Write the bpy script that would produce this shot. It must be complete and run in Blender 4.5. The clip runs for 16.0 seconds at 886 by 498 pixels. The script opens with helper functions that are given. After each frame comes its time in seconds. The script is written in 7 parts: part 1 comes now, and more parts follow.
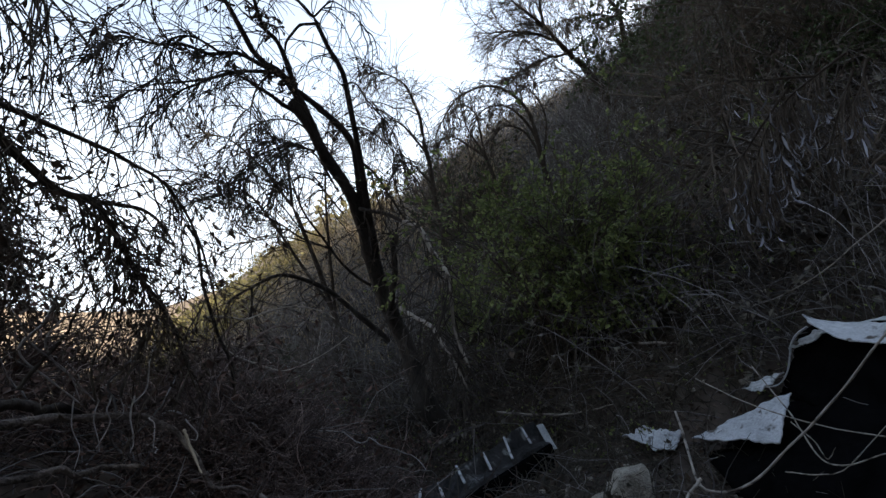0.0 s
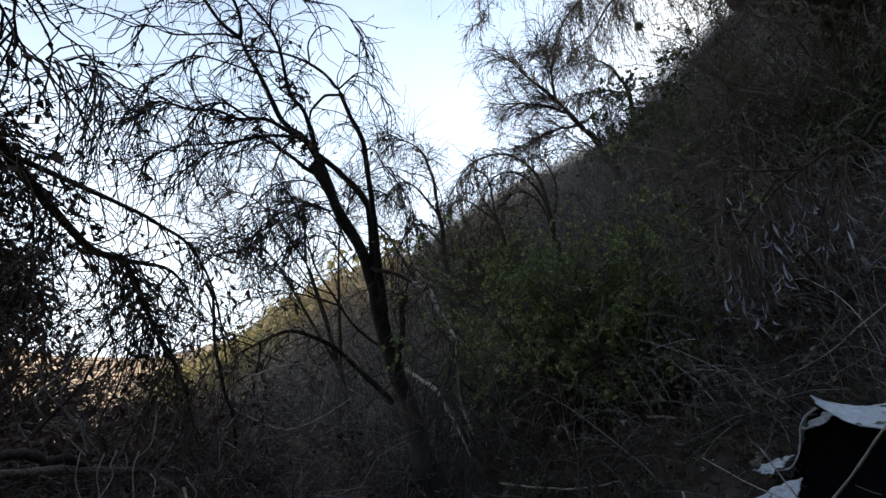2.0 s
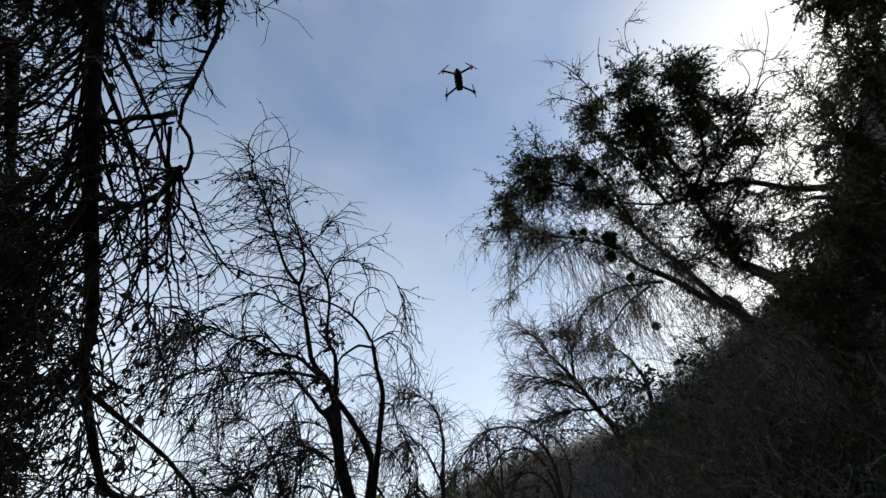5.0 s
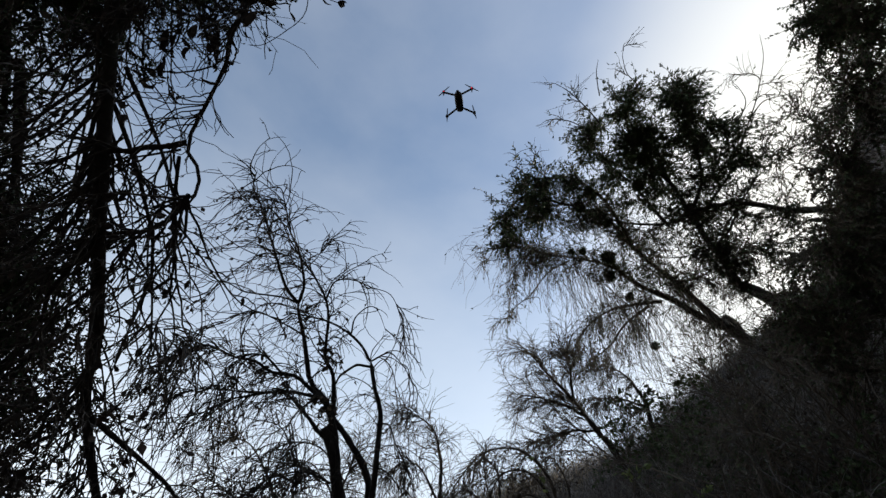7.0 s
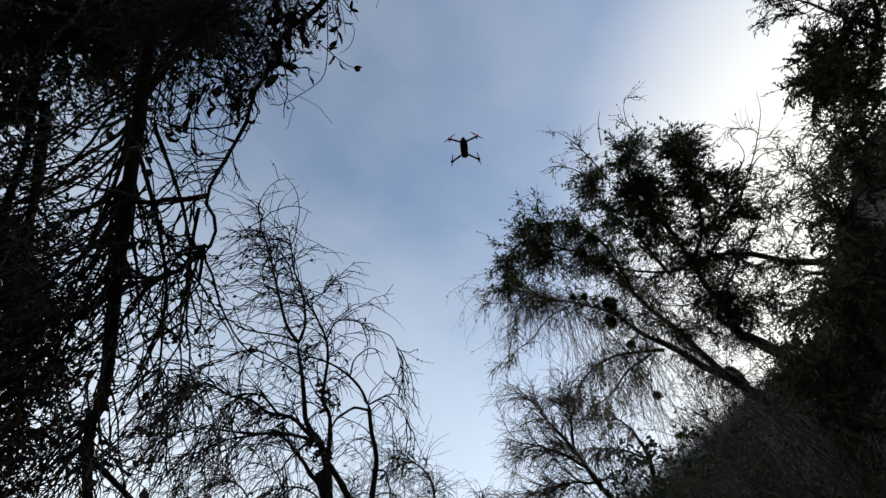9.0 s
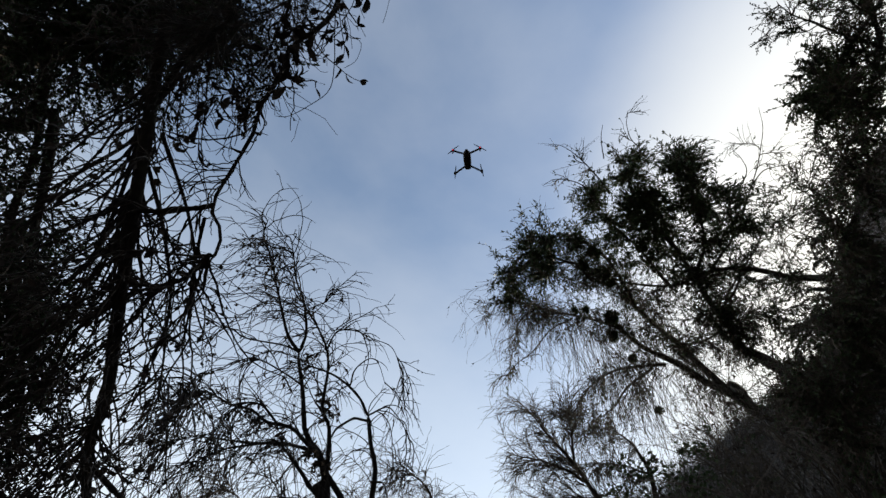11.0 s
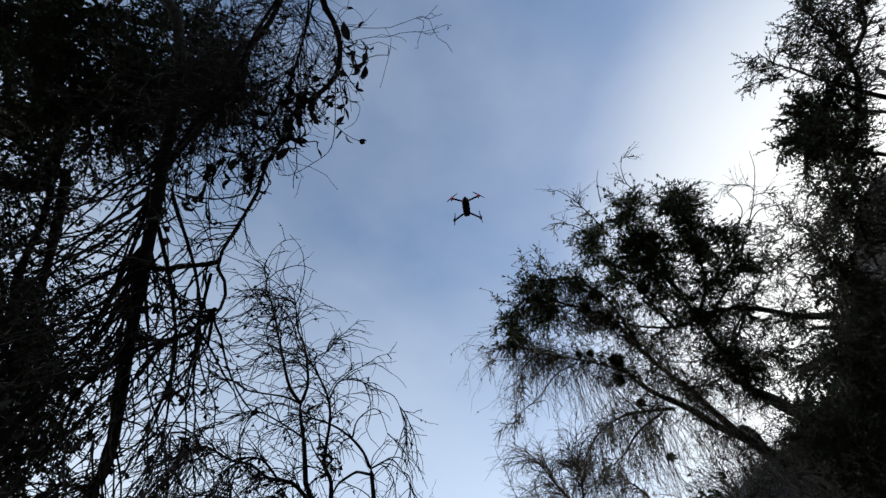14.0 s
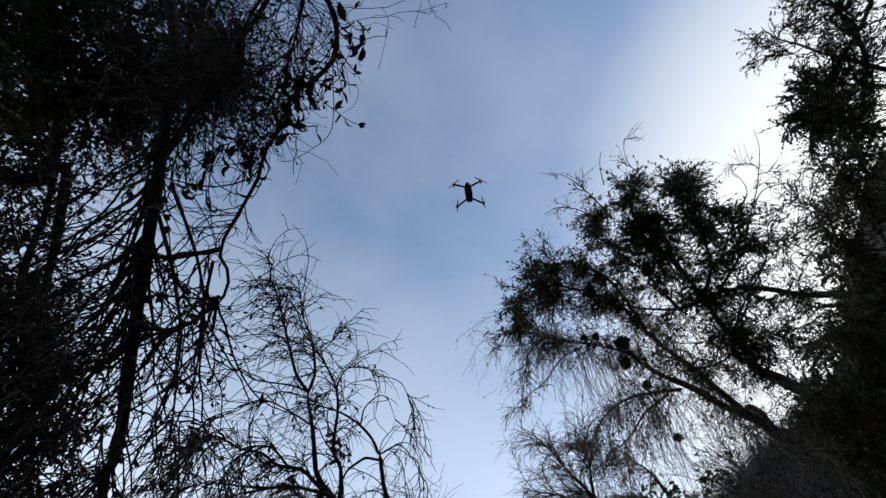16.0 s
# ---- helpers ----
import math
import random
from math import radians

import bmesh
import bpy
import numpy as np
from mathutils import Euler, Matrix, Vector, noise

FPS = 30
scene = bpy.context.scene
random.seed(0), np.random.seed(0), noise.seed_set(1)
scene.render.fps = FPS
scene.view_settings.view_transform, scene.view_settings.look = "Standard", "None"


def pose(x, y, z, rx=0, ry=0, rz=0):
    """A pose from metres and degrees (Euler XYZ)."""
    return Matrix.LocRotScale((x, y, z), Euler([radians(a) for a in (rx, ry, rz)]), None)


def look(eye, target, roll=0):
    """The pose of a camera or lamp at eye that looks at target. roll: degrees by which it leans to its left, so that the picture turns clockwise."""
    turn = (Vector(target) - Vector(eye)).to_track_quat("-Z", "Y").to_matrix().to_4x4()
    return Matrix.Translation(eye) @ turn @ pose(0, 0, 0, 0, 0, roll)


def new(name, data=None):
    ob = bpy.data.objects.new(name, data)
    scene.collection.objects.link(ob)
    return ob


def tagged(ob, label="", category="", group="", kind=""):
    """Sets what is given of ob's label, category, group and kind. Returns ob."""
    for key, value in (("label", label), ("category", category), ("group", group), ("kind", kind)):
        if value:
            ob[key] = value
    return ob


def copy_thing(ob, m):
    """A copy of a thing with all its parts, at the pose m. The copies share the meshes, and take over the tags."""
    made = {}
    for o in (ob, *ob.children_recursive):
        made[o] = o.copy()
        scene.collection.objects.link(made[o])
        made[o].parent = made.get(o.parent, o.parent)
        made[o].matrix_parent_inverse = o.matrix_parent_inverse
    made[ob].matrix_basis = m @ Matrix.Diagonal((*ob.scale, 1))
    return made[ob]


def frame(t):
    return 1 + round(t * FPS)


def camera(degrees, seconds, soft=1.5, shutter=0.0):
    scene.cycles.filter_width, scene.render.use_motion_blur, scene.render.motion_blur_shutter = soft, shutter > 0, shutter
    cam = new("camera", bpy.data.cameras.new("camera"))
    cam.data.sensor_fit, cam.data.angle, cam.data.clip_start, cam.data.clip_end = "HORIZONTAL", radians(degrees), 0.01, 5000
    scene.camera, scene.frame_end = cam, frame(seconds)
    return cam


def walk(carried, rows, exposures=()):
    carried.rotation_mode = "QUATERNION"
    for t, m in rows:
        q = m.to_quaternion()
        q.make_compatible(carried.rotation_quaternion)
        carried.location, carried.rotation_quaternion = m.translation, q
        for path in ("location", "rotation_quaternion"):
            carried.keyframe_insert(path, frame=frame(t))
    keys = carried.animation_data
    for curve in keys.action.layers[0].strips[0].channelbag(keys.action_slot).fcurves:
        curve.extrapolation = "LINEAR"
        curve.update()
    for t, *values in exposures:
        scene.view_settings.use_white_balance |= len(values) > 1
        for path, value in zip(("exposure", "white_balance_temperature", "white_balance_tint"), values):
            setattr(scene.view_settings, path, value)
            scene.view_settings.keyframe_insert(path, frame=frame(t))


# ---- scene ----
cam = camera(84.0, 16.0, soft=1.45)
# seconds, eye, turn about x, y, z
ROWS = [
    (0, 0, 0, 0.7, 104.75, 9.31, 0.61),
    (0.5, 0.017, 0.042, 0.692, 99.31, 9.33, 0.96),
    (1, 0.018, 0.035, 0.697, 99.96, 9.05, 0.64),
    (1.5, 0.004, -0.001, 0.706, 104.13, 8.08, 0.39),
    (2, 0.016, -0.070, 0.709, 111.60, 6.85, 1.16),
    (2.5, -0.003, -0.109, 0.712, 125.77, 2.99, 2.86),
    (3, -0.028, -0.288, 0.735, 140.81, -1.81, 2.12),
    (3.5, -0.032, -0.238, 0.737, 136.58, -1.76, 3.32),
    (4, -0.029, -0.22, 0.74, 136.42, -1.86, 0.52),
    (4.2, -0.029, -0.223, 0.74, 138.2, -2.23, -1.55),
    (6.5, -0.039, -0.256, 0.746, 141.02, -2.24, -3.76),
    (7, -0.038, -0.265, 0.743, 141.91, -2.46, -3.59),
    (7.5, -0.032, -0.267, 0.737, 142.56, -2.55, -3.18),
    (8, -0.034, -0.278, 0.735, 143.99, -3.08, -3.21),
    (8.5, -0.044, -0.309, 0.731, 145.72, -3.41, -4.25),
    (11, -0.046, -0.321, 0.723, 147.87, -4.17, -5.27),
    (11.5, -0.054, -0.357, 0.708, 149.16, -4.44, -5.71),
    (12, -0.051, -0.345, 0.707, 150.19, -4.75, -6.12),
    (12.5, -0.040, -0.354, 0.700, 150.79, -4.58, -6.34),
    (13, -0.041, -0.352, 0.700, 151.25, -4.34, -6.49),
    (13.5, -0.046, -0.360, 0.700, 150.90, -4.16, -6.89),
    (14, -0.034, -0.352, 0.692, 153.08, -3.73, -4.04),
    (14.5, -0.033, -0.349, 0.692, 152.82, -3.64, -3.65),
    (15, -0.035, -0.348, 0.695, 152.48, -3.52, -3.41),
    (15.5, -0.035, -0.338, 0.697, 152.03, -3.41, -3.03),
    (16, -0.033, -0.337, 0.697, 151.54, -3.48, -2.70),
]
EXPOSURES = [(0.0, 1.32, 7000, 7), (0.4, 1.08, 7050, 7), (1.0, 1.24, 7000, 7), (1.5, 1.4, 6750, 7), (2.0, 1.22, 6800, 6), (2.5, 1.08, 6750, 6), (3.0, 0.80, 6850, 6), (4.0, 0.57, 6850, 6), (7.0, 0.48, 7050, 6), (13.6, 0.44, 7100, 6), (14.1, 0.43, 6650, 6), (16.0, 0.42, 6600, 6)]
walk(cam, [(t, pose(x, y, z, a, b, c)) for t, x, y, z, a, b, c in ROWS], EXPOSURES)

# ---------------------------------------------------------------- sky and sun
SUN_AZ, SUN_EL = 71.0, 35.0          # degrees clockwise from +y, and above the level
world = bpy.data.worlds.new("sky")
scene.world = world
world.use_nodes = True
wn, wl = world.node_tree.nodes, world.node_tree.links
wn.clear()
w_out = wn.new("ShaderNodeOutputWorld")
w_bg = wn.new("ShaderNodeBackground")
w_sky = wn.new("ShaderNodeTexSky")
w_sky.sky_type = 'NISHITA'
w_sky.sun_disc = False
w_sky.sun_elevation = radians(SUN_EL)
w_sky.sun_rotation = radians(SUN_AZ)
w_sky.dust_density = 0.9
w_sky.air_density = 1.0
w_sky.ozone_density = 1.7
w_co = wn.new("ShaderNodeTexCoord")
w_map = wn.new("ShaderNodeMapping")
w_map.inputs["Scale"].default_value = (1.0, 1.0, 2.2)
w_map.inputs["Rotation"].default_value = (0.5, 0.9, 2.3)
w_noise = wn.new("ShaderNodeTexNoise")
w_noise.inputs["Scale"].default_value = 1.9
w_noise.inputs["Detail"].default_value = 6.0
w_noise.inputs["Roughness"].default_value = 0.52
w_ramp = wn.new("ShaderNodeValToRGB")
w_ramp.color_ramp.elements[0].position = 0.47
w_ramp.color_ramp.elements[1].position = 0.80
w_ramp.color_ramp.elements[1].color = (0.17, 0.17, 0.17, 1)
w_mix = wn.new("ShaderNodeMixRGB")
w_mix.inputs[2].default_value = (5.6, 5.7, 6.1, 1)
wl.new(w_co.outputs["Generated"], w_map.inputs["Vector"])
wl.new(w_map.outputs["Vector"], w_noise.inputs["Vector"])
wl.new(w_noise.outputs["Fac"], w_ramp.inputs["Fac"])
wl.new(w_ramp.outputs["Color"], w_mix.inputs[0])
wl.new(w_sky.outputs["Color"], w_mix.inputs[1])
# thin haze, whiter towards the horizon all round
w_sep = wn.new("ShaderNodeSeparateXYZ")
w_low = wn.new("ShaderNodeMapRange")
w_low.inputs["From Min"].default_value, w_low.inputs["From Max"].default_value = 0.0, 1.0
w_low.inputs["To Min"].default_value, w_low.inputs["To Max"].default_value = 0.92, 0.0
w_low.interpolation_type = 'SMOOTHSTEP'
w_haze = wn.new("ShaderNodeMixRGB")
w_haze.inputs[2].default_value = (5.75, 6.35, 7.35, 1)
wl.new(w_co.outputs["Generated"], w_sep.inputs["Vector"])
wl.new(w_sep.outputs["Z"], w_low.inputs["Value"])
wl.new(w_low.outputs["Result"], w_haze.inputs[0])
wl.new(w_mix.outputs["Color"], w_haze.inputs[1])
# thin cloud that scatters the sunlight forwards
sun_way = Vector((math.cos(radians(SUN_EL)) * math.sin(radians(SUN_AZ)), math.cos(radians(SUN_EL)) * math.cos(radians(SUN_AZ)), math.sin(radians(SUN_EL))))
w_dot = wn.new("ShaderNodeVectorMath")
w_dot.operation = 'DOT_PRODUCT'
w_dot.inputs[1].default_value = sun_way
w_near = wn.new("ShaderNodeMapRange")
w_near.inputs["From Min"].default_value, w_near.inputs["From Max"].default_value = 0.75, 0.965
w_near.inputs["To Min"].default_value, w_near.inputs["To Max"].default_value = 0.0, 0.72
w_near.interpolation_type = 'SMOOTHSTEP'
w_veil = wn.new("ShaderNodeMixRGB")
w_veil.inputs[2].default_value = (6.2, 6.2, 6.1, 1)
wl.new(w_co.outputs["Generated"], w_dot.inputs[0])
wl.new(w_dot.outputs["Value"], w_near.inputs["Value"])
wl.new(w_near.outputs["Result"], w_veil.inputs[0])
wl.new(w_haze.outputs["Color"], w_veil.inputs[1])
wl.new(w_veil.outputs["Color"], w_bg.inputs["Color"])
w_bg.inputs["Strength"].default_value = 0.15
wl.new(w_bg.outputs["Background"], w_out.inputs["Surface"])

sun_data = bpy.data.lights.new("sun", 'SUN')
sun_data.energy = 4.2
sun_data.angle = radians(0.6)
sun_data.color = (1.0, 0.93, 0.82)
sun = new("sun", sun_data)
sun.matrix_world = look(sun_way * 60, (0, 0, 0))


# ---------------------------------------------------------------- materials
def material(name, low, high, rough=0.8, scale=8.0, bump=0.3, metal=0.0, fine=60.0, stretch=(1, 1, 1), sheen=0.0, through_light=0.0, per_island=False, spot=None, skewed=1.8):
    """Two tones mixed by coarse and fine noise, with a relief from the fine one."""
    m = bpy.data.materials.new(name)
    m.use_nodes = True
    n, l = m.node_tree.nodes, m.node_tree.links
    b = n["Principled BSDF"]
    co = n.new("ShaderNodeTexCoord")
    mp = n.new("ShaderNodeMapping")
    mp.inputs["Scale"].default_value = stretch
    l.new(co.outputs["Object"], mp.inputs["Vector"])
    coarse, grain = n.new("ShaderNodeTexNoise"), n.new("ShaderNodeTexNoise")
    coarse.inputs["Scale"].default_value, coarse.inputs["Detail"].default_value = scale, 5.0
    grain.inputs["Scale"].default_value, grain.inputs["Detail"].default_value = fine, 4.0
    for t in (coarse, grain):
        l.new(mp.outputs["Vector"], t.inputs["Vector"])
    mix = n.new("ShaderNodeMixRGB")
    mix.inputs[1].default_value, mix.inputs[2].default_value = (*low, 1), (*high, 1)
    add = n.new("ShaderNodeMath")
    add.operation = 'MULTIPLY_ADD'
    l.new(grain.outputs["Fac"], add.inputs[0])
    add.inputs[1].default_value = 0.7
    ramp = n.new("ShaderNodeMapRange")
    ramp.inputs["From Min"].default_value, ramp.inputs["From Max"].default_value = 0.55, 1.15
    l.new(coarse.outputs["Fac"], add.inputs[2])
    l.new(add.outputs[0], ramp.inputs["Value"])
    last = ramp.outputs["Result"]
    if per_island:
        geo = n.new("ShaderNodeNewGeometry")
        both = n.new("ShaderNodeMath")
        both.operation = 'MULTIPLY_ADD'
        skew = n.new("ShaderNodeMath")
        skew.operation = 'POWER'
        skew.inputs[1].default_value = skewed
        l.new(geo.outputs["Random Per Island"], skew.inputs[0])
        l.new(skew.outputs[0], both.inputs[0])
        both.inputs[1].default_value = 0.8
        sub = n.new("ShaderNodeMath")
        sub.operation = 'MULTIPLY'
        sub.inputs[1].default_value = 0.35
        l.new(last, sub.inputs[0])
        l.new(sub.outputs[0], both.inputs[2])
        last = both.outputs[0]
    l.new(last, mix.inputs[0])
    colour = mix.outputs["Color"]
    if spot:
        blot = n.new("ShaderNodeTexNoise")
        blot.inputs["Scale"].default_value, blot.inputs["Detail"].default_value = spot[1], 8.0
        l.new(mp.outputs["Vector"], blot.inputs["Vector"])
        cut = n.new("ShaderNodeMapRange")
        cut.inputs["From Min"].default_value, cut.inputs["From Max"].default_value = spot[2], spot[2] + 0.08
        l.new(blot.outputs["Fac"], cut.inputs["Value"])
        over = n.new("ShaderNodeMixRGB")
        over.inputs[2].default_value = (*spot[0], 1)
        l.new(cut.outputs["Result"], over.inputs[0])
        l.new(colour, over.inputs[1])
        colour = over.outputs["Color"]
    l.new(colour, b.inputs["Base Color"])
    b.inputs["Roughness"].default_value = rough
    b.inputs["Metallic"].default_value = metal
    b.inputs["Specular IOR Level"].default_value = 0.3 if rough < 0.9 else (0.08 if rough < 1 else 0.0)
    if bump:
        bp = n.new("ShaderNodeBump")
        bp.inputs["Strength"].default_value = bump
        bp.inputs["Distance"].default_value = 0.02
        l.new(add.outputs[0], bp.inputs["Height"])
        l.new(bp.outputs["Normal"], b.inputs["Normal"])
    if through_light:
        out = n["Material Output"]
        tr = n.new("ShaderNodeBsdfTranslucent")
        ms = n.new("ShaderNodeMixShader")
        ms.inputs[0].default_value = through_light
        l.new(colour, tr.inputs["Color"])
        l.new(b.outputs["BSDF"], ms.inputs[1])
        l.new(tr.outputs["BSDF"], ms.inputs[2])
        l.new(ms.outputs["Shader"], out.inputs["Surface"])
    return m


BARK = material("dark_bark", (0.03, 0.024, 0.02), (0.10, 0.085, 0.07), 0.9, 9.0, 0.8, stretch=(1, 1, 0.35), spot=((0.085, 0.085, 0.065), 5.0, 0.64))
# darker tones than BARK
BARK_DARK = material("near_black_bark", (0.012, 0.010, 0.009), (0.05, 0.042, 0.036), 0.85, 9.0, 0.9, stretch=(1, 1, 0.35), spot=((0.075, 0.075, 0.06), 6.0, 0.66))
BARK_PALE = material("pale_bark", (0.16, 0.145, 0.125), (0.42, 0.385, 0.34), 0.85, 14.0, 0.6, stretch=(1, 1, 0.4), spot=((0.06, 0.048, 0.04), 19.0, 0.55))
# worn bark whose pale blotches also paint the highlights on the logs
BARK_WORN_LIT = material("worn_highlit_bark", (0.035, 0.03, 0.028), (0.26, 0.22, 0.20), 0.9, 16.0, 1.0, fine=90.0, spot=((0.36, 0.31, 0.26), 7.0, 0.60))
TWIG = material("twig_bark", (0.05, 0.04, 0.033), (0.14, 0.115, 0.09), 0.85, 5.0, 0.0, per_island=True)
# TWIG darkened: the willow's backlit shade is put into the colour
TWIG_BACKLIT = material("backlit_twig_bark", (0.022, 0.018, 0.016), (0.075, 0.062, 0.052), 0.85, 5.0, 0.0, per_island=True)
TWIG_DRY = material("dry_twig", (0.022, 0.018, 0.017), (0.29, 0.275, 0.275), 0.85, 5.0, 0.0, per_island=True, skewed=2.6)
VINE_WOOD = material("bare_vine_wood", (0.14, 0.125, 0.12), (0.48, 0.45, 0.44), 0.8, 18.0, 0.4)
BARE_WOOD = material("split_bare_wood", (0.40, 0.34, 0.25), (0.62, 0.54, 0.42), 0.75, 30.0, 0.4, stretch=(1, 1, 0.2))
VINE = material("pale_vine", (0.035, 0.031, 0.031), (0.42, 0.40, 0.395), 0.8, 5.0, 0.0, per_island=True, skewed=2.4)
LEAF = material("green_leaf", (0.030, 0.050, 0.020), (0.085, 0.12, 0.05), 0.5, 4.0, 0.0, through_light=0.1, per_island=True)
LEAF_BRIGHT = material("bush_leaf", (0.075, 0.105, 0.038), (0.31, 0.36, 0.135), 0.45, 4.0, 0.0, through_light=0.35, per_island=True)
LEAF_DRY = material("withered_leaf", (0.035, 0.026, 0.02), (0.115, 0.085, 0.065), 0.8, 4.0, 0.0, through_light=0.15, per_island=True)
LEAF_GREY = material("grey_dead_leaf", (0.10, 0.103, 0.12), (0.48, 0.49, 0.55), 0.75, 4.0, 0.0, through_light=0.1, per_island=True)
BRUSH_LEAF = material("dry_brush_leaf", (0.066, 0.061, 0.052), (0.205, 0.188, 0.158), 0.75, 4.0, 0.0, through_light=0.3, per_island=True)
# thicket browns, mostly dark with a few paler pieces
TANGLE = material("brown_dead_twig", (0.020, 0.013, 0.012), (0.33, 0.25, 0.225), 0.8, 5.0, 0.0, per_island=True, skewed=4.0)
TANGLE_LEAF = material("brown_rotten_leaf", (0.03, 0.017, 0.014), (0.20, 0.125, 0.10), 0.8, 4.0, 0.0, per_island=True)
GRASS = material("dry_grass", (0.036, 0.033, 0.027), (0.145, 0.132, 0.106), 0.85, 4.0, 0.0, through_light=0.2, per_island=True)
# the next three carry the sunlight on the far slopes in paler tones
PALE_GRASS = material("sun_pale_grass", (0.24, 0.19, 0.12), (0.52, 0.43, 0.29), 0.8, 2.0, 0.0, through_light=0.5, per_island=True)
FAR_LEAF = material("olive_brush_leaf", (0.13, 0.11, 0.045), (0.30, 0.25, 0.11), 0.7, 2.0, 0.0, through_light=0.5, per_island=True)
DRY_HILL = material("sunlit_dry_grass_hill", (0.20, 0.145, 0.105), (0.35, 0.265, 0.195), 0.9, 0.05, 0.3, fine=0.8, spot=((0.13, 0.11, 0.065), 0.06, 0.58))
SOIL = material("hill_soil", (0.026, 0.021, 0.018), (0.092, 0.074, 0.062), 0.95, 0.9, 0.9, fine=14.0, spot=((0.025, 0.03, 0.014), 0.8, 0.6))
BANK_EARTH = material("bare_bank_earth", (0.085, 0.058, 0.045), (0.27, 0.195, 0.15), 0.95, 9.0, 1.0, fine=70.0, spot=((0.04, 0.03, 0.025), 12.0, 0.58))
ROCK = material("pale_rock", (0.16, 0.15, 0.13), (0.46, 0.43, 0.37), 0.9, 14.0, 1.0, fine=120.0, spot=((0.06, 0.055, 0.045), 22.0, 0.60))
SHEET = material("weathered_white_sheet", (0.30, 0.32, 0.34), (0.62, 0.65, 0.68), 0.6, 7.0, 0.5, fine=90.0, spot=((0.08, 0.07, 0.06), 16.0, 0.60))
# black of the liner, also used to paint the shaded hollow below it
TARP = material("black_liner_and_shade", (0.002, 0.002, 0.0022), (0.006, 0.006, 0.0065), 1.0, 5.0, 0.3, fine=40.0)
GALV = material("dull_galvanised_steel", (0.03, 0.031, 0.033), (0.12, 0.123, 0.126), 0.65, 10.0, 0.3, metal=0.3, spot=((0.40, 0.41, 0.42), 10.0, 0.60))
BLUE = material("blue_plastic", (0.015, 0.06, 0.30), (0.03, 0.11, 0.45), 0.45, 8.0, 0.15)
LID = material("pale_green_plastic", (0.42, 0.48, 0.40), (0.60, 0.66, 0.56), 0.5, 6.0, 0.1)
DRONE_GREY = material("drone_grey_plastic", (0.035, 0.036, 0.038), (0.06, 0.062, 0.065), 0.45, 20.0, 0.05)
DRONE_BLACK = material("drone_black_plastic", (0.012, 0.012, 0.013), (0.03, 0.03, 0.032), 0.5, 20.0, 0.05)
LENS = material("dark_lens", (0.004, 0.004, 0.006), (0.008, 0.008, 0.012), 0.08, 20.0, 0.0)
LED = bpy.data.materials.new("red_led")
LED.use_nodes = True
LED.node_tree.nodes["Principled BSDF"].inputs["Base Color"].default_value = (0.8, 0.02, 0.03, 1)
LED.node_tree.nodes["Principled BSDF"].inputs["Emission Color"].default_value = (1.0, 0.03, 0.08, 1)
LED.node_tree.nodes["Principled BSDF"].inputs["Emission Strength"].default_value = 0.5


# ---------------------------------------------------------------- mesh tools
def mesh_from(name, verts, faces, smooth=True):
    """A mesh from arrays: verts (n, 3) and faces (m, 3 or 4)."""
    verts, faces = np.asarray(verts, float).reshape(-1, 3), np.asarray(faces, int)
    k = faces.shape[1]
    me = bpy.data.meshes.new(name)
    me.vertices.add(len(verts))
    me.vertices.foreach_set("co", verts.ravel())
    me.loops.add(faces.size)
    me.loops.foreach_set("vertex_index", faces.ravel())
    me.polygons.add(len(faces))
    me.polygons.foreach_set("loop_start", np.arange(len(faces)) * k)
    me.update(calc_edges=True)
    me.polygons.foreach_set("use_smooth", np.full(len(faces), smooth))
    me.validate()
    return me


def thing(name, label, category, at=(0, 0, 0), group="", kind=""):
    ob = new(name)
    ob.empty_display_size = 0.1
    ob.location = at
    return tagged(ob, label, category, group, kind)


def put(name, me, mat, parent=None, label=""):
    """Links a mesh as one object, as a part of parent where one is given. The mesh is in world metres."""
    ob = new(name, me)
    me.materials.append(mat)
    if parent:
        ob.parent = parent
        ob.matrix_parent_inverse = Matrix.Translation(-parent.location)
    if label:
        ob["label"] = label
    return ob


def part(name, bm, mat, parent, label="", smooth=False):
    me = bpy.data.meshes.new(name)
    for f in bm.faces:
        f.smooth = smooth
    bm.to_mesh(me)
    bm.free()
    return put(name, me, mat, parent, label)


def unit(v):
    return v / np.maximum(np.linalg.norm(v, axis=-1, keepdims=True), 1e-9)


def tubes(P, R, sides=3):
    """Tapered tubes along N lines of m points: P (N, m, 3), R (N, m). Returns verts, quads."""
    N, m, _ = P.shape
    T = unit(np.gradient(P, axis=1))
    ref = np.where(np.abs(T[:, :1, 2:3]) > 0.8, np.array([1.0, 0, 0]), np.array([0, 0, 1.0]))
    A = unit(np.cross(T, np.broadcast_to(ref, T.shape)))
    B = np.cross(T, A)
    ang = np.arange(sides) * 2 * np.pi / sides
    ring = P[:, :, None] + R[:, :, None, None] * (A[:, :, None] * np.cos(ang)[:, None] + B[:, :, None] * np.sin(ang)[:, None])
    idx = np.arange(N * m * sides).reshape(N, m, sides)
    nxt = np.roll(idx, -1, axis=2)
    quads = np.stack([idx[:, :-1], nxt[:, :-1], nxt[:, 1:], idx[:, 1:]], axis=-1)
    return ring.reshape(-1, 3), quads.reshape(-1, 4)


def merge(pieces):
    vs, fs, base = [], [], 0
    for v, f in pieces:
        vs.append(v)
        fs.append(f + base)
        base += len(v)
    return np.concatenate(vs), np.concatenate(fs)


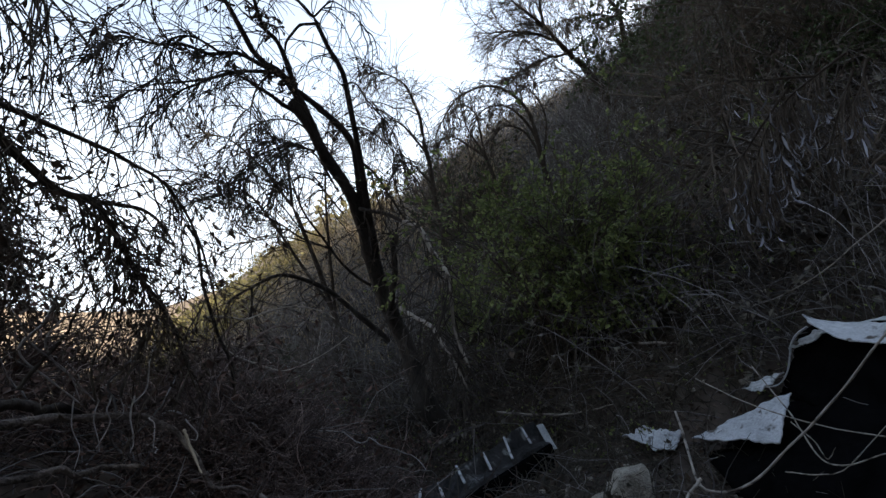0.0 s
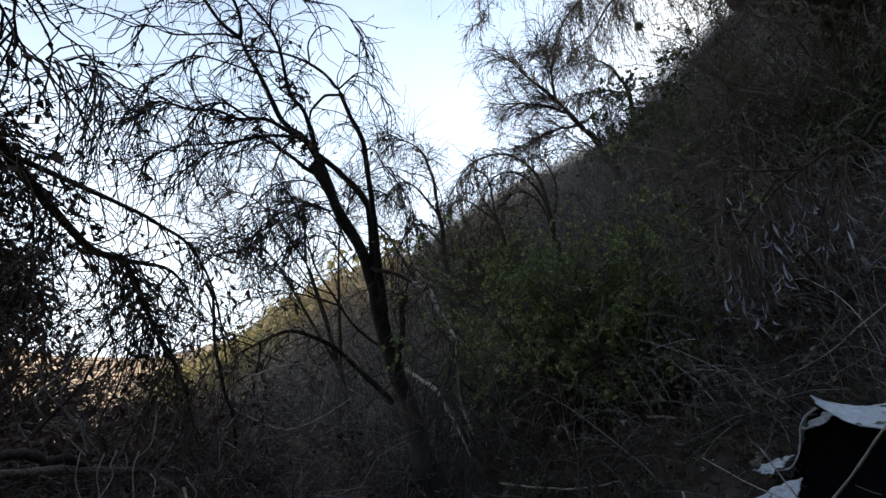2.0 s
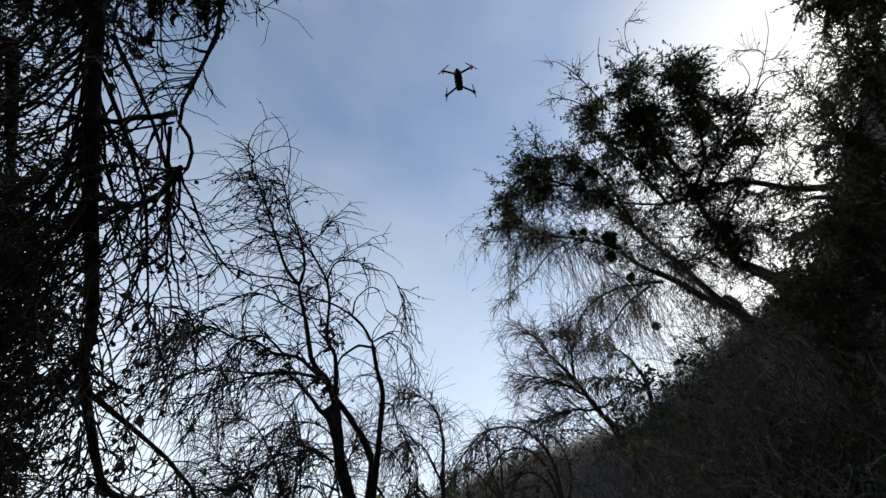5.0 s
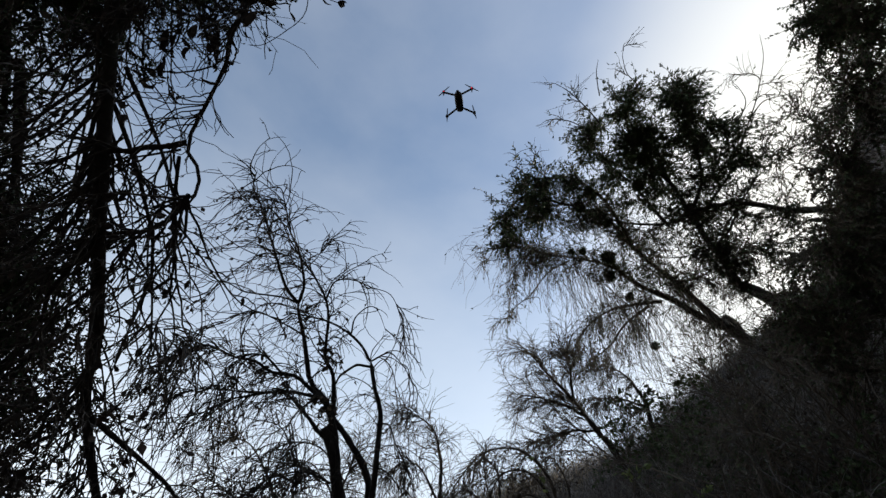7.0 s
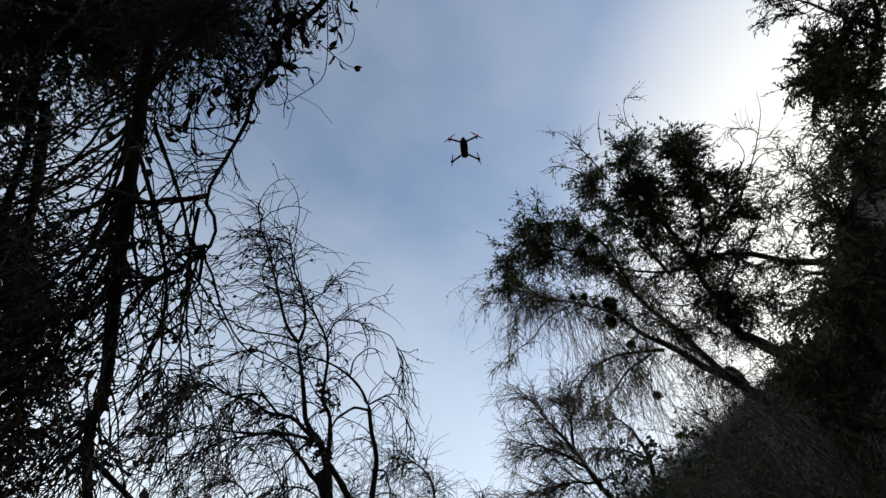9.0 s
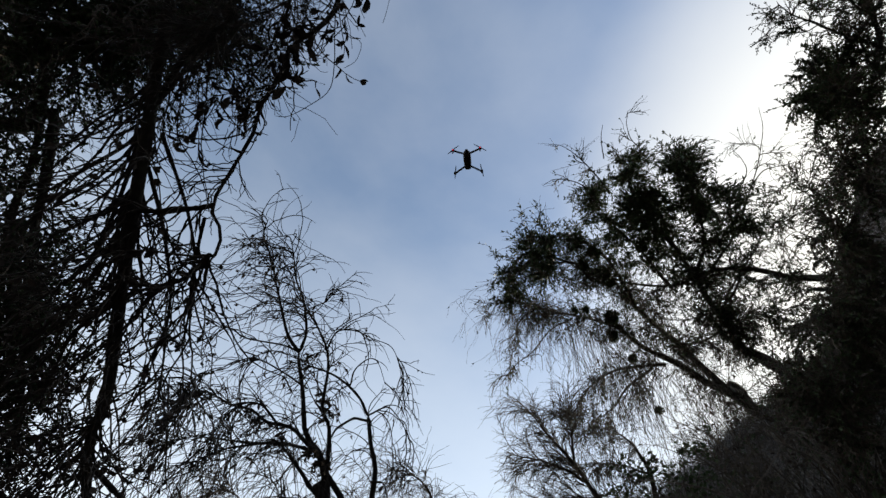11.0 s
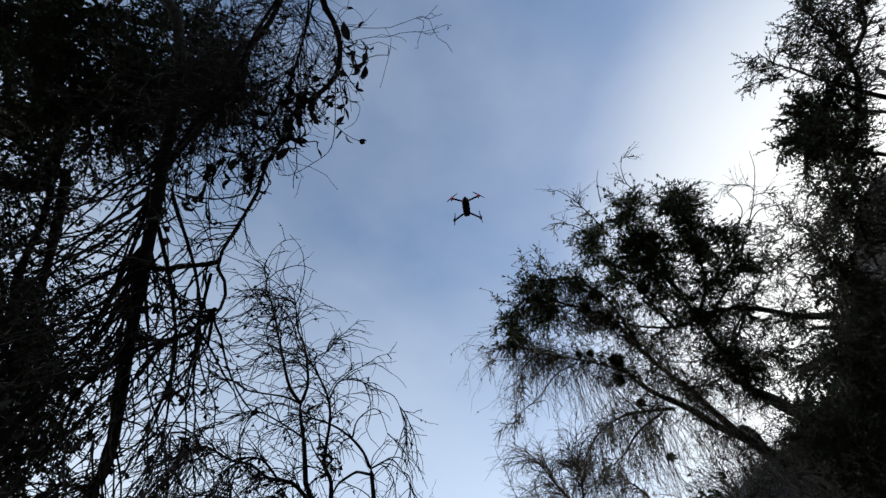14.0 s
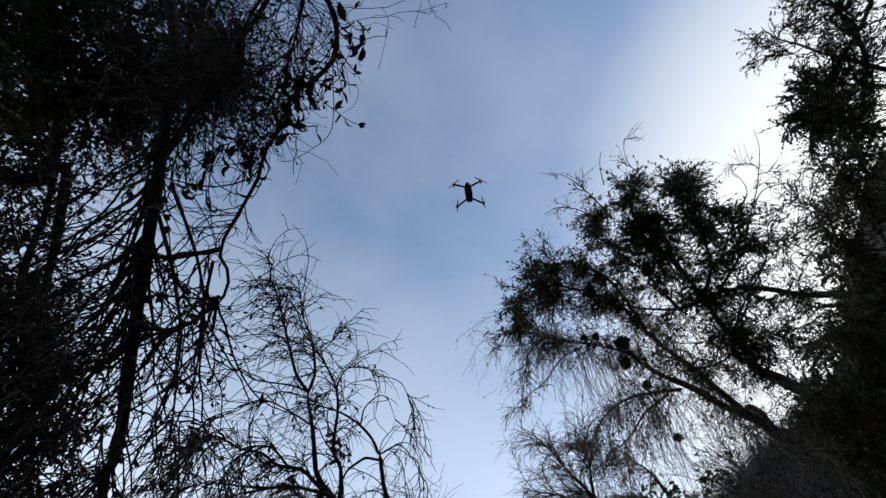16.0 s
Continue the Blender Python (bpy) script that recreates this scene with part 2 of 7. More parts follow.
def curve(points, m=24):
    """A smooth line of m points through the given ones (Catmull-Rom)."""
    p = np.array(points, float)
    p = np.vstack([2 * p[0] - p[1], p, 2 * p[-1] - p[-2]])
    n = len(p) - 3
    out = []
    for u in np.linspace(0, n - 1e-6, m):
        i, t = int(u), u - int(u)
        a, b, c, d = p[i:i + 4]
        out.append(0.5 * (2 * b + (c - a) * t + (2 * a - 5 * b + 4 * c - d) * t * t + (3 * b - a - 3 * c + d) * t ** 3))
    return np.array(out)


def grow(start, way, length, m, droop, wander, rng, curl=0.0):
    """N shoots of m points that wander and sink under their weight."""
    N = len(start)
    d, P = unit(way), [start]
    turn = rng.normal(size=(N, 3)) * curl
    for i in range(m - 1):
        d = unit(d + rng.normal(size=(N, 3)) * wander + turn + np.array([0, 0, -1.0]) * droop)
        P.append(P[-1] + d * (length / (m - 1))[:, None])
    return np.stack(P, axis=1)


def spawn(P, count, lo, hi, spread, rng, weight=None):
    """Places and ways of new shoots on the lines P, count of them, between the fractions lo and hi of each line."""
    N, m, _ = P.shape
    long = np.linalg.norm(np.diff(P, axis=1), axis=2).sum(axis=1)
    long = long if weight is None else long * weight
    i = rng.choice(N, count, p=long / long.sum())
    u = rng.uniform(lo, hi, count) * (m - 1)
    k = np.minimum(u.astype(int), m - 2)
    t = (u - k)[:, None]
    start = P[i, k] * (1 - t) + P[i, k + 1] * t
    way = unit(P[i, k + 1] - P[i, k])
    side = unit(np.cross(way, rng.normal(size=(count, 3))))
    return start, unit(way + side * spread), i


def twig_mesh(P, r0, r1, sides=3):
    m = P.shape[1]
    taper = np.linspace(1, 0, m) ** 0.8
    return tubes(P, r1 + (r0 - r1) * np.broadcast_to(taper, P.shape[:2]) if np.isscalar(r0) else r1 + (r0[:, None] - r1) * taper, sides)


def leaves(at, way, size, width, rng, curl=0.25):
    """Folded lance-shaped leaves: base, two sides, tip. Triangles."""
    N = len(at)
    way = unit(way)
    side = unit(np.cross(way, rng.normal(size=(N, 3))))
    up = np.cross(side, way)
    L = size[:, None]
    bend = rng.uniform(-curl, curl, (N, 1)) * L
    mid = at + way * L * 0.45
    tip = at + way * L + up * bend
    W = L * width
    a, b = mid + side * W + up * W * 0.5, mid - side * W + up * W * 0.5
    v = np.stack([at, a, tip, b], axis=1).reshape(-1, 3)
    q = np.arange(N)[:, None] * 4
    return v, np.concatenate([q + [0, 1, 2], q + [0, 2, 3]])


def curled(at, way, size, width, rng):
    """Long dead leaves, rolled up along a bent midrib. Quads."""
    N = len(at)
    d = unit(way)
    side = unit(np.cross(d, rng.normal(size=(N, 3))))
    bend = rng.uniform(-0.75, 0.75, (N, 1))
    p, rows = at, []
    for t, w in ((0, 0.15), (0.25, 0.8), (0.5, 1.0), (0.75, 0.7), (1.0, 0.08)):
        up = np.cross(side, d)
        rows.append(np.stack([p + side * (size * width * w)[:, None], p - up * (size * width * w * 0.8)[:, None], p - side * (size * width * w)[:, None]], axis=1))
        p = p + d * (size * 0.25)[:, None]
        d = unit(d + up * bend + rng.normal(size=(N, 3)) * 0.12)
        side = unit(side - d * (side * d).sum(axis=1, keepdims=True))
    V = np.stack(rows, axis=1)
    i = np.arange(N * 15).reshape(N, 5, 3)
    q = np.stack([i[:, :-1, :-1], i[:, :-1, 1:], i[:, 1:, 1:], i[:, 1:, :-1]], axis=-1)
    return V.reshape(-1, 3), q.reshape(-1, 4)


def branch(name, points, r0, r1, mat, parent, sides=9, m=28, rough=0.06, label="", seed=1):
    """One limb: a tapered, slightly knotty tube along a smooth line. Returns the line."""
    rng = np.random.default_rng(seed)
    P = curve(points, m)
    knots = max(4, m // 4)
    P[1:-1] += np.stack([np.interp(np.arange(1, m - 1), np.linspace(0, m - 1, knots), rng.normal(size=knots)) for _ in range(3)], axis=-1) * r0 * 0.35
    R = (r1 + (r0 - r1) * np.linspace(1, 0, m) ** 1.25) * (1 + rng.normal(size=m) * rough)
    R[-1] *= 0.4
    v, f = tubes(P[None], R[None], sides)
    put(name, mesh_from(name, v, f), mat, parent, label)
    return P[None]


# ---------------------------------------------------------------- the ground
def smooth01(v):
    v = np.clip(v, 0, 1)
    return v * v * (3 - 2 * v)


def lumps(x, y, scale, seed=0.0):
    a = np.sin(x * scale + seed) * np.cos(y * scale * 1.13 + seed * 1.7)
    b = np.sin(x * scale * 2.3 + y * scale * 1.1 + seed * 2.1)
    c = np.sin(y * scale * 3.9 - x * scale * 2.7 + seed * 0.7)
    return (a + 0.5 * b + 0.3 * c) / 1.8


RIDGE, FOOT = 11.0, 2.8


def height(x, y):
    """The land: a gully floor, a steep slope to a ridge that runs from behind the right shoulder to far ahead, a low
    bank and far hills. An unseen rise behind is added to cut the sky light.
    """
    x, y = np.asarray(x, float), np.asarray(y, float)
    s, p = (x + y) * 0.7071, (x - y) * 0.7071
    floor = 0.05 * np.clip(y, -2, 6) - 0.05 + 0.03 * lumps(x, y, 2.1)
    # right end of the ridge is raised to keep the sun off the gully
    k = 0.60 + 0.15 * smooth01((p + 4) / 4) + 0.60 * smooth01((p - 0.3) / 6) - 0.15 * smooth01((-p - 8) / 8)
    top = 0.7 + k * RIDGE
    rise = np.clip((s - FOOT) / (RIDGE - FOOT), 0, 1)
    slope = (top - 0.2) * (rise ** 1.05) * smooth01((s - FOOT + 0.8) / 1.6)
    back = np.clip(s - RIDGE, 0, None)
    slope = slope + 0.05 * np.minimum(back, 30)
    slope = slope + (0.12 + 0.10 * rise) * lumps(x, y, 0.9, 1.0) * smooth01((s - FOOT) / 2)
    bank = 0.68 * smooth01((-x - 0.35) / 1.3) * smooth01((s + 9) / 4) * smooth01((y + 1.0) / 1.6)
    bank = bank + 0.35 * np.exp(-((x - 1.5) ** 2 + (y - 2.8) ** 2) / 0.25)
    bank = bank + 0.34 * np.exp(-((x + 0.78) ** 2 + (y - 2.35) ** 2) / 0.2)
    bank = bank - 1.6 * smooth01((-x - 5) / 10)
    away = np.hypot(x + 12 + 2.5 * np.minimum(x + 19, 0), y - 62)
    far = 14.5 * np.exp(-(away / 21) ** 2) * smooth01((np.hypot(x, y) - 12) / 20)
    # unseen rise behind and to the left, added to hold off sky light
    behind = 9.0 * smooth01((-y - 2.2 + 0.25 * x) / 9) + 4.5 * smooth01((-x - 4.5) / 5) * smooth01((4.0 - y) / 4)
    return floor + slope + bank + far + behind


def grid_axis(near, far, step, grow_by):
    out, at, d = [0.0], 0.0, step
    while at < far:
        at += d
        if at > near:
            d *= grow_by
        out.append(at)
    return np.array(out)


ax = grid_axis(9, 2500, 0.16, 1.10)
gx = np.concatenate([-ax[:0:-1], ax])
GX, GY = np.meshgrid(gx, gx, indexing="ij")
GX2, GY2 = GX + 4.0, GY + 4.0
GZ = height(GX2, GY2)
n_side = len(gx)
gi = np.arange(n_side * n_side).reshape(n_side, n_side)
quads = np.stack([gi[:-1, :-1], gi[1:, :-1], gi[1:, 1:], gi[:-1, 1:]], axis=-1).reshape(-1, 4)
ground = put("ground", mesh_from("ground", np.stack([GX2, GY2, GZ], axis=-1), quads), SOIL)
# paler second material on the far slope stands in for sunlight there
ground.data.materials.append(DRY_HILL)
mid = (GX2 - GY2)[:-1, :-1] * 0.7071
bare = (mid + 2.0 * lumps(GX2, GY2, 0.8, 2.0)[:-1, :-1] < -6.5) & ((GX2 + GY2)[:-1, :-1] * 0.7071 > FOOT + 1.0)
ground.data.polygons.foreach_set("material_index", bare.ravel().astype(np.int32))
tagged(ground, "steep brown gully ground of soil and leaf litter", "ground", kind="structure")


def far_hills():
    """The pale dry hills at the open end of the valley."""
    a = np.radians(np.linspace(-100, 0, 120))[:, None]
    d = np.linspace(120, 330, 40)[None, :]
    x, y = d * np.sin(a), d * np.cos(a)
    crest = 0.5 - 0.5 * np.cos(np.clip((d - 120) / 150, 0, 1.4) * np.pi)
    z = -2 + crest * (61 + 4 * np.sin(a * 5 + 1.0) + 2.5 * np.sin(a * 13) + 1.2 * lumps(x, y, 0.05) * 3)
    i = np.arange(120 * 40).reshape(120, 40)
    q = np.stack([i[:-1, :-1], i[:-1, 1:], i[1:, 1:], i[1:, :-1]], axis=-1).reshape(-1, 4)
    ob = put("far_hills", mesh_from("far_hills", np.stack([x, y, z], axis=-1), q), DRY_HILL)
    tagged(ob, "pale dry hills lit by the sun far down the valley", "hills", kind="structure")


far_hills()


def on_ground(x, y, lift=0.0):
    return np.stack([x, y, height(x, y) + lift], axis=-1)




def rooted(points):
    """The line of a trunk, let into the ground at its foot."""
    x, y, z = points[0]
    return [(x, y, min(z, float(height(x, y))) - 0.12)] + ([points[0]] if z > height(x, y) + 0.05 else []) + list(points[1:])


def tree(name, label, trunk, limbs, first, second, leaf=None, category="tree", seed=1, bark=BARK, twig=TWIG, group="", curl=0.05):
    """A tree: a rooted trunk, limbs (points, r0, r1[, bark, share of twigs]), first and second order twigs and leaves.
    first, second: (count, lo, hi, spread, short, long, droop, wander, r0, r1, pull); leaf: list of (count, small, large, width, material, low edge, pull[, core, its radius])."""
    rng = np.random.default_rng(seed)
    line = rooted(trunk[0])
    ob = thing(name, label, category, line[0], group)
    L = [branch("trunk", line, trunk[1], trunk[2], bark, ob, sides=12, seed=seed)]
    weight = []
    for i, (pts, r0, r1, *b) in enumerate(limbs):
        L.append(branch("limb", pts, r0, r1, b[0] if b and b[0] else bark, ob, seed=seed + i + 1))
        weight.append(b[1] if len(b) > 1 else 1.0)
    L = np.concatenate(L[1:] if limbs else L)
    pieces, last = [], L
    for order, (count, lo, hi, spread, short, long_, droop, wander, r0, r1, pull) in enumerate((first, second)):
        st, wy, _ = spawn(last, count, lo, hi, spread, rng, np.array(weight) if weight and not order else None)
        last = grow(st, wy + np.array(pull), rng.uniform(short, long_, count) * rng.uniform(0.5, 1.0, count), 11 - 4 * order, droop, wander, rng, curl)
        pieces.append(twig_mesh(last, r0, r1))
    put("crown", mesh_from("crown", *merge(pieces)), twig, ob)
    for count, small, large, width, mat, low, pull, *core in leaf or ():
        base = last[last[:, 0, 2] > low]
        if core:
            base = base[np.linalg.norm(base[:, 0] - np.array(core[0]), axis=1) < core[1]]
        if not len(base):
            continue
        # leaves sit in tufts on some shoots more than on others
        tuft = base[rng.integers(0, len(base), max(6, int(len(base) * 0.75)))]
        st, wy, _ = spawn(tuft, count, 0.1, 1.0, 0.8, rng)
        put("foliage", mesh_from("foliage", *leaves(st, wy + np.array(pull), rng.uniform(small, large, count), width, rng, 0.35), smooth=False), mat, ob)
    return ob


def sprigs(ob, points, count, short, long_, leaf_count, small, large, mat, seed, r0=0.002, pull=(0, 0, -0.2)):
    """Short leafy side shoots along one limb."""
    rng = np.random.default_rng(seed)
    st, wy, _ = spawn(curve(points, 30)[None], count, 0.0, 1.0, 1.0, rng)
    A = grow(st, wy + np.array(pull), rng.uniform(short, long_, count), 9, 0.10, 0.22, rng, 0.12)
    put("crown", mesh_from("crown", *twig_mesh(A, r0, r0 * 0.5)), TWIG, ob)
    st, wy, _ = spawn(A, leaf_count, 0.3, 1.0, 0.9, rng)
    put("foliage", mesh_from("foliage", *curled(st, wy + [0, 0, -0.4], rng.uniform(small, large, leaf_count) * 1.1, rng.uniform(0.10, 0.22, leaf_count), rng)), mat, ob)


def hanging(ob, points, count, short, long_, seed, r0, r1, droop=0.3, mat=TWIG, leaf_count=0, small=0.02, large=0.05, leaf_mat=LEAF, shoots=4, wild=0.14, pull=(0, 0, 0)):
    """Fine strands that hang from one limb, with side shoots and a few curled leaves."""
    rng = np.random.default_rng(seed)
    st, wy, _ = spawn(curve(points, 30)[None], count, 0.0, 1.0, 1.0, rng)
    A = grow(st, wy + np.array(pull), rng.uniform(short, long_, count), 12, droop, wild, rng, wild * 0.45)
    st, wy, _ = spawn(A, count * shoots, 0.2, 1.0, 0.8, rng)
    B = grow(st, wy, rng.uniform(0.12, 0.4, count * shoots) * long_, 7, droop, wild * 1.3, rng, wild * 0.45)
    put("crown", mesh_from("crown", *merge([twig_mesh(A, r0, r1), twig_mesh(B, r0 * 0.6, r1)])), mat, ob)
    if leaf_count:
        st, wy, _ = spawn(B, leaf_count, 0.2, 1.0, 0.6, rng)
        put("foliage", mesh_from("foliage", *curled(st, wy + [0, 0, -1.1], rng.uniform(small, large, leaf_count), 0.15, rng)), leaf_mat, ob)


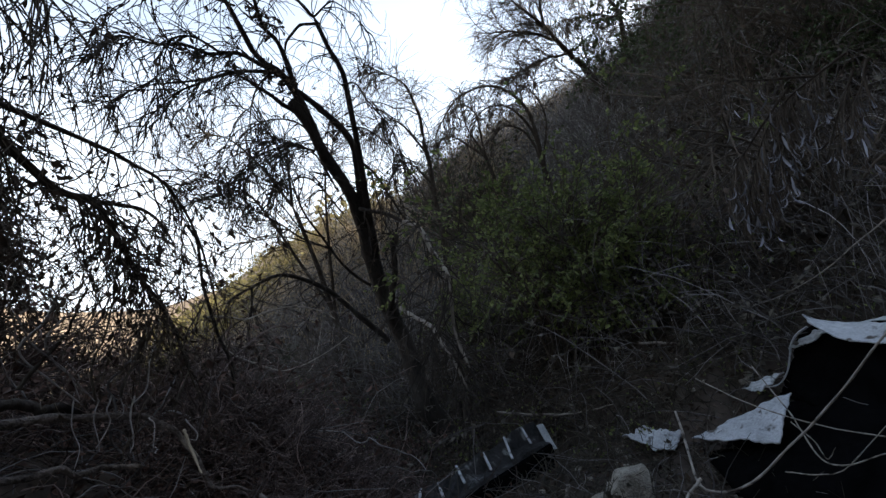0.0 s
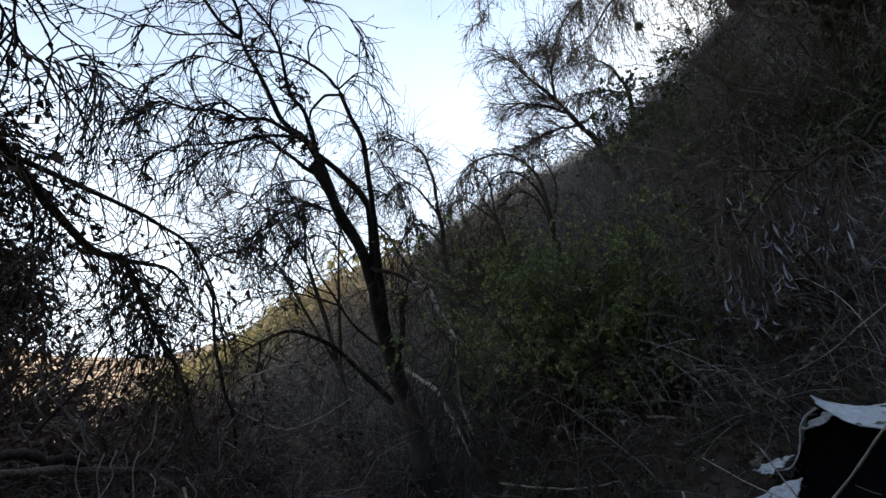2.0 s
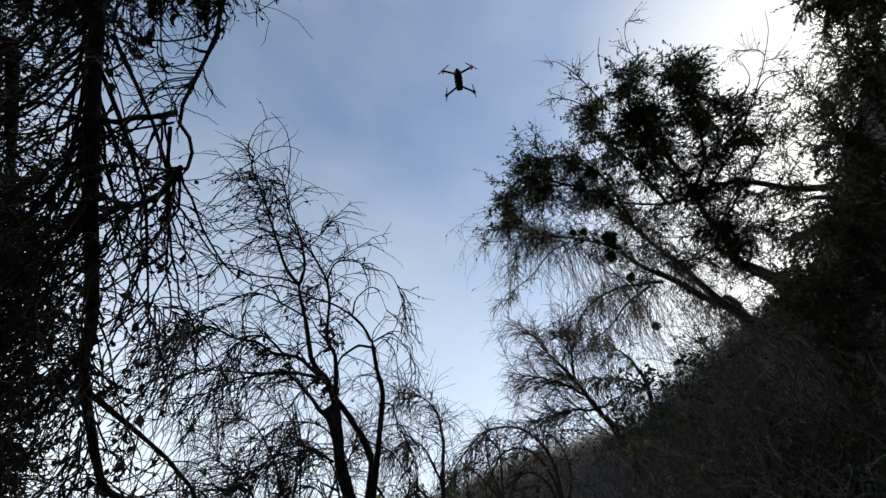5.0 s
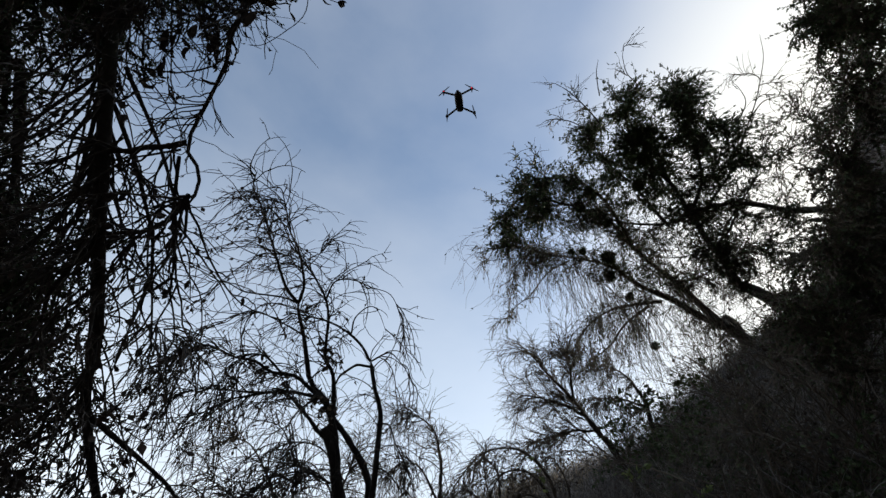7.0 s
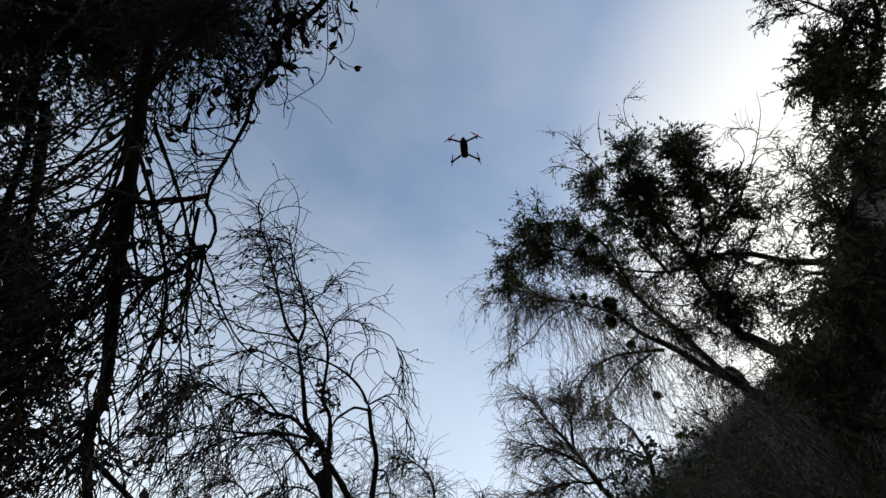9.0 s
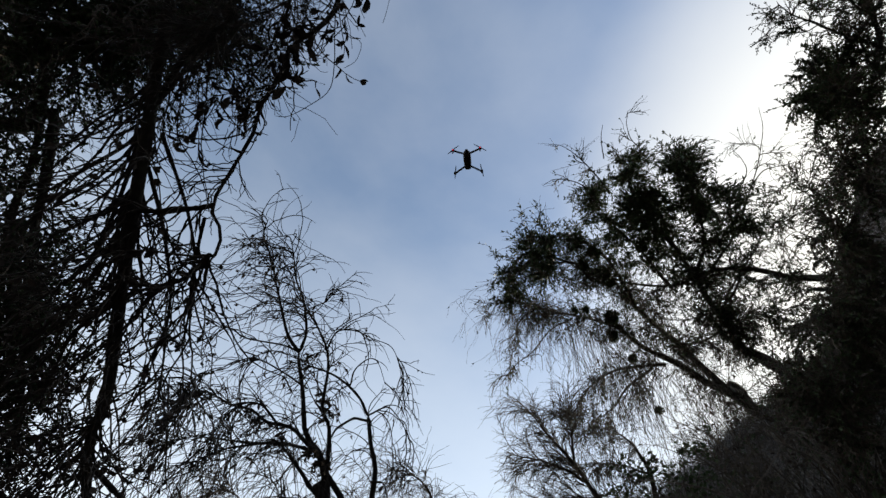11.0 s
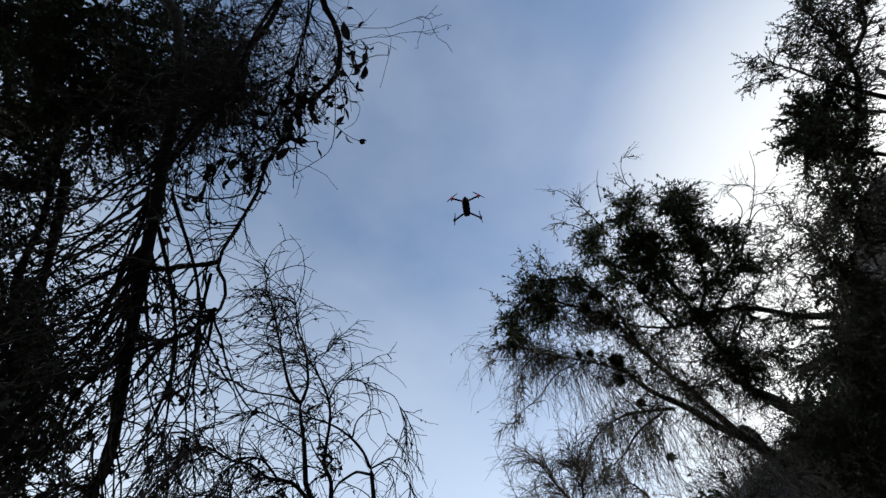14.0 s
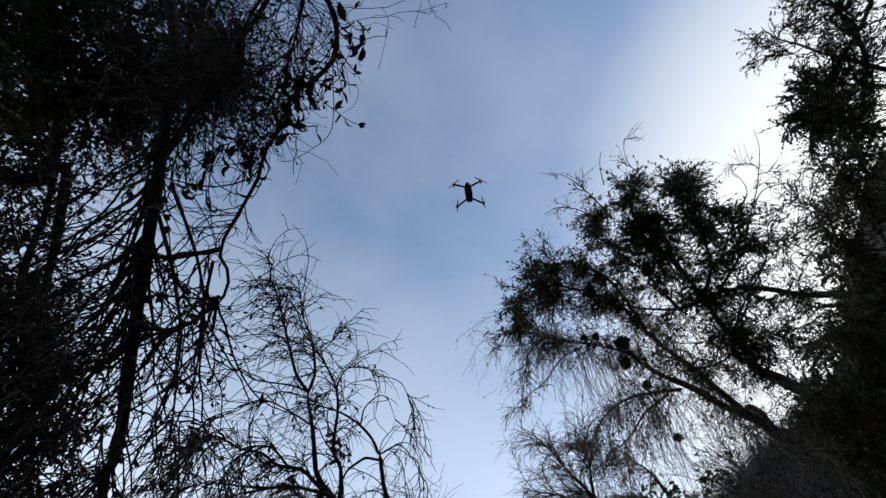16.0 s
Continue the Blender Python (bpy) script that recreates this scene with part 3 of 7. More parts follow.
# ---------------------------------------------------------------- the arching bare willow ahead
willow = tree("willow_tree", "bare arching willow with dark leaning trunk and few withered leaves",
     ([(0.03, 4.10, 0.10), (-0.08, 4.13, 0.38), (-0.21, 4.14, 0.70), (-0.39, 4.09, 1.25), (-0.46, 3.97, 1.76), (-0.52, 3.82, 2.19), (-0.68, 3.59, 2.54), (-0.75, 3.45, 2.78), (-0.81, 3.35, 2.95)], 0.095, 0.036),
     [([(-0.68, 3.59, 2.54), (-0.75, 3.45, 2.78), (-0.81, 3.35, 2.95), (-0.88, 3.25, 3.07), (-0.97, 3.18, 3.15), (-1.04, 3.05, 3.29), (-1.11, 2.89, 3.46), (-1.19, 2.70, 3.64)], 0.040, 0.014, None, 0.5),
      ([(-1.19, 2.70, 3.64), (-1.29, 2.59, 3.72), (-1.38, 2.43, 3.84), (-1.45, 2.27, 3.95), (-1.53, 2.08, 4.07), (-1.60, 1.92, 4.15), (-1.58, 1.81, 4.24)], 0.016, 0.004, None, 2.2),
      ([(-1.19, 2.70, 3.64), (-1.16, 2.59, 3.73), (-1.17, 2.45, 3.83), (-1.22, 2.32, 3.90), (-1.29, 2.19, 3.96), (-1.32, 2.04, 4.03), (-1.35, 1.89, 4.10)], 0.014, 0.004, None, 2.2),
      ([(-0.80, 3.33, 2.97), (-0.82, 3.21, 3.13), (-0.85, 3.10, 3.26), (-0.91, 3.02, 3.33), (-0.92, 2.90, 3.45), (-0.92, 2.80, 3.56), (-0.95, 2.66, 3.67), (-1.05, 2.51, 3.77), (-1.15, 2.39, 3.83), (-1.26, 2.24, 3.90), (-1.33, 2.11, 3.95)], 0.022, 0.004, None, 1),
      ([(-0.44, 3.98, 1.75), (-0.46, 3.80, 2.20), (-0.44, 3.61, 2.56), (-0.51, 3.53, 2.70), (-0.61, 3.44, 2.85), (-0.72, 3.37, 2.93), (-0.81, 3.31, 3.00)], 0.032, 0.024, None, 0.15),
      ([(-0.42, 4.03, 1.60), (-0.43, 3.80, 2.12), (-0.40, 3.58, 2.52), (-0.42, 3.40, 2.78), (-0.43, 3.22, 3.01), (-0.48, 3.09, 3.13), (-0.53, 2.92, 3.27)], 0.032, 0.016, None, 0.5),
      ([(-0.53, 2.92, 3.27), (-0.61, 2.84, 3.36), (-0.74, 2.76, 3.42), (-0.88, 2.69, 3.45), (-1.03, 2.65, 3.45), (-1.17, 2.61, 3.43), (-1.24, 2.61, 3.40)], 0.013, 0.004, None, 0.8),
      ([(-0.52, 2.95, 3.24), (-0.65, 2.98, 3.26), (-0.76, 3.05, 3.22), (-0.81, 3.13, 3.18)], 0.012, 0.008, None, 0.3),
      ([(-0.96, 2.67, 3.68), (-0.90, 2.55, 3.77), (-0.75, 2.53, 3.79), (-0.60, 2.57, 3.76), (-0.43, 2.60, 3.72), (-0.33, 2.71, 3.59), (-0.30, 2.78, 3.47)], 0.008, 0.002, None, 0.7),
      ([(-0.71, 2.78, 3.41), (-0.67, 2.66, 3.51), (-0.57, 2.59, 3.56), (-0.49, 2.62, 3.51), (-0.42, 2.71, 3.39)], 0.007, 0.002, None, 0.7),
      ([(-0.53, 2.92, 3.27), (-0.38, 2.86, 3.32), (-0.27, 2.89, 3.24), (-0.18, 2.96, 3.11)], 0.008, 0.002, None, 0.8),
      ([(-1.15, 2.47, 3.80), (-1.06, 2.39, 3.88), (-0.99, 2.29, 3.96), (-0.94, 2.25, 3.99)], 0.005, 0.002, None, 0.8),
      ([(-1.19, 2.70, 3.64), (-1.30, 2.62, 3.61), (-1.48, 2.53, 3.54), (-1.56, 2.47, 3.50), (-1.65, 2.37, 3.48), (-1.73, 2.31, 3.43), (-1.81, 2.20, 3.42), (-1.89, 2.12, 3.36)], 0.0085, 0.002, None, 0.35),
      ([(-1.55, 2.46, 3.49), (-1.63, 2.49, 3.37), (-1.72, 2.55, 3.24), (-1.74, 2.61, 3.12)], 0.004, 0.0015, None, 0.2),
      ([(-1.71, 2.29, 3.41), (-1.78, 2.29, 3.32), (-1.87, 2.23, 3.27)], 0.004, 0.0015, None, 0.2),
      ([(-1.50, 2.37, 3.81), (-1.62, 2.26, 3.77), (-1.72, 2.14, 3.75), (-1.78, 2.03, 3.73), (-1.86, 1.93, 3.69)], 0.005, 0.0015, None, 0.45),
      ([(-1.07, 2.91, 3.45), (-1.27, 2.76, 3.46), (-1.46, 2.62, 3.44), (-1.57, 2.58, 3.35), (-1.65, 2.56, 3.24), (-1.72, 2.54, 3.13), (-1.79, 2.51, 3.02)], 0.008, 0.002, None, 0.5),
      ([(-0.88, 3.25, 3.07), (-1.01, 3.13, 3.11), (-1.12, 3.02, 3.14), (-1.27, 2.94, 3.10), (-1.39, 2.83, 3.11), (-1.51, 2.74, 3.07), (-1.58, 2.66, 3.06), (-1.65, 2.58, 3.03), (-1.72, 2.54, 2.95), (-1.79, 2.54, 2.81)], 0.018, 0.0035, None, 1.5),
      ([(-0.94, 3.22, 3.10), (-1.11, 3.11, 3.06), (-1.26, 3.03, 2.99), (-1.38, 2.95, 2.90), (-1.50, 2.88, 2.80), (-1.62, 2.84, 2.64), (-1.70, 2.80, 2.48)], 0.015, 0.0035, None, 1.3),
      ([(-1.19, 3.06, 3.03), (-1.36, 2.97, 2.94), (-1.52, 2.85, 2.86), (-1.66, 2.74, 2.77), (-1.77, 2.68, 2.63)], 0.01, 0.003, None, 1),
      ([(-0.75, 3.45, 2.78), (-0.90, 3.34, 2.89), (-1.05, 3.21, 2.99), (-1.16, 3.12, 3.05)], 0.022, 0.01, None, 0.4),
      ([(-1.21, 2.98, 3.13), (-1.33, 2.83, 3.17), (-1.43, 2.75, 3.11), (-1.50, 2.74, 2.98), (-1.55, 2.76, 2.80), (-1.56, 2.81, 2.60)], 0.01, 0.002, None, 0.9),
      ([(-0.93, 3.14, 3.04), (-1.06, 3.13, 2.87), (-1.12, 3.17, 2.63), (-1.10, 3.21, 2.41)], 0.008, 0.002, None, 0.8),
      ([(-0.44, 4.10, 1.06), (-0.69, 3.92, 1.37), (-0.89, 3.74, 1.55), (-1.09, 3.56, 1.62), (-1.28, 3.41, 1.53), (-1.43, 3.37, 1.45)], 0.026, 0.007),
      ([(-1.27, 3.43, 1.55), (-1.30, 3.46, 1.36), (-1.35, 3.47, 1.17)], 0.010, 0.006),
      ([(-0.49, 3.79, 2.13), (-0.40, 3.71, 2.07), (-0.27, 3.65, 2.00), (-0.17, 3.58, 1.90), (-0.10, 3.50, 1.83)], 0.017, 0.014, None, 0.1),
      ([(-0.15, 3.52, 1.87), (-0.07, 3.42, 1.79), (-0.01, 3.33, 1.70), (0.02, 3.24, 1.56), (0.07, 3.15, 1.42), (0.10, 2.98, 1.28), (0.07, 3.03, 1.00), (0.14, 3.04, 0.72)], 0.020, 0.010, BARK_PALE),
      ([(-0.29, 3.98, 1.30), (-0.06, 3.32, 1.04), (0.04, 3.09, 0.81), (0.10, 3.04, 0.62)], 0.018, 0.007, BARK_PALE),
      ([(-0.41, 4.08, 1.25), (-0.30, 3.93, 1.58), (-0.24, 3.85, 1.89)], 0.030, 0.022),
      ([(-0.66, 3.85, 2.33), (-0.78, 3.58, 2.59), (-1.00, 3.40, 2.61), (-1.19, 3.32, 2.43), (-1.32, 3.30, 2.13)], 0.009, 0.002, None, 0.9),
      ([(-0.66, 3.97, 2.18), (-0.82, 3.74, 2.40), (-1.00, 3.60, 2.40), (-1.16, 3.52, 2.23), (-1.24, 3.51, 1.96)], 0.008, 0.002, None, 0.8),
      ([(-0.68, 3.73, 2.58), (-0.83, 3.44, 2.77), (-1.05, 3.26, 2.72), (-1.24, 3.17, 2.50), (-1.31, 3.13, 2.23)], 0.009, 0.002, None, 0.9),
      ([(-0.72, 3.64, 2.73), (-0.96, 3.55, 2.65), (-1.11, 3.53, 2.44), (-1.12, 3.58, 2.17)], 0.006, 0.002, None, 0.6),
      ([(-0.44, 3.64, 2.49), (-0.31, 3.64, 2.34), (-0.23, 3.65, 2.14), (-0.15, 3.64, 1.96), (-0.10, 3.59, 1.87)], 0.011, 0.008, None, 0.5),
      ([(-0.74, 3.50, 2.55), (-0.88, 3.41, 2.57), (-0.99, 3.35, 2.55), (-1.14, 3.30, 2.47), (-1.25, 3.28, 2.35), (-1.31, 3.27, 2.23), (-1.32, 3.27, 2.13), (-1.35, 3.26, 2.04)], 0.01, 0.0025, None, 0.5),
      ([(-0.97, 3.38, 2.55), (-1.09, 3.33, 2.47), (-1.20, 3.31, 2.31), (-1.27, 3.29, 2.18)], 0.006, 0.002, None, 0.3),
      ([(-0.79, 3.88, 1.87), (-0.96, 3.73, 1.94), (-1.07, 3.57, 2.02), (-1.18, 3.42, 2.08), (-1.27, 3.26, 2.12), (-1.36, 3.12, 2.13), (-1.43, 2.97, 2.15), (-1.47, 2.85, 2.15)], 0.009, 0.002, None, 0.4),
      ([(-0.52, 4.11, 1.55), (-0.64, 4.07, 1.65), (-0.73, 3.98, 1.75), (-0.83, 3.84, 1.95), (-0.90, 3.71, 2.08), (-0.93, 3.60, 2.19), (-0.94, 3.46, 2.36), (-0.97, 3.30, 2.52), (-1.00, 3.19, 2.59), (-1.06, 3.05, 2.67), (-1.11, 2.95, 2.68)], 0.013, 0.003, None, 0.6),
      ([(-0.81, 3.85, 1.95), (-0.96, 3.76, 2.02), (-1.04, 3.65, 2.14), (-1.09, 3.55, 2.24), (-1.07, 3.47, 2.35), (-1.02, 3.41, 2.44), (-0.91, 3.37, 2.49)], 0.007, 0.003, None, 0.3),
      ([(-0.77, 3.88, 1.87), (-0.89, 3.78, 1.89), (-1.06, 3.64, 1.94), (-1.16, 3.55, 1.92), (-1.25, 3.45, 1.88), (-1.37, 3.35, 1.83), (-1.40, 3.29, 1.75)], 0.007, 0.002, None, 0.2),
      ([(-0.68, 3.65, 2.39), (-0.82, 3.58, 2.42), (-0.75, 3.62, 2.31), (-0.76, 3.63, 2.20), (-0.80, 3.63, 2.10)], 0.008, 0.003, None, 0.3),
      ([(-0.47, 3.46, 2.70), (-0.33, 3.45, 2.65), (-0.22, 3.46, 2.54), (-0.13, 3.48, 2.42), (-0.06, 3.49, 2.28)], 0.008, 0.002, None, 0.8),
      ([(-0.44, 3.26, 2.93), (-0.34, 3.24, 2.91), (-0.28, 3.27, 2.80), (-0.20, 3.30, 2.67), (-0.12, 3.34, 2.53), (-0.08, 3.38, 2.36), (-0.12, 3.39, 2.25)], 0.008, 0.002, None, 0.8),
      ([(-0.47, 3.42, 2.77), (-0.33, 3.36, 2.81), (-0.18, 3.33, 2.78), (-0.05, 3.33, 2.68), (0.01, 3.37, 2.52)], 0.006, 0.0018, None, 0.8)],
     (560, 0.12, 1.0, 0.9, 0.20, 0.75, 0.16, 0.13, 0.0056, 0.0022, (-0.1, 0, 0.1)),
     (2400, 0.12, 1.0, 0.9, 0.12, 0.46, 0.17, 0.15, 0.0034, 0.0016, (-0.05, 0, 0)),
     [(700, 0.02, 0.05, 0.28, LEAF_DRY, 0.0, (0, 0, -0.7))], seed=3, bark=BARK_DARK, twig=TWIG_BACKLIT, curl=0.10)

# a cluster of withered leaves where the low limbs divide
hanging(willow, [(-1.12, 3.02, 3.13), (-1.26, 2.92, 3.09), (-1.38, 2.79, 3.09), (-1.49, 2.70, 3.03), (-1.64, 2.56, 3.01), (-1.76, 2.52, 2.86)], 30, 0.2, 0.75, 311, 0.0030, 0.0011, 0.16, TWIG_BACKLIT, 60, 0.02, 0.04, LEAF_DRY, 3, 0.18)
hanging(willow, [(-1.10, 3.08, 3.04), (-1.24, 3.00, 2.96), (-1.37, 2.91, 2.87), (-1.48, 2.83, 2.77), (-1.60, 2.79, 2.60)], 26, 0.2, 0.75, 312, 0.0030, 0.0011, 0.16, TWIG_BACKLIT, 60, 0.02, 0.04, LEAF_DRY, 3, 0.18)
hanging(willow, [(-1.35, 2.90, 2.79), (-1.18, 2.93, 2.84), (-0.98, 3.00, 2.85), (-0.85, 3.10, 2.77)], 19, 0.5, 1.05, 321, 0.0027, 0.0011, 0.3, TWIG_BACKLIT, 12, 0.02, 0.035, LEAF_DRY, 2, 0.13)
hanging(willow, [(-1.12, 3.26, 2.46), (-1.25, 3.27, 2.35), (-1.32, 3.29, 2.25)], 14, 0.25, 0.7, 322, 0.0027, 0.0011, 0.2, TWIG_BACKLIT, 12, 0.02, 0.035, LEAF_DRY, 2, 0.13)
hanging(willow, [(-0.92, 3.39, 2.33), (-0.97, 3.29, 2.51), (-1.01, 3.22, 2.61), (-1.08, 3.12, 2.72)], 22, 0.3, 0.8, 323, 0.0027, 0.0011, 0.2, TWIG_BACKLIT, 12, 0.02, 0.035, LEAF_DRY, 2, 0.13)
hanging(willow, [(-0.33, 3.15, 2.84), (-0.27, 3.21, 2.76), (-0.19, 3.28, 2.66), (-0.12, 3.36, 2.54), (-0.08, 3.44, 2.39)], 17, 0.2, 0.5, 324, 0.0027, 0.0011, 0.3, TWIG_BACKLIT, 12, 0.02, 0.035, LEAF_DRY, 2, 0.13)
hanging(willow, [(-0.32, 3.37, 2.60), (-0.21, 3.42, 2.52), (-0.13, 3.48, 2.42), (-0.06, 3.53, 2.30)], 14, 0.15, 0.45, 325, 0.0027, 0.0011, 0.28, TWIG_BACKLIT, 12, 0.02, 0.035, LEAF_DRY, 2, 0.13)
hanging(willow, [(-1.04, 3.45, 1.98), (-1.16, 3.38, 2.06), (-1.29, 3.30, 2.14), (-1.41, 3.23, 2.18), (-1.52, 3.15, 2.24)], 13, 0.2, 0.5, 326, 0.0027, 0.0011, 0.25, TWIG_BACKLIT, 12, 0.02, 0.035, LEAF_DRY, 2, 0.13)
hanging(willow, [(-0.53, 2.92, 3.27), (-0.48, 3.10, 3.13), (-0.44, 3.24, 3.02), (-0.43, 3.44, 2.79)], 22, 0.2, 0.6, 313, 0.0028, 0.0011, 0.08, TWIG_BACKLIT, 30, 0.02, 0.04, LEAF_DRY, 3, 0.22)
sprigs(willow, [(-0.79, 3.29, 2.95), (-0.85, 3.23, 3.03), (-0.92, 3.17, 3.09)], 30, 0.05, 0.16, 102, 0.03, 0.06, LEAF_DRY, 301)
sprigs(willow, [(-0.86, 3.07, 3.24), (-0.90, 3.01, 3.31), (-0.91, 2.93, 3.41)], 20, 0.05, 0.16, 68, 0.03, 0.06, LEAF_DRY, 302)
sprigs(willow, [(-1.13, 3.06, 3.15), (-1.30, 3.01, 3.14), (-1.46, 2.92, 3.18)], 30, 0.05, 0.16, 102, 0.03, 0.06, LEAF_DRY, 303)
sprigs(willow, [(-1.03, 2.73, 3.59), (-1.07, 2.71, 3.59)], 10, 0.05, 0.16, 34, 0.03, 0.06, LEAF_DRY, 304)

# a second, thinner stem of the same kind farther up the slope
tree("willow_sapling", "thin bare willow sapling leaning on the slope foot", ([(0.32, 5.43, 0.79), (0.21, 5.33, 1.80), (0.20, 5.08, 2.63), (0.15, 4.81, 3.22)], 0.045, 0.022),
     [([(0.15, 4.81, 3.22), (0.12, 4.65, 3.51), (-0.03, 4.41, 3.69), (-0.28, 4.27, 3.70)], 0.02, 0.005),
      ([(0.17, 4.89, 3.06), (-0.11, 4.63, 3.35), (-0.34, 4.57, 3.23)], 0.015, 0.004),
      ([(0.18, 5.04, 2.74), (-0.07, 4.84, 2.95), (-0.27, 4.80, 2.78), (-0.45, 4.90, 2.48)], 0.014, 0.004)],
     (90, 0.1, 1.0, 0.9, 0.2, 0.6, 0.12, 0.2, 0.005, 0.002, (-0.1, 0, 0.1)), (750, 0.1, 1.0, 0.8, 0.15, 0.5, 0.12, 0.15, 0.003, 0.0013, (0, 0, 0)), seed=8)

# ---------------------------------------------------------------- the drooping tree close by on the bank
drooping = tree("drooping_tree", "dark drooping tree with hanging twigs and withered leaves on a bank",
     ([(-3.0, 0.7, 0.4), (-2.8, 0.3, 1.4), (-2.2, -0.3, 2.5), (-1.5, -0.5, 2.9)], 0.15, 0.04),
     [([(-1.5, -0.5, 2.9), (-0.88, -0.23, 2.18), (-0.78, 0.03, 1.84), (-0.72, 0.20, 1.60), (-0.72, 0.37, 1.48), (-0.72, 0.55, 1.36), (-0.80, 0.70, 1.36), (-0.86, 1.04, 1.29), (-0.86, 1.12, 1.28), (-0.84, 1.20, 1.28), (-0.86, 1.34, 1.22), (-0.88, 1.48, 1.15), (-0.87, 1.64, 1.01), (-0.88, 1.78, 0.81)], 0.017, 0.006),
      ([(-1.5, -0.5, 2.9), (-0.61, -0.44, 2.34), (-0.50, -0.31, 2.33), (-0.45, -0.25, 2.30), (-0.43, -0.18, 2.25), (-0.44, -0.12, 2.20), (-0.47, -0.08, 2.13), (-0.52, -0.04, 2.07), (-0.53, 0.02, 2.00), (-0.56, 0.08, 1.92), (-0.56, 0.13, 1.85), (-0.58, 0.19, 1.76), (-0.59, 0.24, 1.67), (-0.55, 0.27, 1.62), (-0.54, 0.29, 1.55), (-0.55, 0.29, 1.49)], 0.0105, 0.003, None, 0.05),
      ([(-0.59, -0.38, 2.30), (-0.62, -0.27, 2.23), (-0.66, -0.19, 2.16), (-0.67, -0.14, 2.10), (-0.68, -0.07, 2.03), (-0.72, -0.03, 1.94), (-0.75, 0.04, 1.85), (-0.76, 0.10, 1.76), (-0.74, 0.13, 1.70)], 0.0075, 0.0055, None, 0.2),
      ([(-0.53, 0.27, 1.53), (-0.60, 0.35, 1.55), (-0.69, 0.40, 1.57), (-0.79, 0.44, 1.60), (-0.89, 0.49, 1.61), (-1.00, 0.55, 1.60)], 0.0055, 0.003, None, 0.3),
      ([(-0.49, -0.35, 2.22), (-0.51, -0.23, 2.16), (-0.53, -0.13, 2.09), (-0.55, -0.05, 2.01), (-0.58, 0.02, 1.93), (-0.59, 0.06, 1.85)], 0.0032, 0.0018, None, 0.12),
      ([(-0.54, 0.19, 1.59), (-0.61, 0.20, 1.57), (-0.70, 0.21, 1.56)], 0.006, 0.005),
      ([(-0.81, -0.19, 2.44), (-0.79, -0.05, 2.21), (-0.78, 0.04, 1.96), (-0.79, 0.12, 1.79), (-0.88, 0.19, 1.70), (-1.00, 0.27, 1.68)], 0.009, 0.003, None, 0.35),
      ([(-0.80, 0.15, 1.78), (-0.90, 0.40, 1.68), (-1.02, 0.52, 1.63)], 0.006, 0.003, None, 0.4),
      ([(-0.73, 0.12, 1.77), (-0.63, 0.24, 1.64), (-0.60, 0.35, 1.58), (-0.61, 0.50, 1.50)], 0.005, 0.002, None, 0.8),
      ([(-0.73, 0.16, 1.69), (-0.65, 0.32, 1.57), (-0.65, 0.47, 1.51), (-0.65, 0.62, 1.42)], 0.005, 0.002, None, 0.8),
      ([(-0.55, 0.21, 1.57), (-0.60, 0.39, 1.55), (-0.60, 0.51, 1.50)], 0.004, 0.002, None, 0.6),
      ([(-0.72, 0.36, 1.48), (-0.85, 0.50, 1.47), (-0.92, 0.65, 1.40)], 0.006, 0.003, None, 0.3),
      ([(-0.84, 1.20, 1.28), (-0.81, 1.27, 1.30), (-0.80, 1.40, 1.31), (-0.81, 1.55, 1.25)], 0.008, 0.003, None, 0.5),
      ([(-0.81, 0.74, 1.35), (-0.77, 1.05, 1.38), (-0.73, 1.16, 1.37), (-0.71, 1.31, 1.36), (-0.71, 1.48, 1.25), (-0.73, 1.65, 1.03)], 0.007, 0.003, None, 0.55)],
     (230, 0.08, 1.0, 0.9, 0.12, 0.5, 0.14, 0.20, 0.0026, 0.0011, (-0.35, 0.15, -0.3)),
     (1000, 0.1, 1.0, 0.9, 0.05, 0.22, 0.12, 0.25, 0.0014, 0.0007, (-0.1, 0, 0)),
     [(900, 0.010, 0.026, 0.34, LEAF_DRY, 0.0, (0, 0, -0.2))], seed=11, curl=0.09)


hanging(drooping, [(-0.86, 1.04, 1.29), (-0.86, 1.12, 1.28), (-0.84, 1.20, 1.28), (-0.86, 1.34, 1.22), (-0.88, 1.48, 1.15), (-0.87, 1.64, 1.01)], 26, 0.15, 0.45, 191, 0.0028, 0.0009, 0.12, TWIG, 130, 0.016, 0.038, LEAF_DRY, 3, 0.22)
hanging(drooping, [(-0.77, 1.05, 1.38), (-0.73, 1.16, 1.37), (-0.71, 1.31, 1.36), (-0.71, 1.48, 1.25), (-0.73, 1.65, 1.03)], 20, 0.12, 0.4, 192, 0.0024, 0.0009, 0.16, TWIG, 110, 0.016, 0.038, LEAF_DRY, 3, 0.22)
hanging(drooping, [(-0.81, 0.52, 1.48), (-0.80, 0.70, 1.36), (-0.79, 0.84, 1.25)], 18, 0.12, 0.4, 193, 0.0024, 0.0009, 0.16, TWIG, 90, 0.016, 0.036, LEAF_DRY, 3, 0.22)
hanging(drooping, [(-0.45, -0.09, 2.06), (-0.49, -0.06, 1.99), (-0.50, -0.00, 1.91), (-0.52, 0.05, 1.84), (-0.52, 0.10, 1.76), (-0.53, 0.15, 1.68), (-0.54, 0.18, 1.59)], 26, 0.06, 0.2, 194, 0.0017, 0.0008, 0.10, TWIG, 14, 0.02, 0.034, LEAF_DRY, 2, 0.22, (-0.9, 0.2, -0.4))
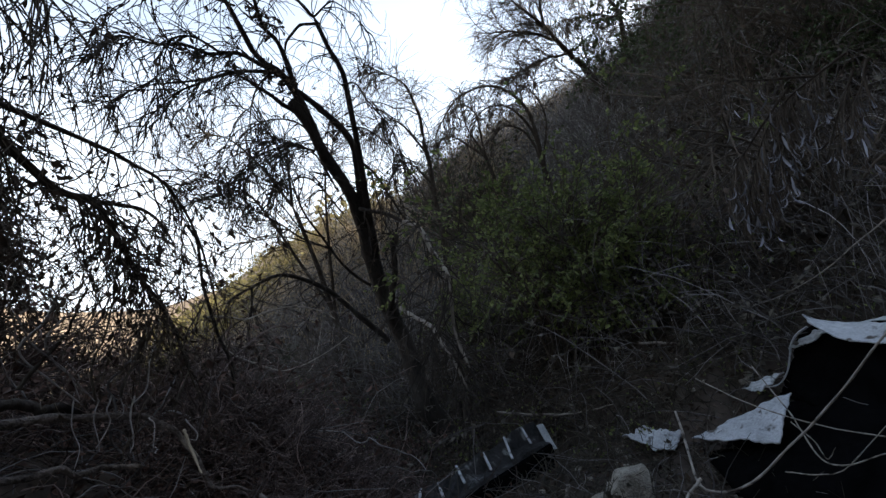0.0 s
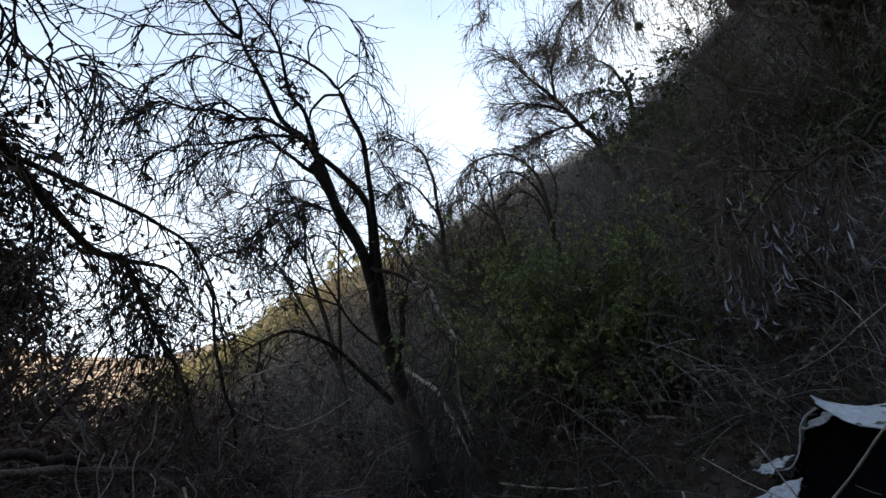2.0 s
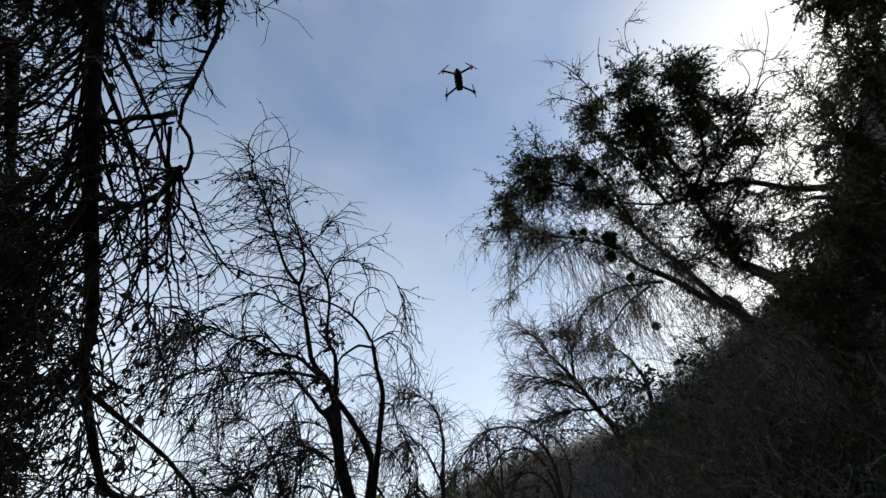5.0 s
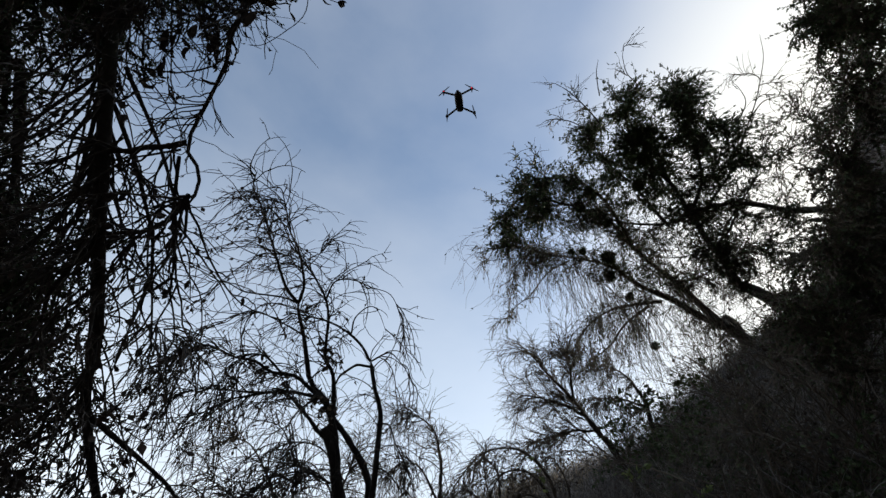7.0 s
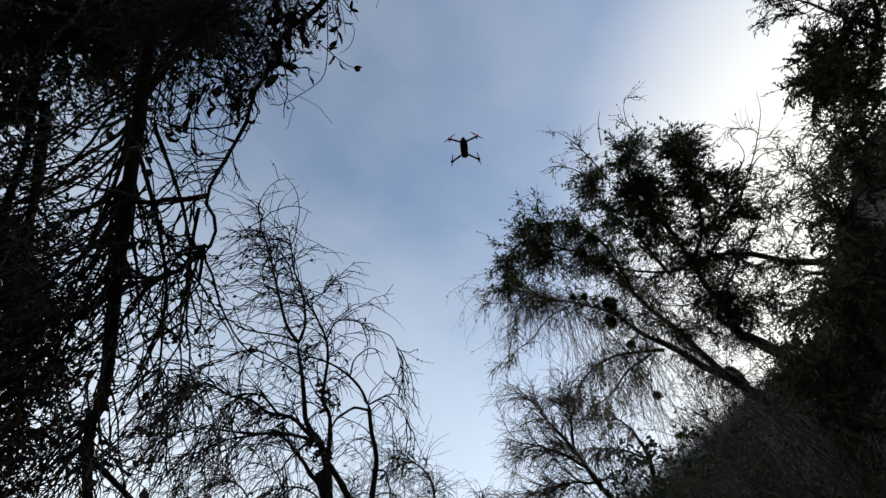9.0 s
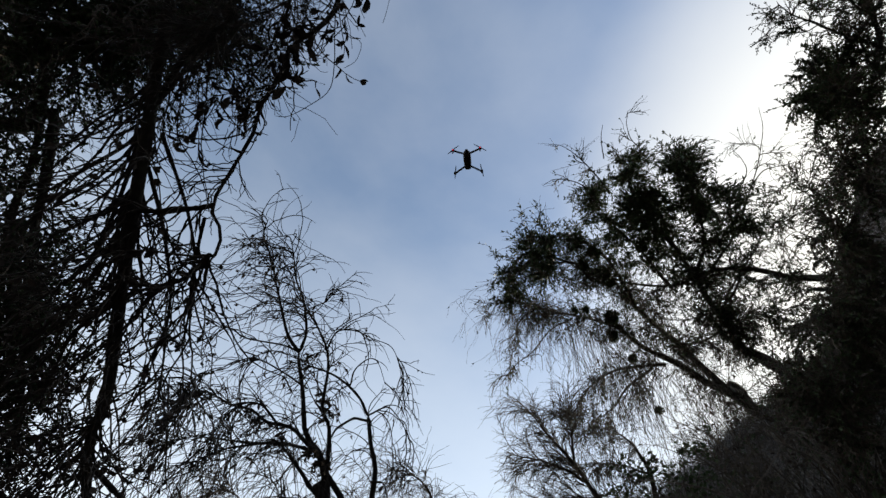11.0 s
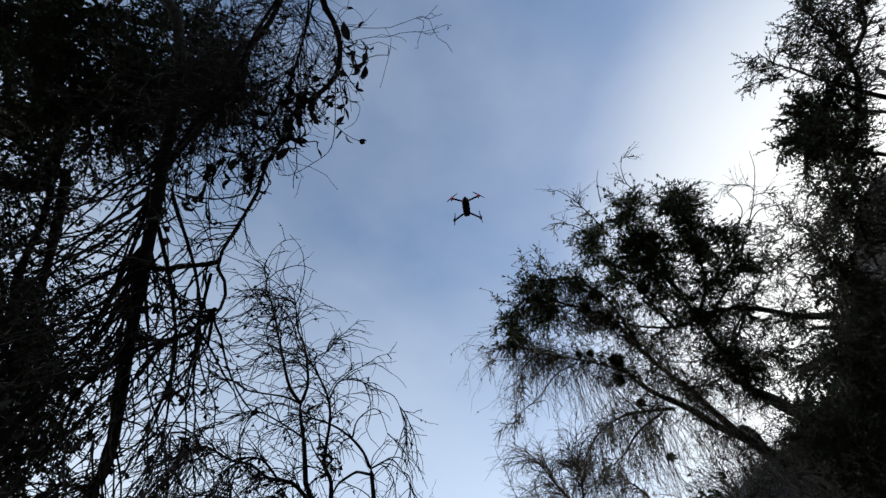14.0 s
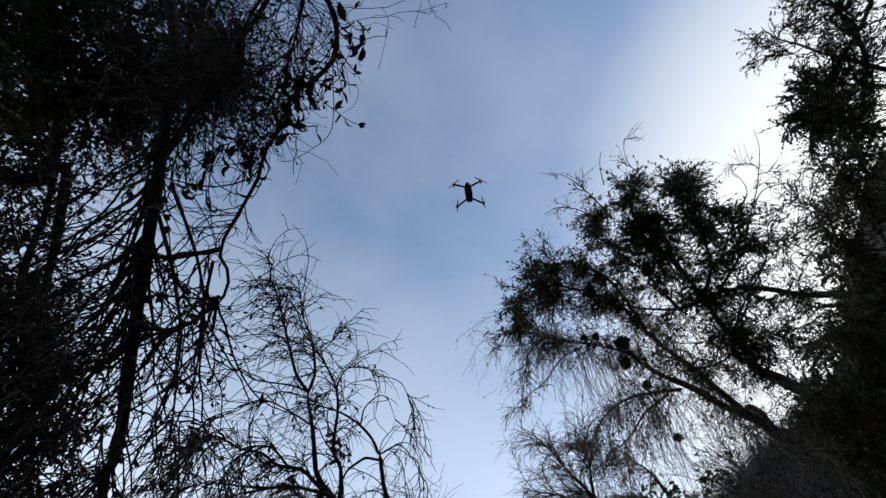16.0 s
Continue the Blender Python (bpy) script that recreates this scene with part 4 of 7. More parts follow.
hanging(drooping, [(-0.58, -0.28, 2.25), (-0.66, -0.19, 2.16), (-0.67, -0.13, 2.09), (-0.68, -0.07, 2.01)], 40, 0.08, 0.3, 195, 0.0020, 0.0008, 0.12, TWIG, 60, 0.015, 0.03, LEAF_DRY, 3, 0.22)
hanging(drooping, [(-0.53, 0.27, 1.53), (-0.59, 0.33, 1.53), (-0.67, 0.38, 1.54), (-0.75, 0.41, 1.55)], 26, 0.12, 0.4, 196, 0.0030, 0.0010, 0.14, TWIG, 40, 0.014, 0.03, LEAF_DRY, 2, 0.18)
hanging(drooping, [(-0.74, -0.00, 1.79), (-0.76, 0.10, 1.76), (-0.78, 0.22, 1.71), (-0.80, 0.29, 1.67), (-0.81, 0.39, 1.63)], 36, 0.2, 0.62, 197, 0.0040, 0.0012, 0.04, TWIG, 30, 0.014, 0.03, LEAF_DRY, 2, 0.10, (-0.75, 0.85, -0.15))
hanging(drooping, [(-0.94, 0.93, 1.77), (-0.85, 0.94, 1.75), (-0.79, 0.97, 1.70)], 26, 0.2, 0.55, 198, 0.0026, 0.0010, 0.28, TWIG, 46, 0.018, 0.034, LEAF_DRY, 3, 0.14)
hanging(drooping, [(-1.03, 1.13, 1.44), (-1.02, 1.22, 1.37), (-0.94, 1.33, 1.34), (-0.92, 1.43, 1.20), (-0.90, 1.50, 1.13)], 44, 0.15, 0.5, 199, 0.0024, 0.0010, 0.16, TWIG, 90, 0.018, 0.034, LEAF_DRY, 3, 0.22)
hanging(drooping, [(-0.52, -0.28, 2.21), (-0.54, -0.15, 2.16), (-0.60, -0.09, 2.08), (-0.65, -0.11, 2.02), (-0.69, -0.05, 1.95)], 34, 0.2, 0.5, 200, 0.0016, 0.0008, 0.16, TWIG, 24, 0.015, 0.03, LEAF_DRY, 2, 0.16, (-0.25, 0.5, -0.6))
sprigs(drooping, [(-0.42, -0.26, 2.19), (-0.40, -0.19, 2.14), (-0.41, -0.14, 2.09), (-0.44, -0.10, 2.03), (-0.48, -0.06, 1.96), (-0.49, -0.01, 1.90), (-0.51, 0.05, 1.83), (-0.52, 0.09, 1.76)], 34, 0.05, 0.20, 62, 0.022, 0.040, LEAF_DRY, 171)
sprigs(drooping, [(-0.40, -0.23, 2.14), (-0.38, -0.19, 2.13), (-0.38, -0.12, 2.10), (-0.41, -0.08, 2.07)], 16, 0.06, 0.16, 24, 0.018, 0.032, LEAF_DRY, 174)
sprigs(drooping, [(-0.56, 0.01, 1.88), (-0.60, 0.03, 1.86), (-0.63, 0.05, 1.83)], 12, 0.05, 0.14, 18, 0.022, 0.036, LEAF_DRY, 172)
sprigs(drooping, [(-0.81, -0.17, 2.44), (-0.79, -0.05, 2.21), (-0.78, 0.04, 1.96)], 60, 0.1, 0.3, 260, 0.010, 0.025, LEAF_DRY, 173)
# thin runners looped under the arch, and the second limb inside it
for i, (line, r) in enumerate([
        ([(-0.38, -0.15, 1.99), (-0.38, -0.09, 1.98), (-0.38, -0.03, 1.97), (-0.39, 0.03, 1.95), (-0.44, 0.07, 1.93), (-0.48, 0.09, 1.90), (-0.51, 0.09, 1.89)], 0.0014),
        ([(-0.37, -0.26, 2.01), (-0.34, -0.23, 2.02), (-0.34, -0.17, 2.01), (-0.36, -0.13, 2.00), (-0.35, -0.10, 1.99), (-0.32, -0.08, 2.00), (-0.33, -0.04, 1.99), (-0.36, -0.02, 1.98)], 0.0011),
        ([(-0.44, -0.32, 1.99), (-0.45, -0.26, 1.99), (-0.47, -0.18, 1.97), (-0.49, -0.12, 1.96), (-0.50, -0.06, 1.94)], 0.0028),
        ([(-0.53, -0.32, 2.03), (-0.58, -0.24, 2.00), (-0.61, -0.18, 1.98), (-0.62, -0.12, 1.97), (-0.66, -0.08, 1.94), (-0.71, -0.03, 1.90), (-0.76, 0.04, 1.85), (-0.80, 0.12, 1.80)], 0.0045),
        ([(-0.63, -0.08, 1.93), (-0.62, -0.01, 1.92), (-0.56, 0.01, 1.94), (-0.52, -0.02, 1.97)], 0.0016),
        ([(-0.60, -0.18, 1.94), (-0.53, -0.14, 1.96), (-0.48, -0.12, 1.98), (-0.43, -0.13, 2.00)], 0.0014),
        ([(-0.73, 0.09, 1.85), (-0.73, 0.15, 1.83), (-0.70, 0.21, 1.82), (-0.67, 0.27, 1.80), (-0.66, 0.32, 1.78)], 0.002),
        ([(-0.80, 0.17, 1.81), (-0.78, 0.24, 1.79), (-0.77, 0.31, 1.76), (-0.76, 0.36, 1.74)], 0.0022),
        ([(-0.61, 0.22, 1.84), (-0.67, 0.22, 1.80), (-0.71, 0.25, 1.76), (-0.75, 0.29, 1.71), (-0.80, 0.31, 1.67)], 0.0018),
        ([(-0.67, 0.31, 1.78), (-0.73, 0.31, 1.74), (-0.79, 0.31, 1.70), (-0.83, 0.32, 1.66)], 0.0032)]):
    branch("limb", line, r, r * 0.6, BARK, drooping, 6, 26, 0.05, seed=451 + i)
hanging(drooping, [(-0.74, -0.27, 2.02), (-0.67, -0.28, 2.05), (-0.58, -0.31, 2.09), (-0.48, -0.29, 2.13)], 70, 0.12, 0.42, 461, 0.0013, 0.0007, 0.12, TWIG, 60, 0.015, 0.03, LEAF_DRY, 4, 0.24, (0, 0, 0))
hanging(drooping, [(-0.63, -0.17, 2.01), (-0.63, -0.11, 2.00), (-0.67, -0.07, 1.97), (-0.73, -0.02, 1.93)], 46, 0.1, 0.35, 462, 0.0013, 0.0007, 0.12, TWIG, 40, 0.015, 0.03, LEAF_DRY, 4, 0.24, (0.1, 0.2, 0))
hanging(drooping, [(-0.45, -0.30, 2.03), (-0.48, -0.18, 2.01), (-0.51, -0.05, 1.98)], 40, 0.06, 0.25, 463, 0.0013, 0.0007, 0.12, TWIG, 24, 0.015, 0.03, LEAF_DRY, 4, 0.24, (-0.4, 0.1, 0))
sprigs(drooping, [(-0.44, -0.16, 1.98), (-0.45, -0.12, 1.97), (-0.47, -0.05, 1.95)], 9, 0.02, 0.07, 20, 0.03, 0.05, LEAF_DRY, 471)
sprigs(drooping, [(-0.42, 0.01, 1.95), (-0.48, 0.03, 1.93), (-0.40, -0.08, 1.98)], 8, 0.02, 0.07, 14, 0.03, 0.05, LEAF_DRY, 472)
sprigs(drooping, [(-0.60, 0.01, 1.88), (-0.55, 0.06, 1.89), (-0.57, 0.04, 1.88)], 7, 0.02, 0.07, 12, 0.03, 0.05, LEAF_DRY, 473)
sprigs(drooping, [(-0.66, 0.14, 1.80), (-0.67, 0.15, 1.79)], 4, 0.02, 0.07, 8, 0.03, 0.05, LEAF_DRY, 474)
sprigs(drooping, [(-0.34, -0.24, 2.02), (-0.31, -0.23, 2.02), (-0.31, -0.16, 2.01)], 7, 0.02, 0.07, 8, 0.03, 0.05, LEAF_DRY, 475)

# ---------------------------------------------------------------- the dense tree behind it
tree("dense_tree", "tall dense small-leaved evergreen tree overhanging the gully bank",
     ([(-4.2, 1.0, 0.9), (-4.0, 0.9, 2.2), (-3.6, 0.7, 3.6), (-3.2, 0.5, 4.6)], 0.22, 0.10),
     [([(-3.9, 0.9, 2.6), (-2.57, 1.77, 2.60), (-2.45, 1.19, 2.90), (-2.33, 0.69, 3.29)], 0.06, 0.012, None, 0.5),
      ([(-3.6, 0.7, 3.6), (-2.45, 0.76, 3.14), (-2.30, 0.37, 3.42), (-1.98, 0.12, 3.70)], 0.06, 0.012, None, 1.8),
      ([(-3.3, 0.5, 4.4), (-2.80, 0.29, 3.81), (-2.54, -0.05, 4.07), (-1.99, -0.04, 4.19), (-1.64, 0.11, 4.13)], 0.06, 0.010, None, 1.8),
      ([(-4.0, 0.9, 2.2), (-2.86, 1.71, 2.80), (-2.64, 1.93, 2.47), (-2.40, 2.13, 2.09)], 0.05, 0.010, None, 0.5),
      ([(-4.1, 1.0, 1.6), (-2.48, 2.17, 1.85), (-2.25, 2.16, 1.71), (-2.09, 2.22, 1.58)], 0.04, 0.008, None, 1.0),
      ([(-4.1, 1.0, 1.8), (-2.62, 2.50, 2.08), (-2.40, 2.44, 1.70), (-2.25, 2.43, 1.33)], 0.05, 0.010, None, 1.0),
      ([(-3.6, 0.7, 3.6), (-2.55, 1.30, 2.69), (-2.37, 1.40, 2.66), (-2.25, 1.45, 2.57)], 0.04, 0.008),
      ([(-3.4, 0.6, 4.2), (-2.71, -0.09, 3.68), (-2.46, 0.02, 3.62), (-2.14, 0.46, 3.52)], 0.04, 0.008, None, 2.2),
      ([(-2.54, -0.05, 4.07), (-2.12, 0.22, 3.96), (-1.78, 0.34, 3.90), (-1.56, 0.28, 3.91)], 0.03, 0.008, None, 2.4),
      ([(-2.33, 0.69, 3.29), (-2.28, 1.33, 2.80), (-2.17, 1.64, 2.45), (-2.00, 1.92, 2.08)], 0.03, 0.008, None, 1.2),
      ([(-4.1, 1.0, 1.8), (-2.77, 1.56, 2.46), (-2.58, 1.70, 2.38), (-2.42, 1.83, 2.25), (-2.29, 1.94, 2.04)], 0.04, 0.008, None, 1.0),
      ([(-4.0, 0.9, 2.2), (-2.81, 1.15, 2.93), (-2.60, 1.25, 2.85), (-2.43, 1.38, 2.71)], 0.04, 0.008, None, 1.0),
      ([(-4.1, 1.0, 1.6), (-2.65, 1.90, 1.98), (-2.40, 1.98, 1.90), (-2.19, 2.04, 1.75)], 0.04, 0.008, None, 1.0)],
     (720, 0.2, 1.0, 1.0, 0.25, 0.8, 0.06, 0.18, 0.006, 0.0025, (0, 0, 0)),
     (8400, 0.15, 1.0, 1.0, 0.10, 0.42, 0.07, 0.24, 0.0026, 0.0012, (0, 0, 0)),
     [(33000, 0.013, 0.031, 0.26, LEAF, 2.1, (0, 0, -0.2)), (6000, 0.016, 0.04, 0.26, LEAF_DRY, 1.9, (0, 0, -0.5)), (13000, 0.013, 0.032, 0.28, LEAF_DRY, 0.0, (0, 0, -0.1), (-2.30, 1.99, 1.82), 0.75), (3000, 0.012, 0.030, 0.28, LEAF_DRY, 0.0, (0, 0, -0.1), (-2.45, 1.63, 2.70), 0.65), (14000, 0.012, 0.030, 0.28, LEAF, 0.0, (0, 0, -0.1), (-2.61, 0.34, 3.54), 0.75), (8000, 0.013, 0.032, 0.28, LEAF, 0.0, (0, 0, -0.1), (-2.53, 1.76, 2.39), 0.6), (6500, 0.013, 0.032, 0.28, LEAF, 0.0, (0, 0, -0.1), (-2.61, 1.32, 2.89), 0.6), (5000, 0.013, 0.032, 0.28, LEAF_DRY, 0.0, (0, 0, -0.1), (-2.33, 2.01, 1.85), 0.55), (14000, 0.013, 0.032, 0.28, LEAF, 0.0, (0, 0, -0.1), (-2.10, 0.17, 3.72), 0.6), (13000, 0.013, 0.032, 0.28, LEAF, 0.0, (0, 0, -0.1), (-2.50, -0.02, 3.82), 0.6)], seed=14)

# ---------------------------------------------------------------- the leafy tree that leans out from the slope
leaning = tree("leaning_tree", "leafy tree leaning out from the slope with drooping twigs",
     ([(6.95, 7.11, 7.00), (6.16, 6.70, 7.34), (5.24, 6.02, 7.18)], 0.18, 0.085),
     [([(5.24, 6.02, 7.18), (5.03, 5.43, 6.24), (4.73, 5.31, 6.30), (4.23, 5.21, 6.47), (3.75, 5.03, 6.66), (3.28, 4.90, 6.77), (2.88, 4.71, 6.85), (2.61, 4.54, 6.84), (2.09, 4.44, 6.85), (1.46, 4.38, 6.83), (0.95, 4.26, 6.77)], 0.082, 0.006, None, 1),
      ([(4.63, 5.31, 6.38), (4.15, 5.05, 6.67), (3.82, 4.82, 6.81), (3.42, 4.60, 6.93), (3.01, 4.32, 7.08), (2.68, 4.07, 7.15), (2.36, 3.87, 7.16), (1.81, 3.74, 7.17), (1.20, 3.81, 7.04)], 0.062, 0.008, None, 1.2),
      ([(3.54, 5.01, 6.52), (3.11, 5.13, 6.54), (2.77, 5.25, 6.49), (2.44, 5.44, 6.33), (2.24, 5.65, 6.07), (2.04, 5.88, 5.76)], 0.03, 0.006, None, 0.35),
      ([(3.37, 5.11, 6.53), (3.05, 5.33, 6.35), (2.77, 5.59, 6.07), (2.40, 5.81, 5.85)], 0.026, 0.006, None, 0.35),
      ([(5.57, 4.94, 6.54), (5.13, 4.80, 6.78), (4.75, 4.70, 6.91), (4.45, 4.40, 7.10), (4.12, 4.19, 7.23), (3.86, 3.87, 7.36), (3.52, 3.49, 7.55), (3.25, 3.09, 7.68), (2.96, 2.73, 7.76)], 0.098, 0.014, None, 1.1),
      ([(5.37, 3.20, 6.76), (5.04, 3.29, 6.81), (4.76, 3.34, 6.82), (4.29, 3.38, 6.97), (3.84, 3.53, 7.01), (3.35, 3.81, 6.94), (2.70, 3.91, 7.03), (2.17, 3.80, 7.15)], 0.056, 0.01, None, 0.9),
      ([(4.72, 4.67, 6.88), (4.44, 4.32, 7.14), (4.42, 3.89, 7.23), (4.54, 3.26, 7.32), (4.51, 2.78, 7.38)], 0.03, 0.006, None, 0.5),
      ([(3.72, 3.72, 7.12), (3.76, 3.26, 7.28), (3.64, 2.90, 7.46), (3.46, 2.54, 7.63), (3.23, 2.28, 7.77), (3.11, 2.10, 7.82)], 0.032, 0.006, None, 1.6),
      ([(3.37, 3.34, 7.27), (3.05, 3.14, 7.47), (2.73, 2.87, 7.68), (2.57, 2.57, 7.81), (2.54, 2.32, 7.86)], 0.03, 0.006, None, 1.8),
      ([(3.32, 3.79, 6.90), (2.92, 3.49, 7.22), (2.52, 3.23, 7.47), (2.24, 3.03, 7.61), (2.00, 2.84, 7.72)], 0.03, 0.004, None, 0.9),
      ([(2.86, 4.11, 6.78), (2.33, 3.61, 7.24), (1.91, 3.45, 7.38), (1.48, 3.44, 7.41), (1.19, 3.47, 7.36)], 0.028, 0.005, None, 0.9),
      ([(1.79, 3.69, 7.09), (1.40, 3.64, 7.18), (1.12, 3.69, 7.16), (0.95, 3.88, 7.02), (0.90, 4.02, 6.89)], 0.02, 0.005, None, 1.3),
      ([(3.94, 3.63, 7.17), (4.09, 3.09, 7.29), (4.01, 2.73, 7.42), (3.83, 2.44, 7.57)], 0.024, 0.005, None, 1.1),
      ([(4.48, 3.55, 7.26), (4.26, 3.98, 6.96), (3.88, 4.25, 6.83), (3.33, 4.39, 6.87)], 0.022, 0.005, None, 0.8),
      ([(3.90, 4.93, 6.94), (4.18, 4.73, 6.89), (4.49, 4.33, 6.94), (4.79, 4.07, 6.87), (5.06, 3.86, 6.76)], 0.02, 0.005, None, 0.8),
      ([(1.44, 4.32, 6.75), (1.16, 4.54, 6.59), (1.09, 4.86, 6.29), (1.06, 4.99, 6.12)], 0.012, 0.003, None, 0.3),
      ([(4.24, 3.06, 7.42), (4.27, 2.53, 7.64), (4.29, 2.09, 7.79), (4.25, 1.65, 7.95), (4.13, 1.33, 8.10)], 0.014, 0.003, None, 0.1),
      ([(4.29, 2.33, 7.70), (4.38, 2.12, 7.72), (4.58, 1.98, 7.64), (4.70, 1.89, 7.59)], 0.01, 0.003, None, 0.1),
      ([(4.05, 2.62, 7.62), (4.15, 2.22, 7.71), (4.06, 2.03, 7.83), (3.94, 1.95, 7.92)], 0.01, 0.003, None, 0.1),
      ([(2.28, 2.73, 7.68), (1.98, 2.49, 7.84), (1.70, 2.30, 7.95), (1.48, 2.20, 8.01), (1.29, 2.20, 8.02)], 0.013, 0.003, None, 0.12),
      ([(2.19, 2.80, 7.67), (1.76, 2.68, 7.81), (1.47, 2.68, 7.84), (1.27, 2.80, 7.80)], 0.01, 0.003, None, 0.12),
      ([(2.62, 2.09, 7.91), (2.46, 1.97, 8.01), (2.36, 1.77, 8.10), (2.34, 1.62, 8.14)], 0.009, 0.003, None, 0.12),
      ([(2.14, 2.32, 7.99), (2.05, 2.04, 8.12), (2.04, 1.85, 8.17)], 0.009, 0.003, None, 0.12),
      ([(1.99, 4.59, 6.85), (1.71, 4.79, 6.78), (1.45, 5.11, 6.56), (1.21, 5.32, 6.42), (1.21, 5.50, 6.23)], 0.014, 0.004, None, 0.08),
      ([(1.32, 5.17, 6.47), (1.57, 5.08, 6.49), (1.63, 5.25, 6.31)], 0.008, 0.003, None, 0.05),
      ([(1.86, 4.56, 6.92), (1.39, 4.66, 6.97), (0.95, 4.76, 6.97), (0.68, 4.81, 6.97)], 0.014, 0.004, None, 0.25)],
     (950, 0.12, 1.0, 0.9, 0.15, 0.62, 0.09, 0.22, 0.0085, 0.0034, (0, 0, 0.0)),
     (15000, 0.12, 1.0, 0.9, 0.12, 0.48, 0.12, 0.17, 0.0040, 0.0018, (0, 0, -0.1)),
     [(11500, 0.025, 0.065, 0.19, LEAF, 5.6, (0, 0, -0.2)), (11500, 0.03, 0.075, 0.17, LEAF, 5.0, (0, 0, 0.1), (3.18, 2.71, 7.55), 1.15), (3600, 0.03, 0.075, 0.19, LEAF, 5.0, (0, 0, 0), (2.33, 3.05, 7.63), 1.0), (5200, 0.03, 0.075, 0.2, LEAF, 5.0, (0, 0, 0), (1.07, 3.74, 7.11), 0.7), (5000, 0.03, 0.075, 0.19, LEAF, 5.0, (0, 0, 0), ((2.32, 3.16, 7.73)), 0.75), (6000, 0.03, 0.07, 0.19, LEAF, 5.0, (0, 0, 0), ((3.65, 2.76, 7.57)), 0.9), (6500, 0.025, 0.06, 0.18, LEAF, 5.0, (0, 0, -0.1), (4.77, 3.78, 7.04), 1.0), (4000, 0.025, 0.06, 0.18, LEAF_DRY, 5.0, (0, 0, -0.1), (3.81, 3.97, 7.03), 1.0), (2500, 0.03, 0.07, 0.2, LEAF, 5.0, (0, 0, 0), (3.93, 2.91, 7.44), 1.2)], seed=21, curl=0.08)

hanging(leaning, [(4.73, 5.31, 6.30), (4.21, 5.18, 6.44), (3.71, 4.97, 6.60), (3.23, 4.81, 6.66), (2.81, 4.60, 6.70)], 40, 0.25, 1.1, 181, 0.0042, 0.0018, 0.22, TWIG, 400, 0.03, 0.06, wild=0.2)
hanging(leaning, [(3.54, 5.01, 6.52), (3.10, 5.12, 6.52), (2.75, 5.22, 6.46), (2.42, 5.40, 6.29), (2.22, 5.59, 6.02)], 60, 0.25, 1.0, 182, 0.0042, 0.0018, 0.24, TWIG, 600, 0.03, 0.06, wild=0.2)
hanging(leaning, [(2.42, 4.39, 6.77), (1.89, 4.37, 6.80), (1.44, 4.34, 6.78), (0.95, 4.27, 6.76)], 80, 0.5, 1.5, 183, 0.0038, 0.0015, 0.34, TWIG, 260, 0.03, 0.055, wild=0.15)
hanging(leaning, [(5.02, 3.45, 6.91), (4.58, 3.44, 7.05), (4.14, 3.57, 7.08), (3.68, 3.73, 7.06), (3.15, 4.06, 6.93)], 46, 0.3, 1.1, 184, 0.0042, 0.0018, 0.22, TWIG, 500, 0.03, 0.06, wild=0.2)
hanging(leaning, [(3.58, 4.65, 6.80), (2.97, 4.27, 7.01), (2.36, 3.87, 7.16), (1.79, 3.69, 7.09)], 64, 0.2, 0.85, 185, 0.0038, 0.0017, 0.20, TWIG, 300, 0.03, 0.055, wild=0.22)
hanging(leaning, [(1.86, 4.58, 6.90), (2.25, 4.67, 6.69), (2.63, 4.81, 6.42), (3.04, 4.76, 6.25)], 70, 0.7, 2.0, 386, 0.0044, 0.0018, 0.42, TWIG, 160, 0.03, 0.055, LEAF, 3, 0.09)
hanging(leaning, [(3.26, 4.61, 6.04), (2.85, 4.80, 6.10), (2.41, 5.05, 6.07), (2.13, 5.30, 5.93)], 44, 0.5, 1.5, 387, 0.0044, 0.0018, 0.42, TWIG, 120, 0.03, 0.055, LEAF, 3, 0.09)
hanging(leaning, [(0.84, 4.70, 6.97), (1.38, 4.61, 6.94), (1.85, 4.56, 6.85)], 34, 0.3, 1.1, 388, 0.0044, 0.0018, 0.42, TWIG, 60, 0.03, 0.055, LEAF, 3, 0.09)
hanging(leaning, [(2.95, 4.31, 6.75), (3.30, 4.44, 6.46), (3.55, 4.57, 6.19), (3.81, 4.57, 6.01)], 34, 0.5, 1.5, 389, 0.0044, 0.0018, 0.42, TWIG, 160, 0.03, 0.055, LEAF, 3, 0.09)
hanging(leaning, [(1.25, 4.33, 7.18), (1.79, 4.11, 7.21), (2.42, 4.00, 7.08), (2.96, 3.93, 6.89)], 60, 0.25, 0.75, 390, 0.0046, 0.0020, 0.10, TWIG, 900, 0.03, 0.065, LEAF, 4, 0.2)
hanging(leaning, [(1.84, 4.41, 7.04), (2.39, 4.39, 6.86), (2.79, 4.40, 6.69), (3.17, 4.39, 6.50)], 44, 0.25, 0.7, 391, 0.0046, 0.0020, 0.14, TWIG, 500, 0.03, 0.065, LEAF, 4, 0.2)

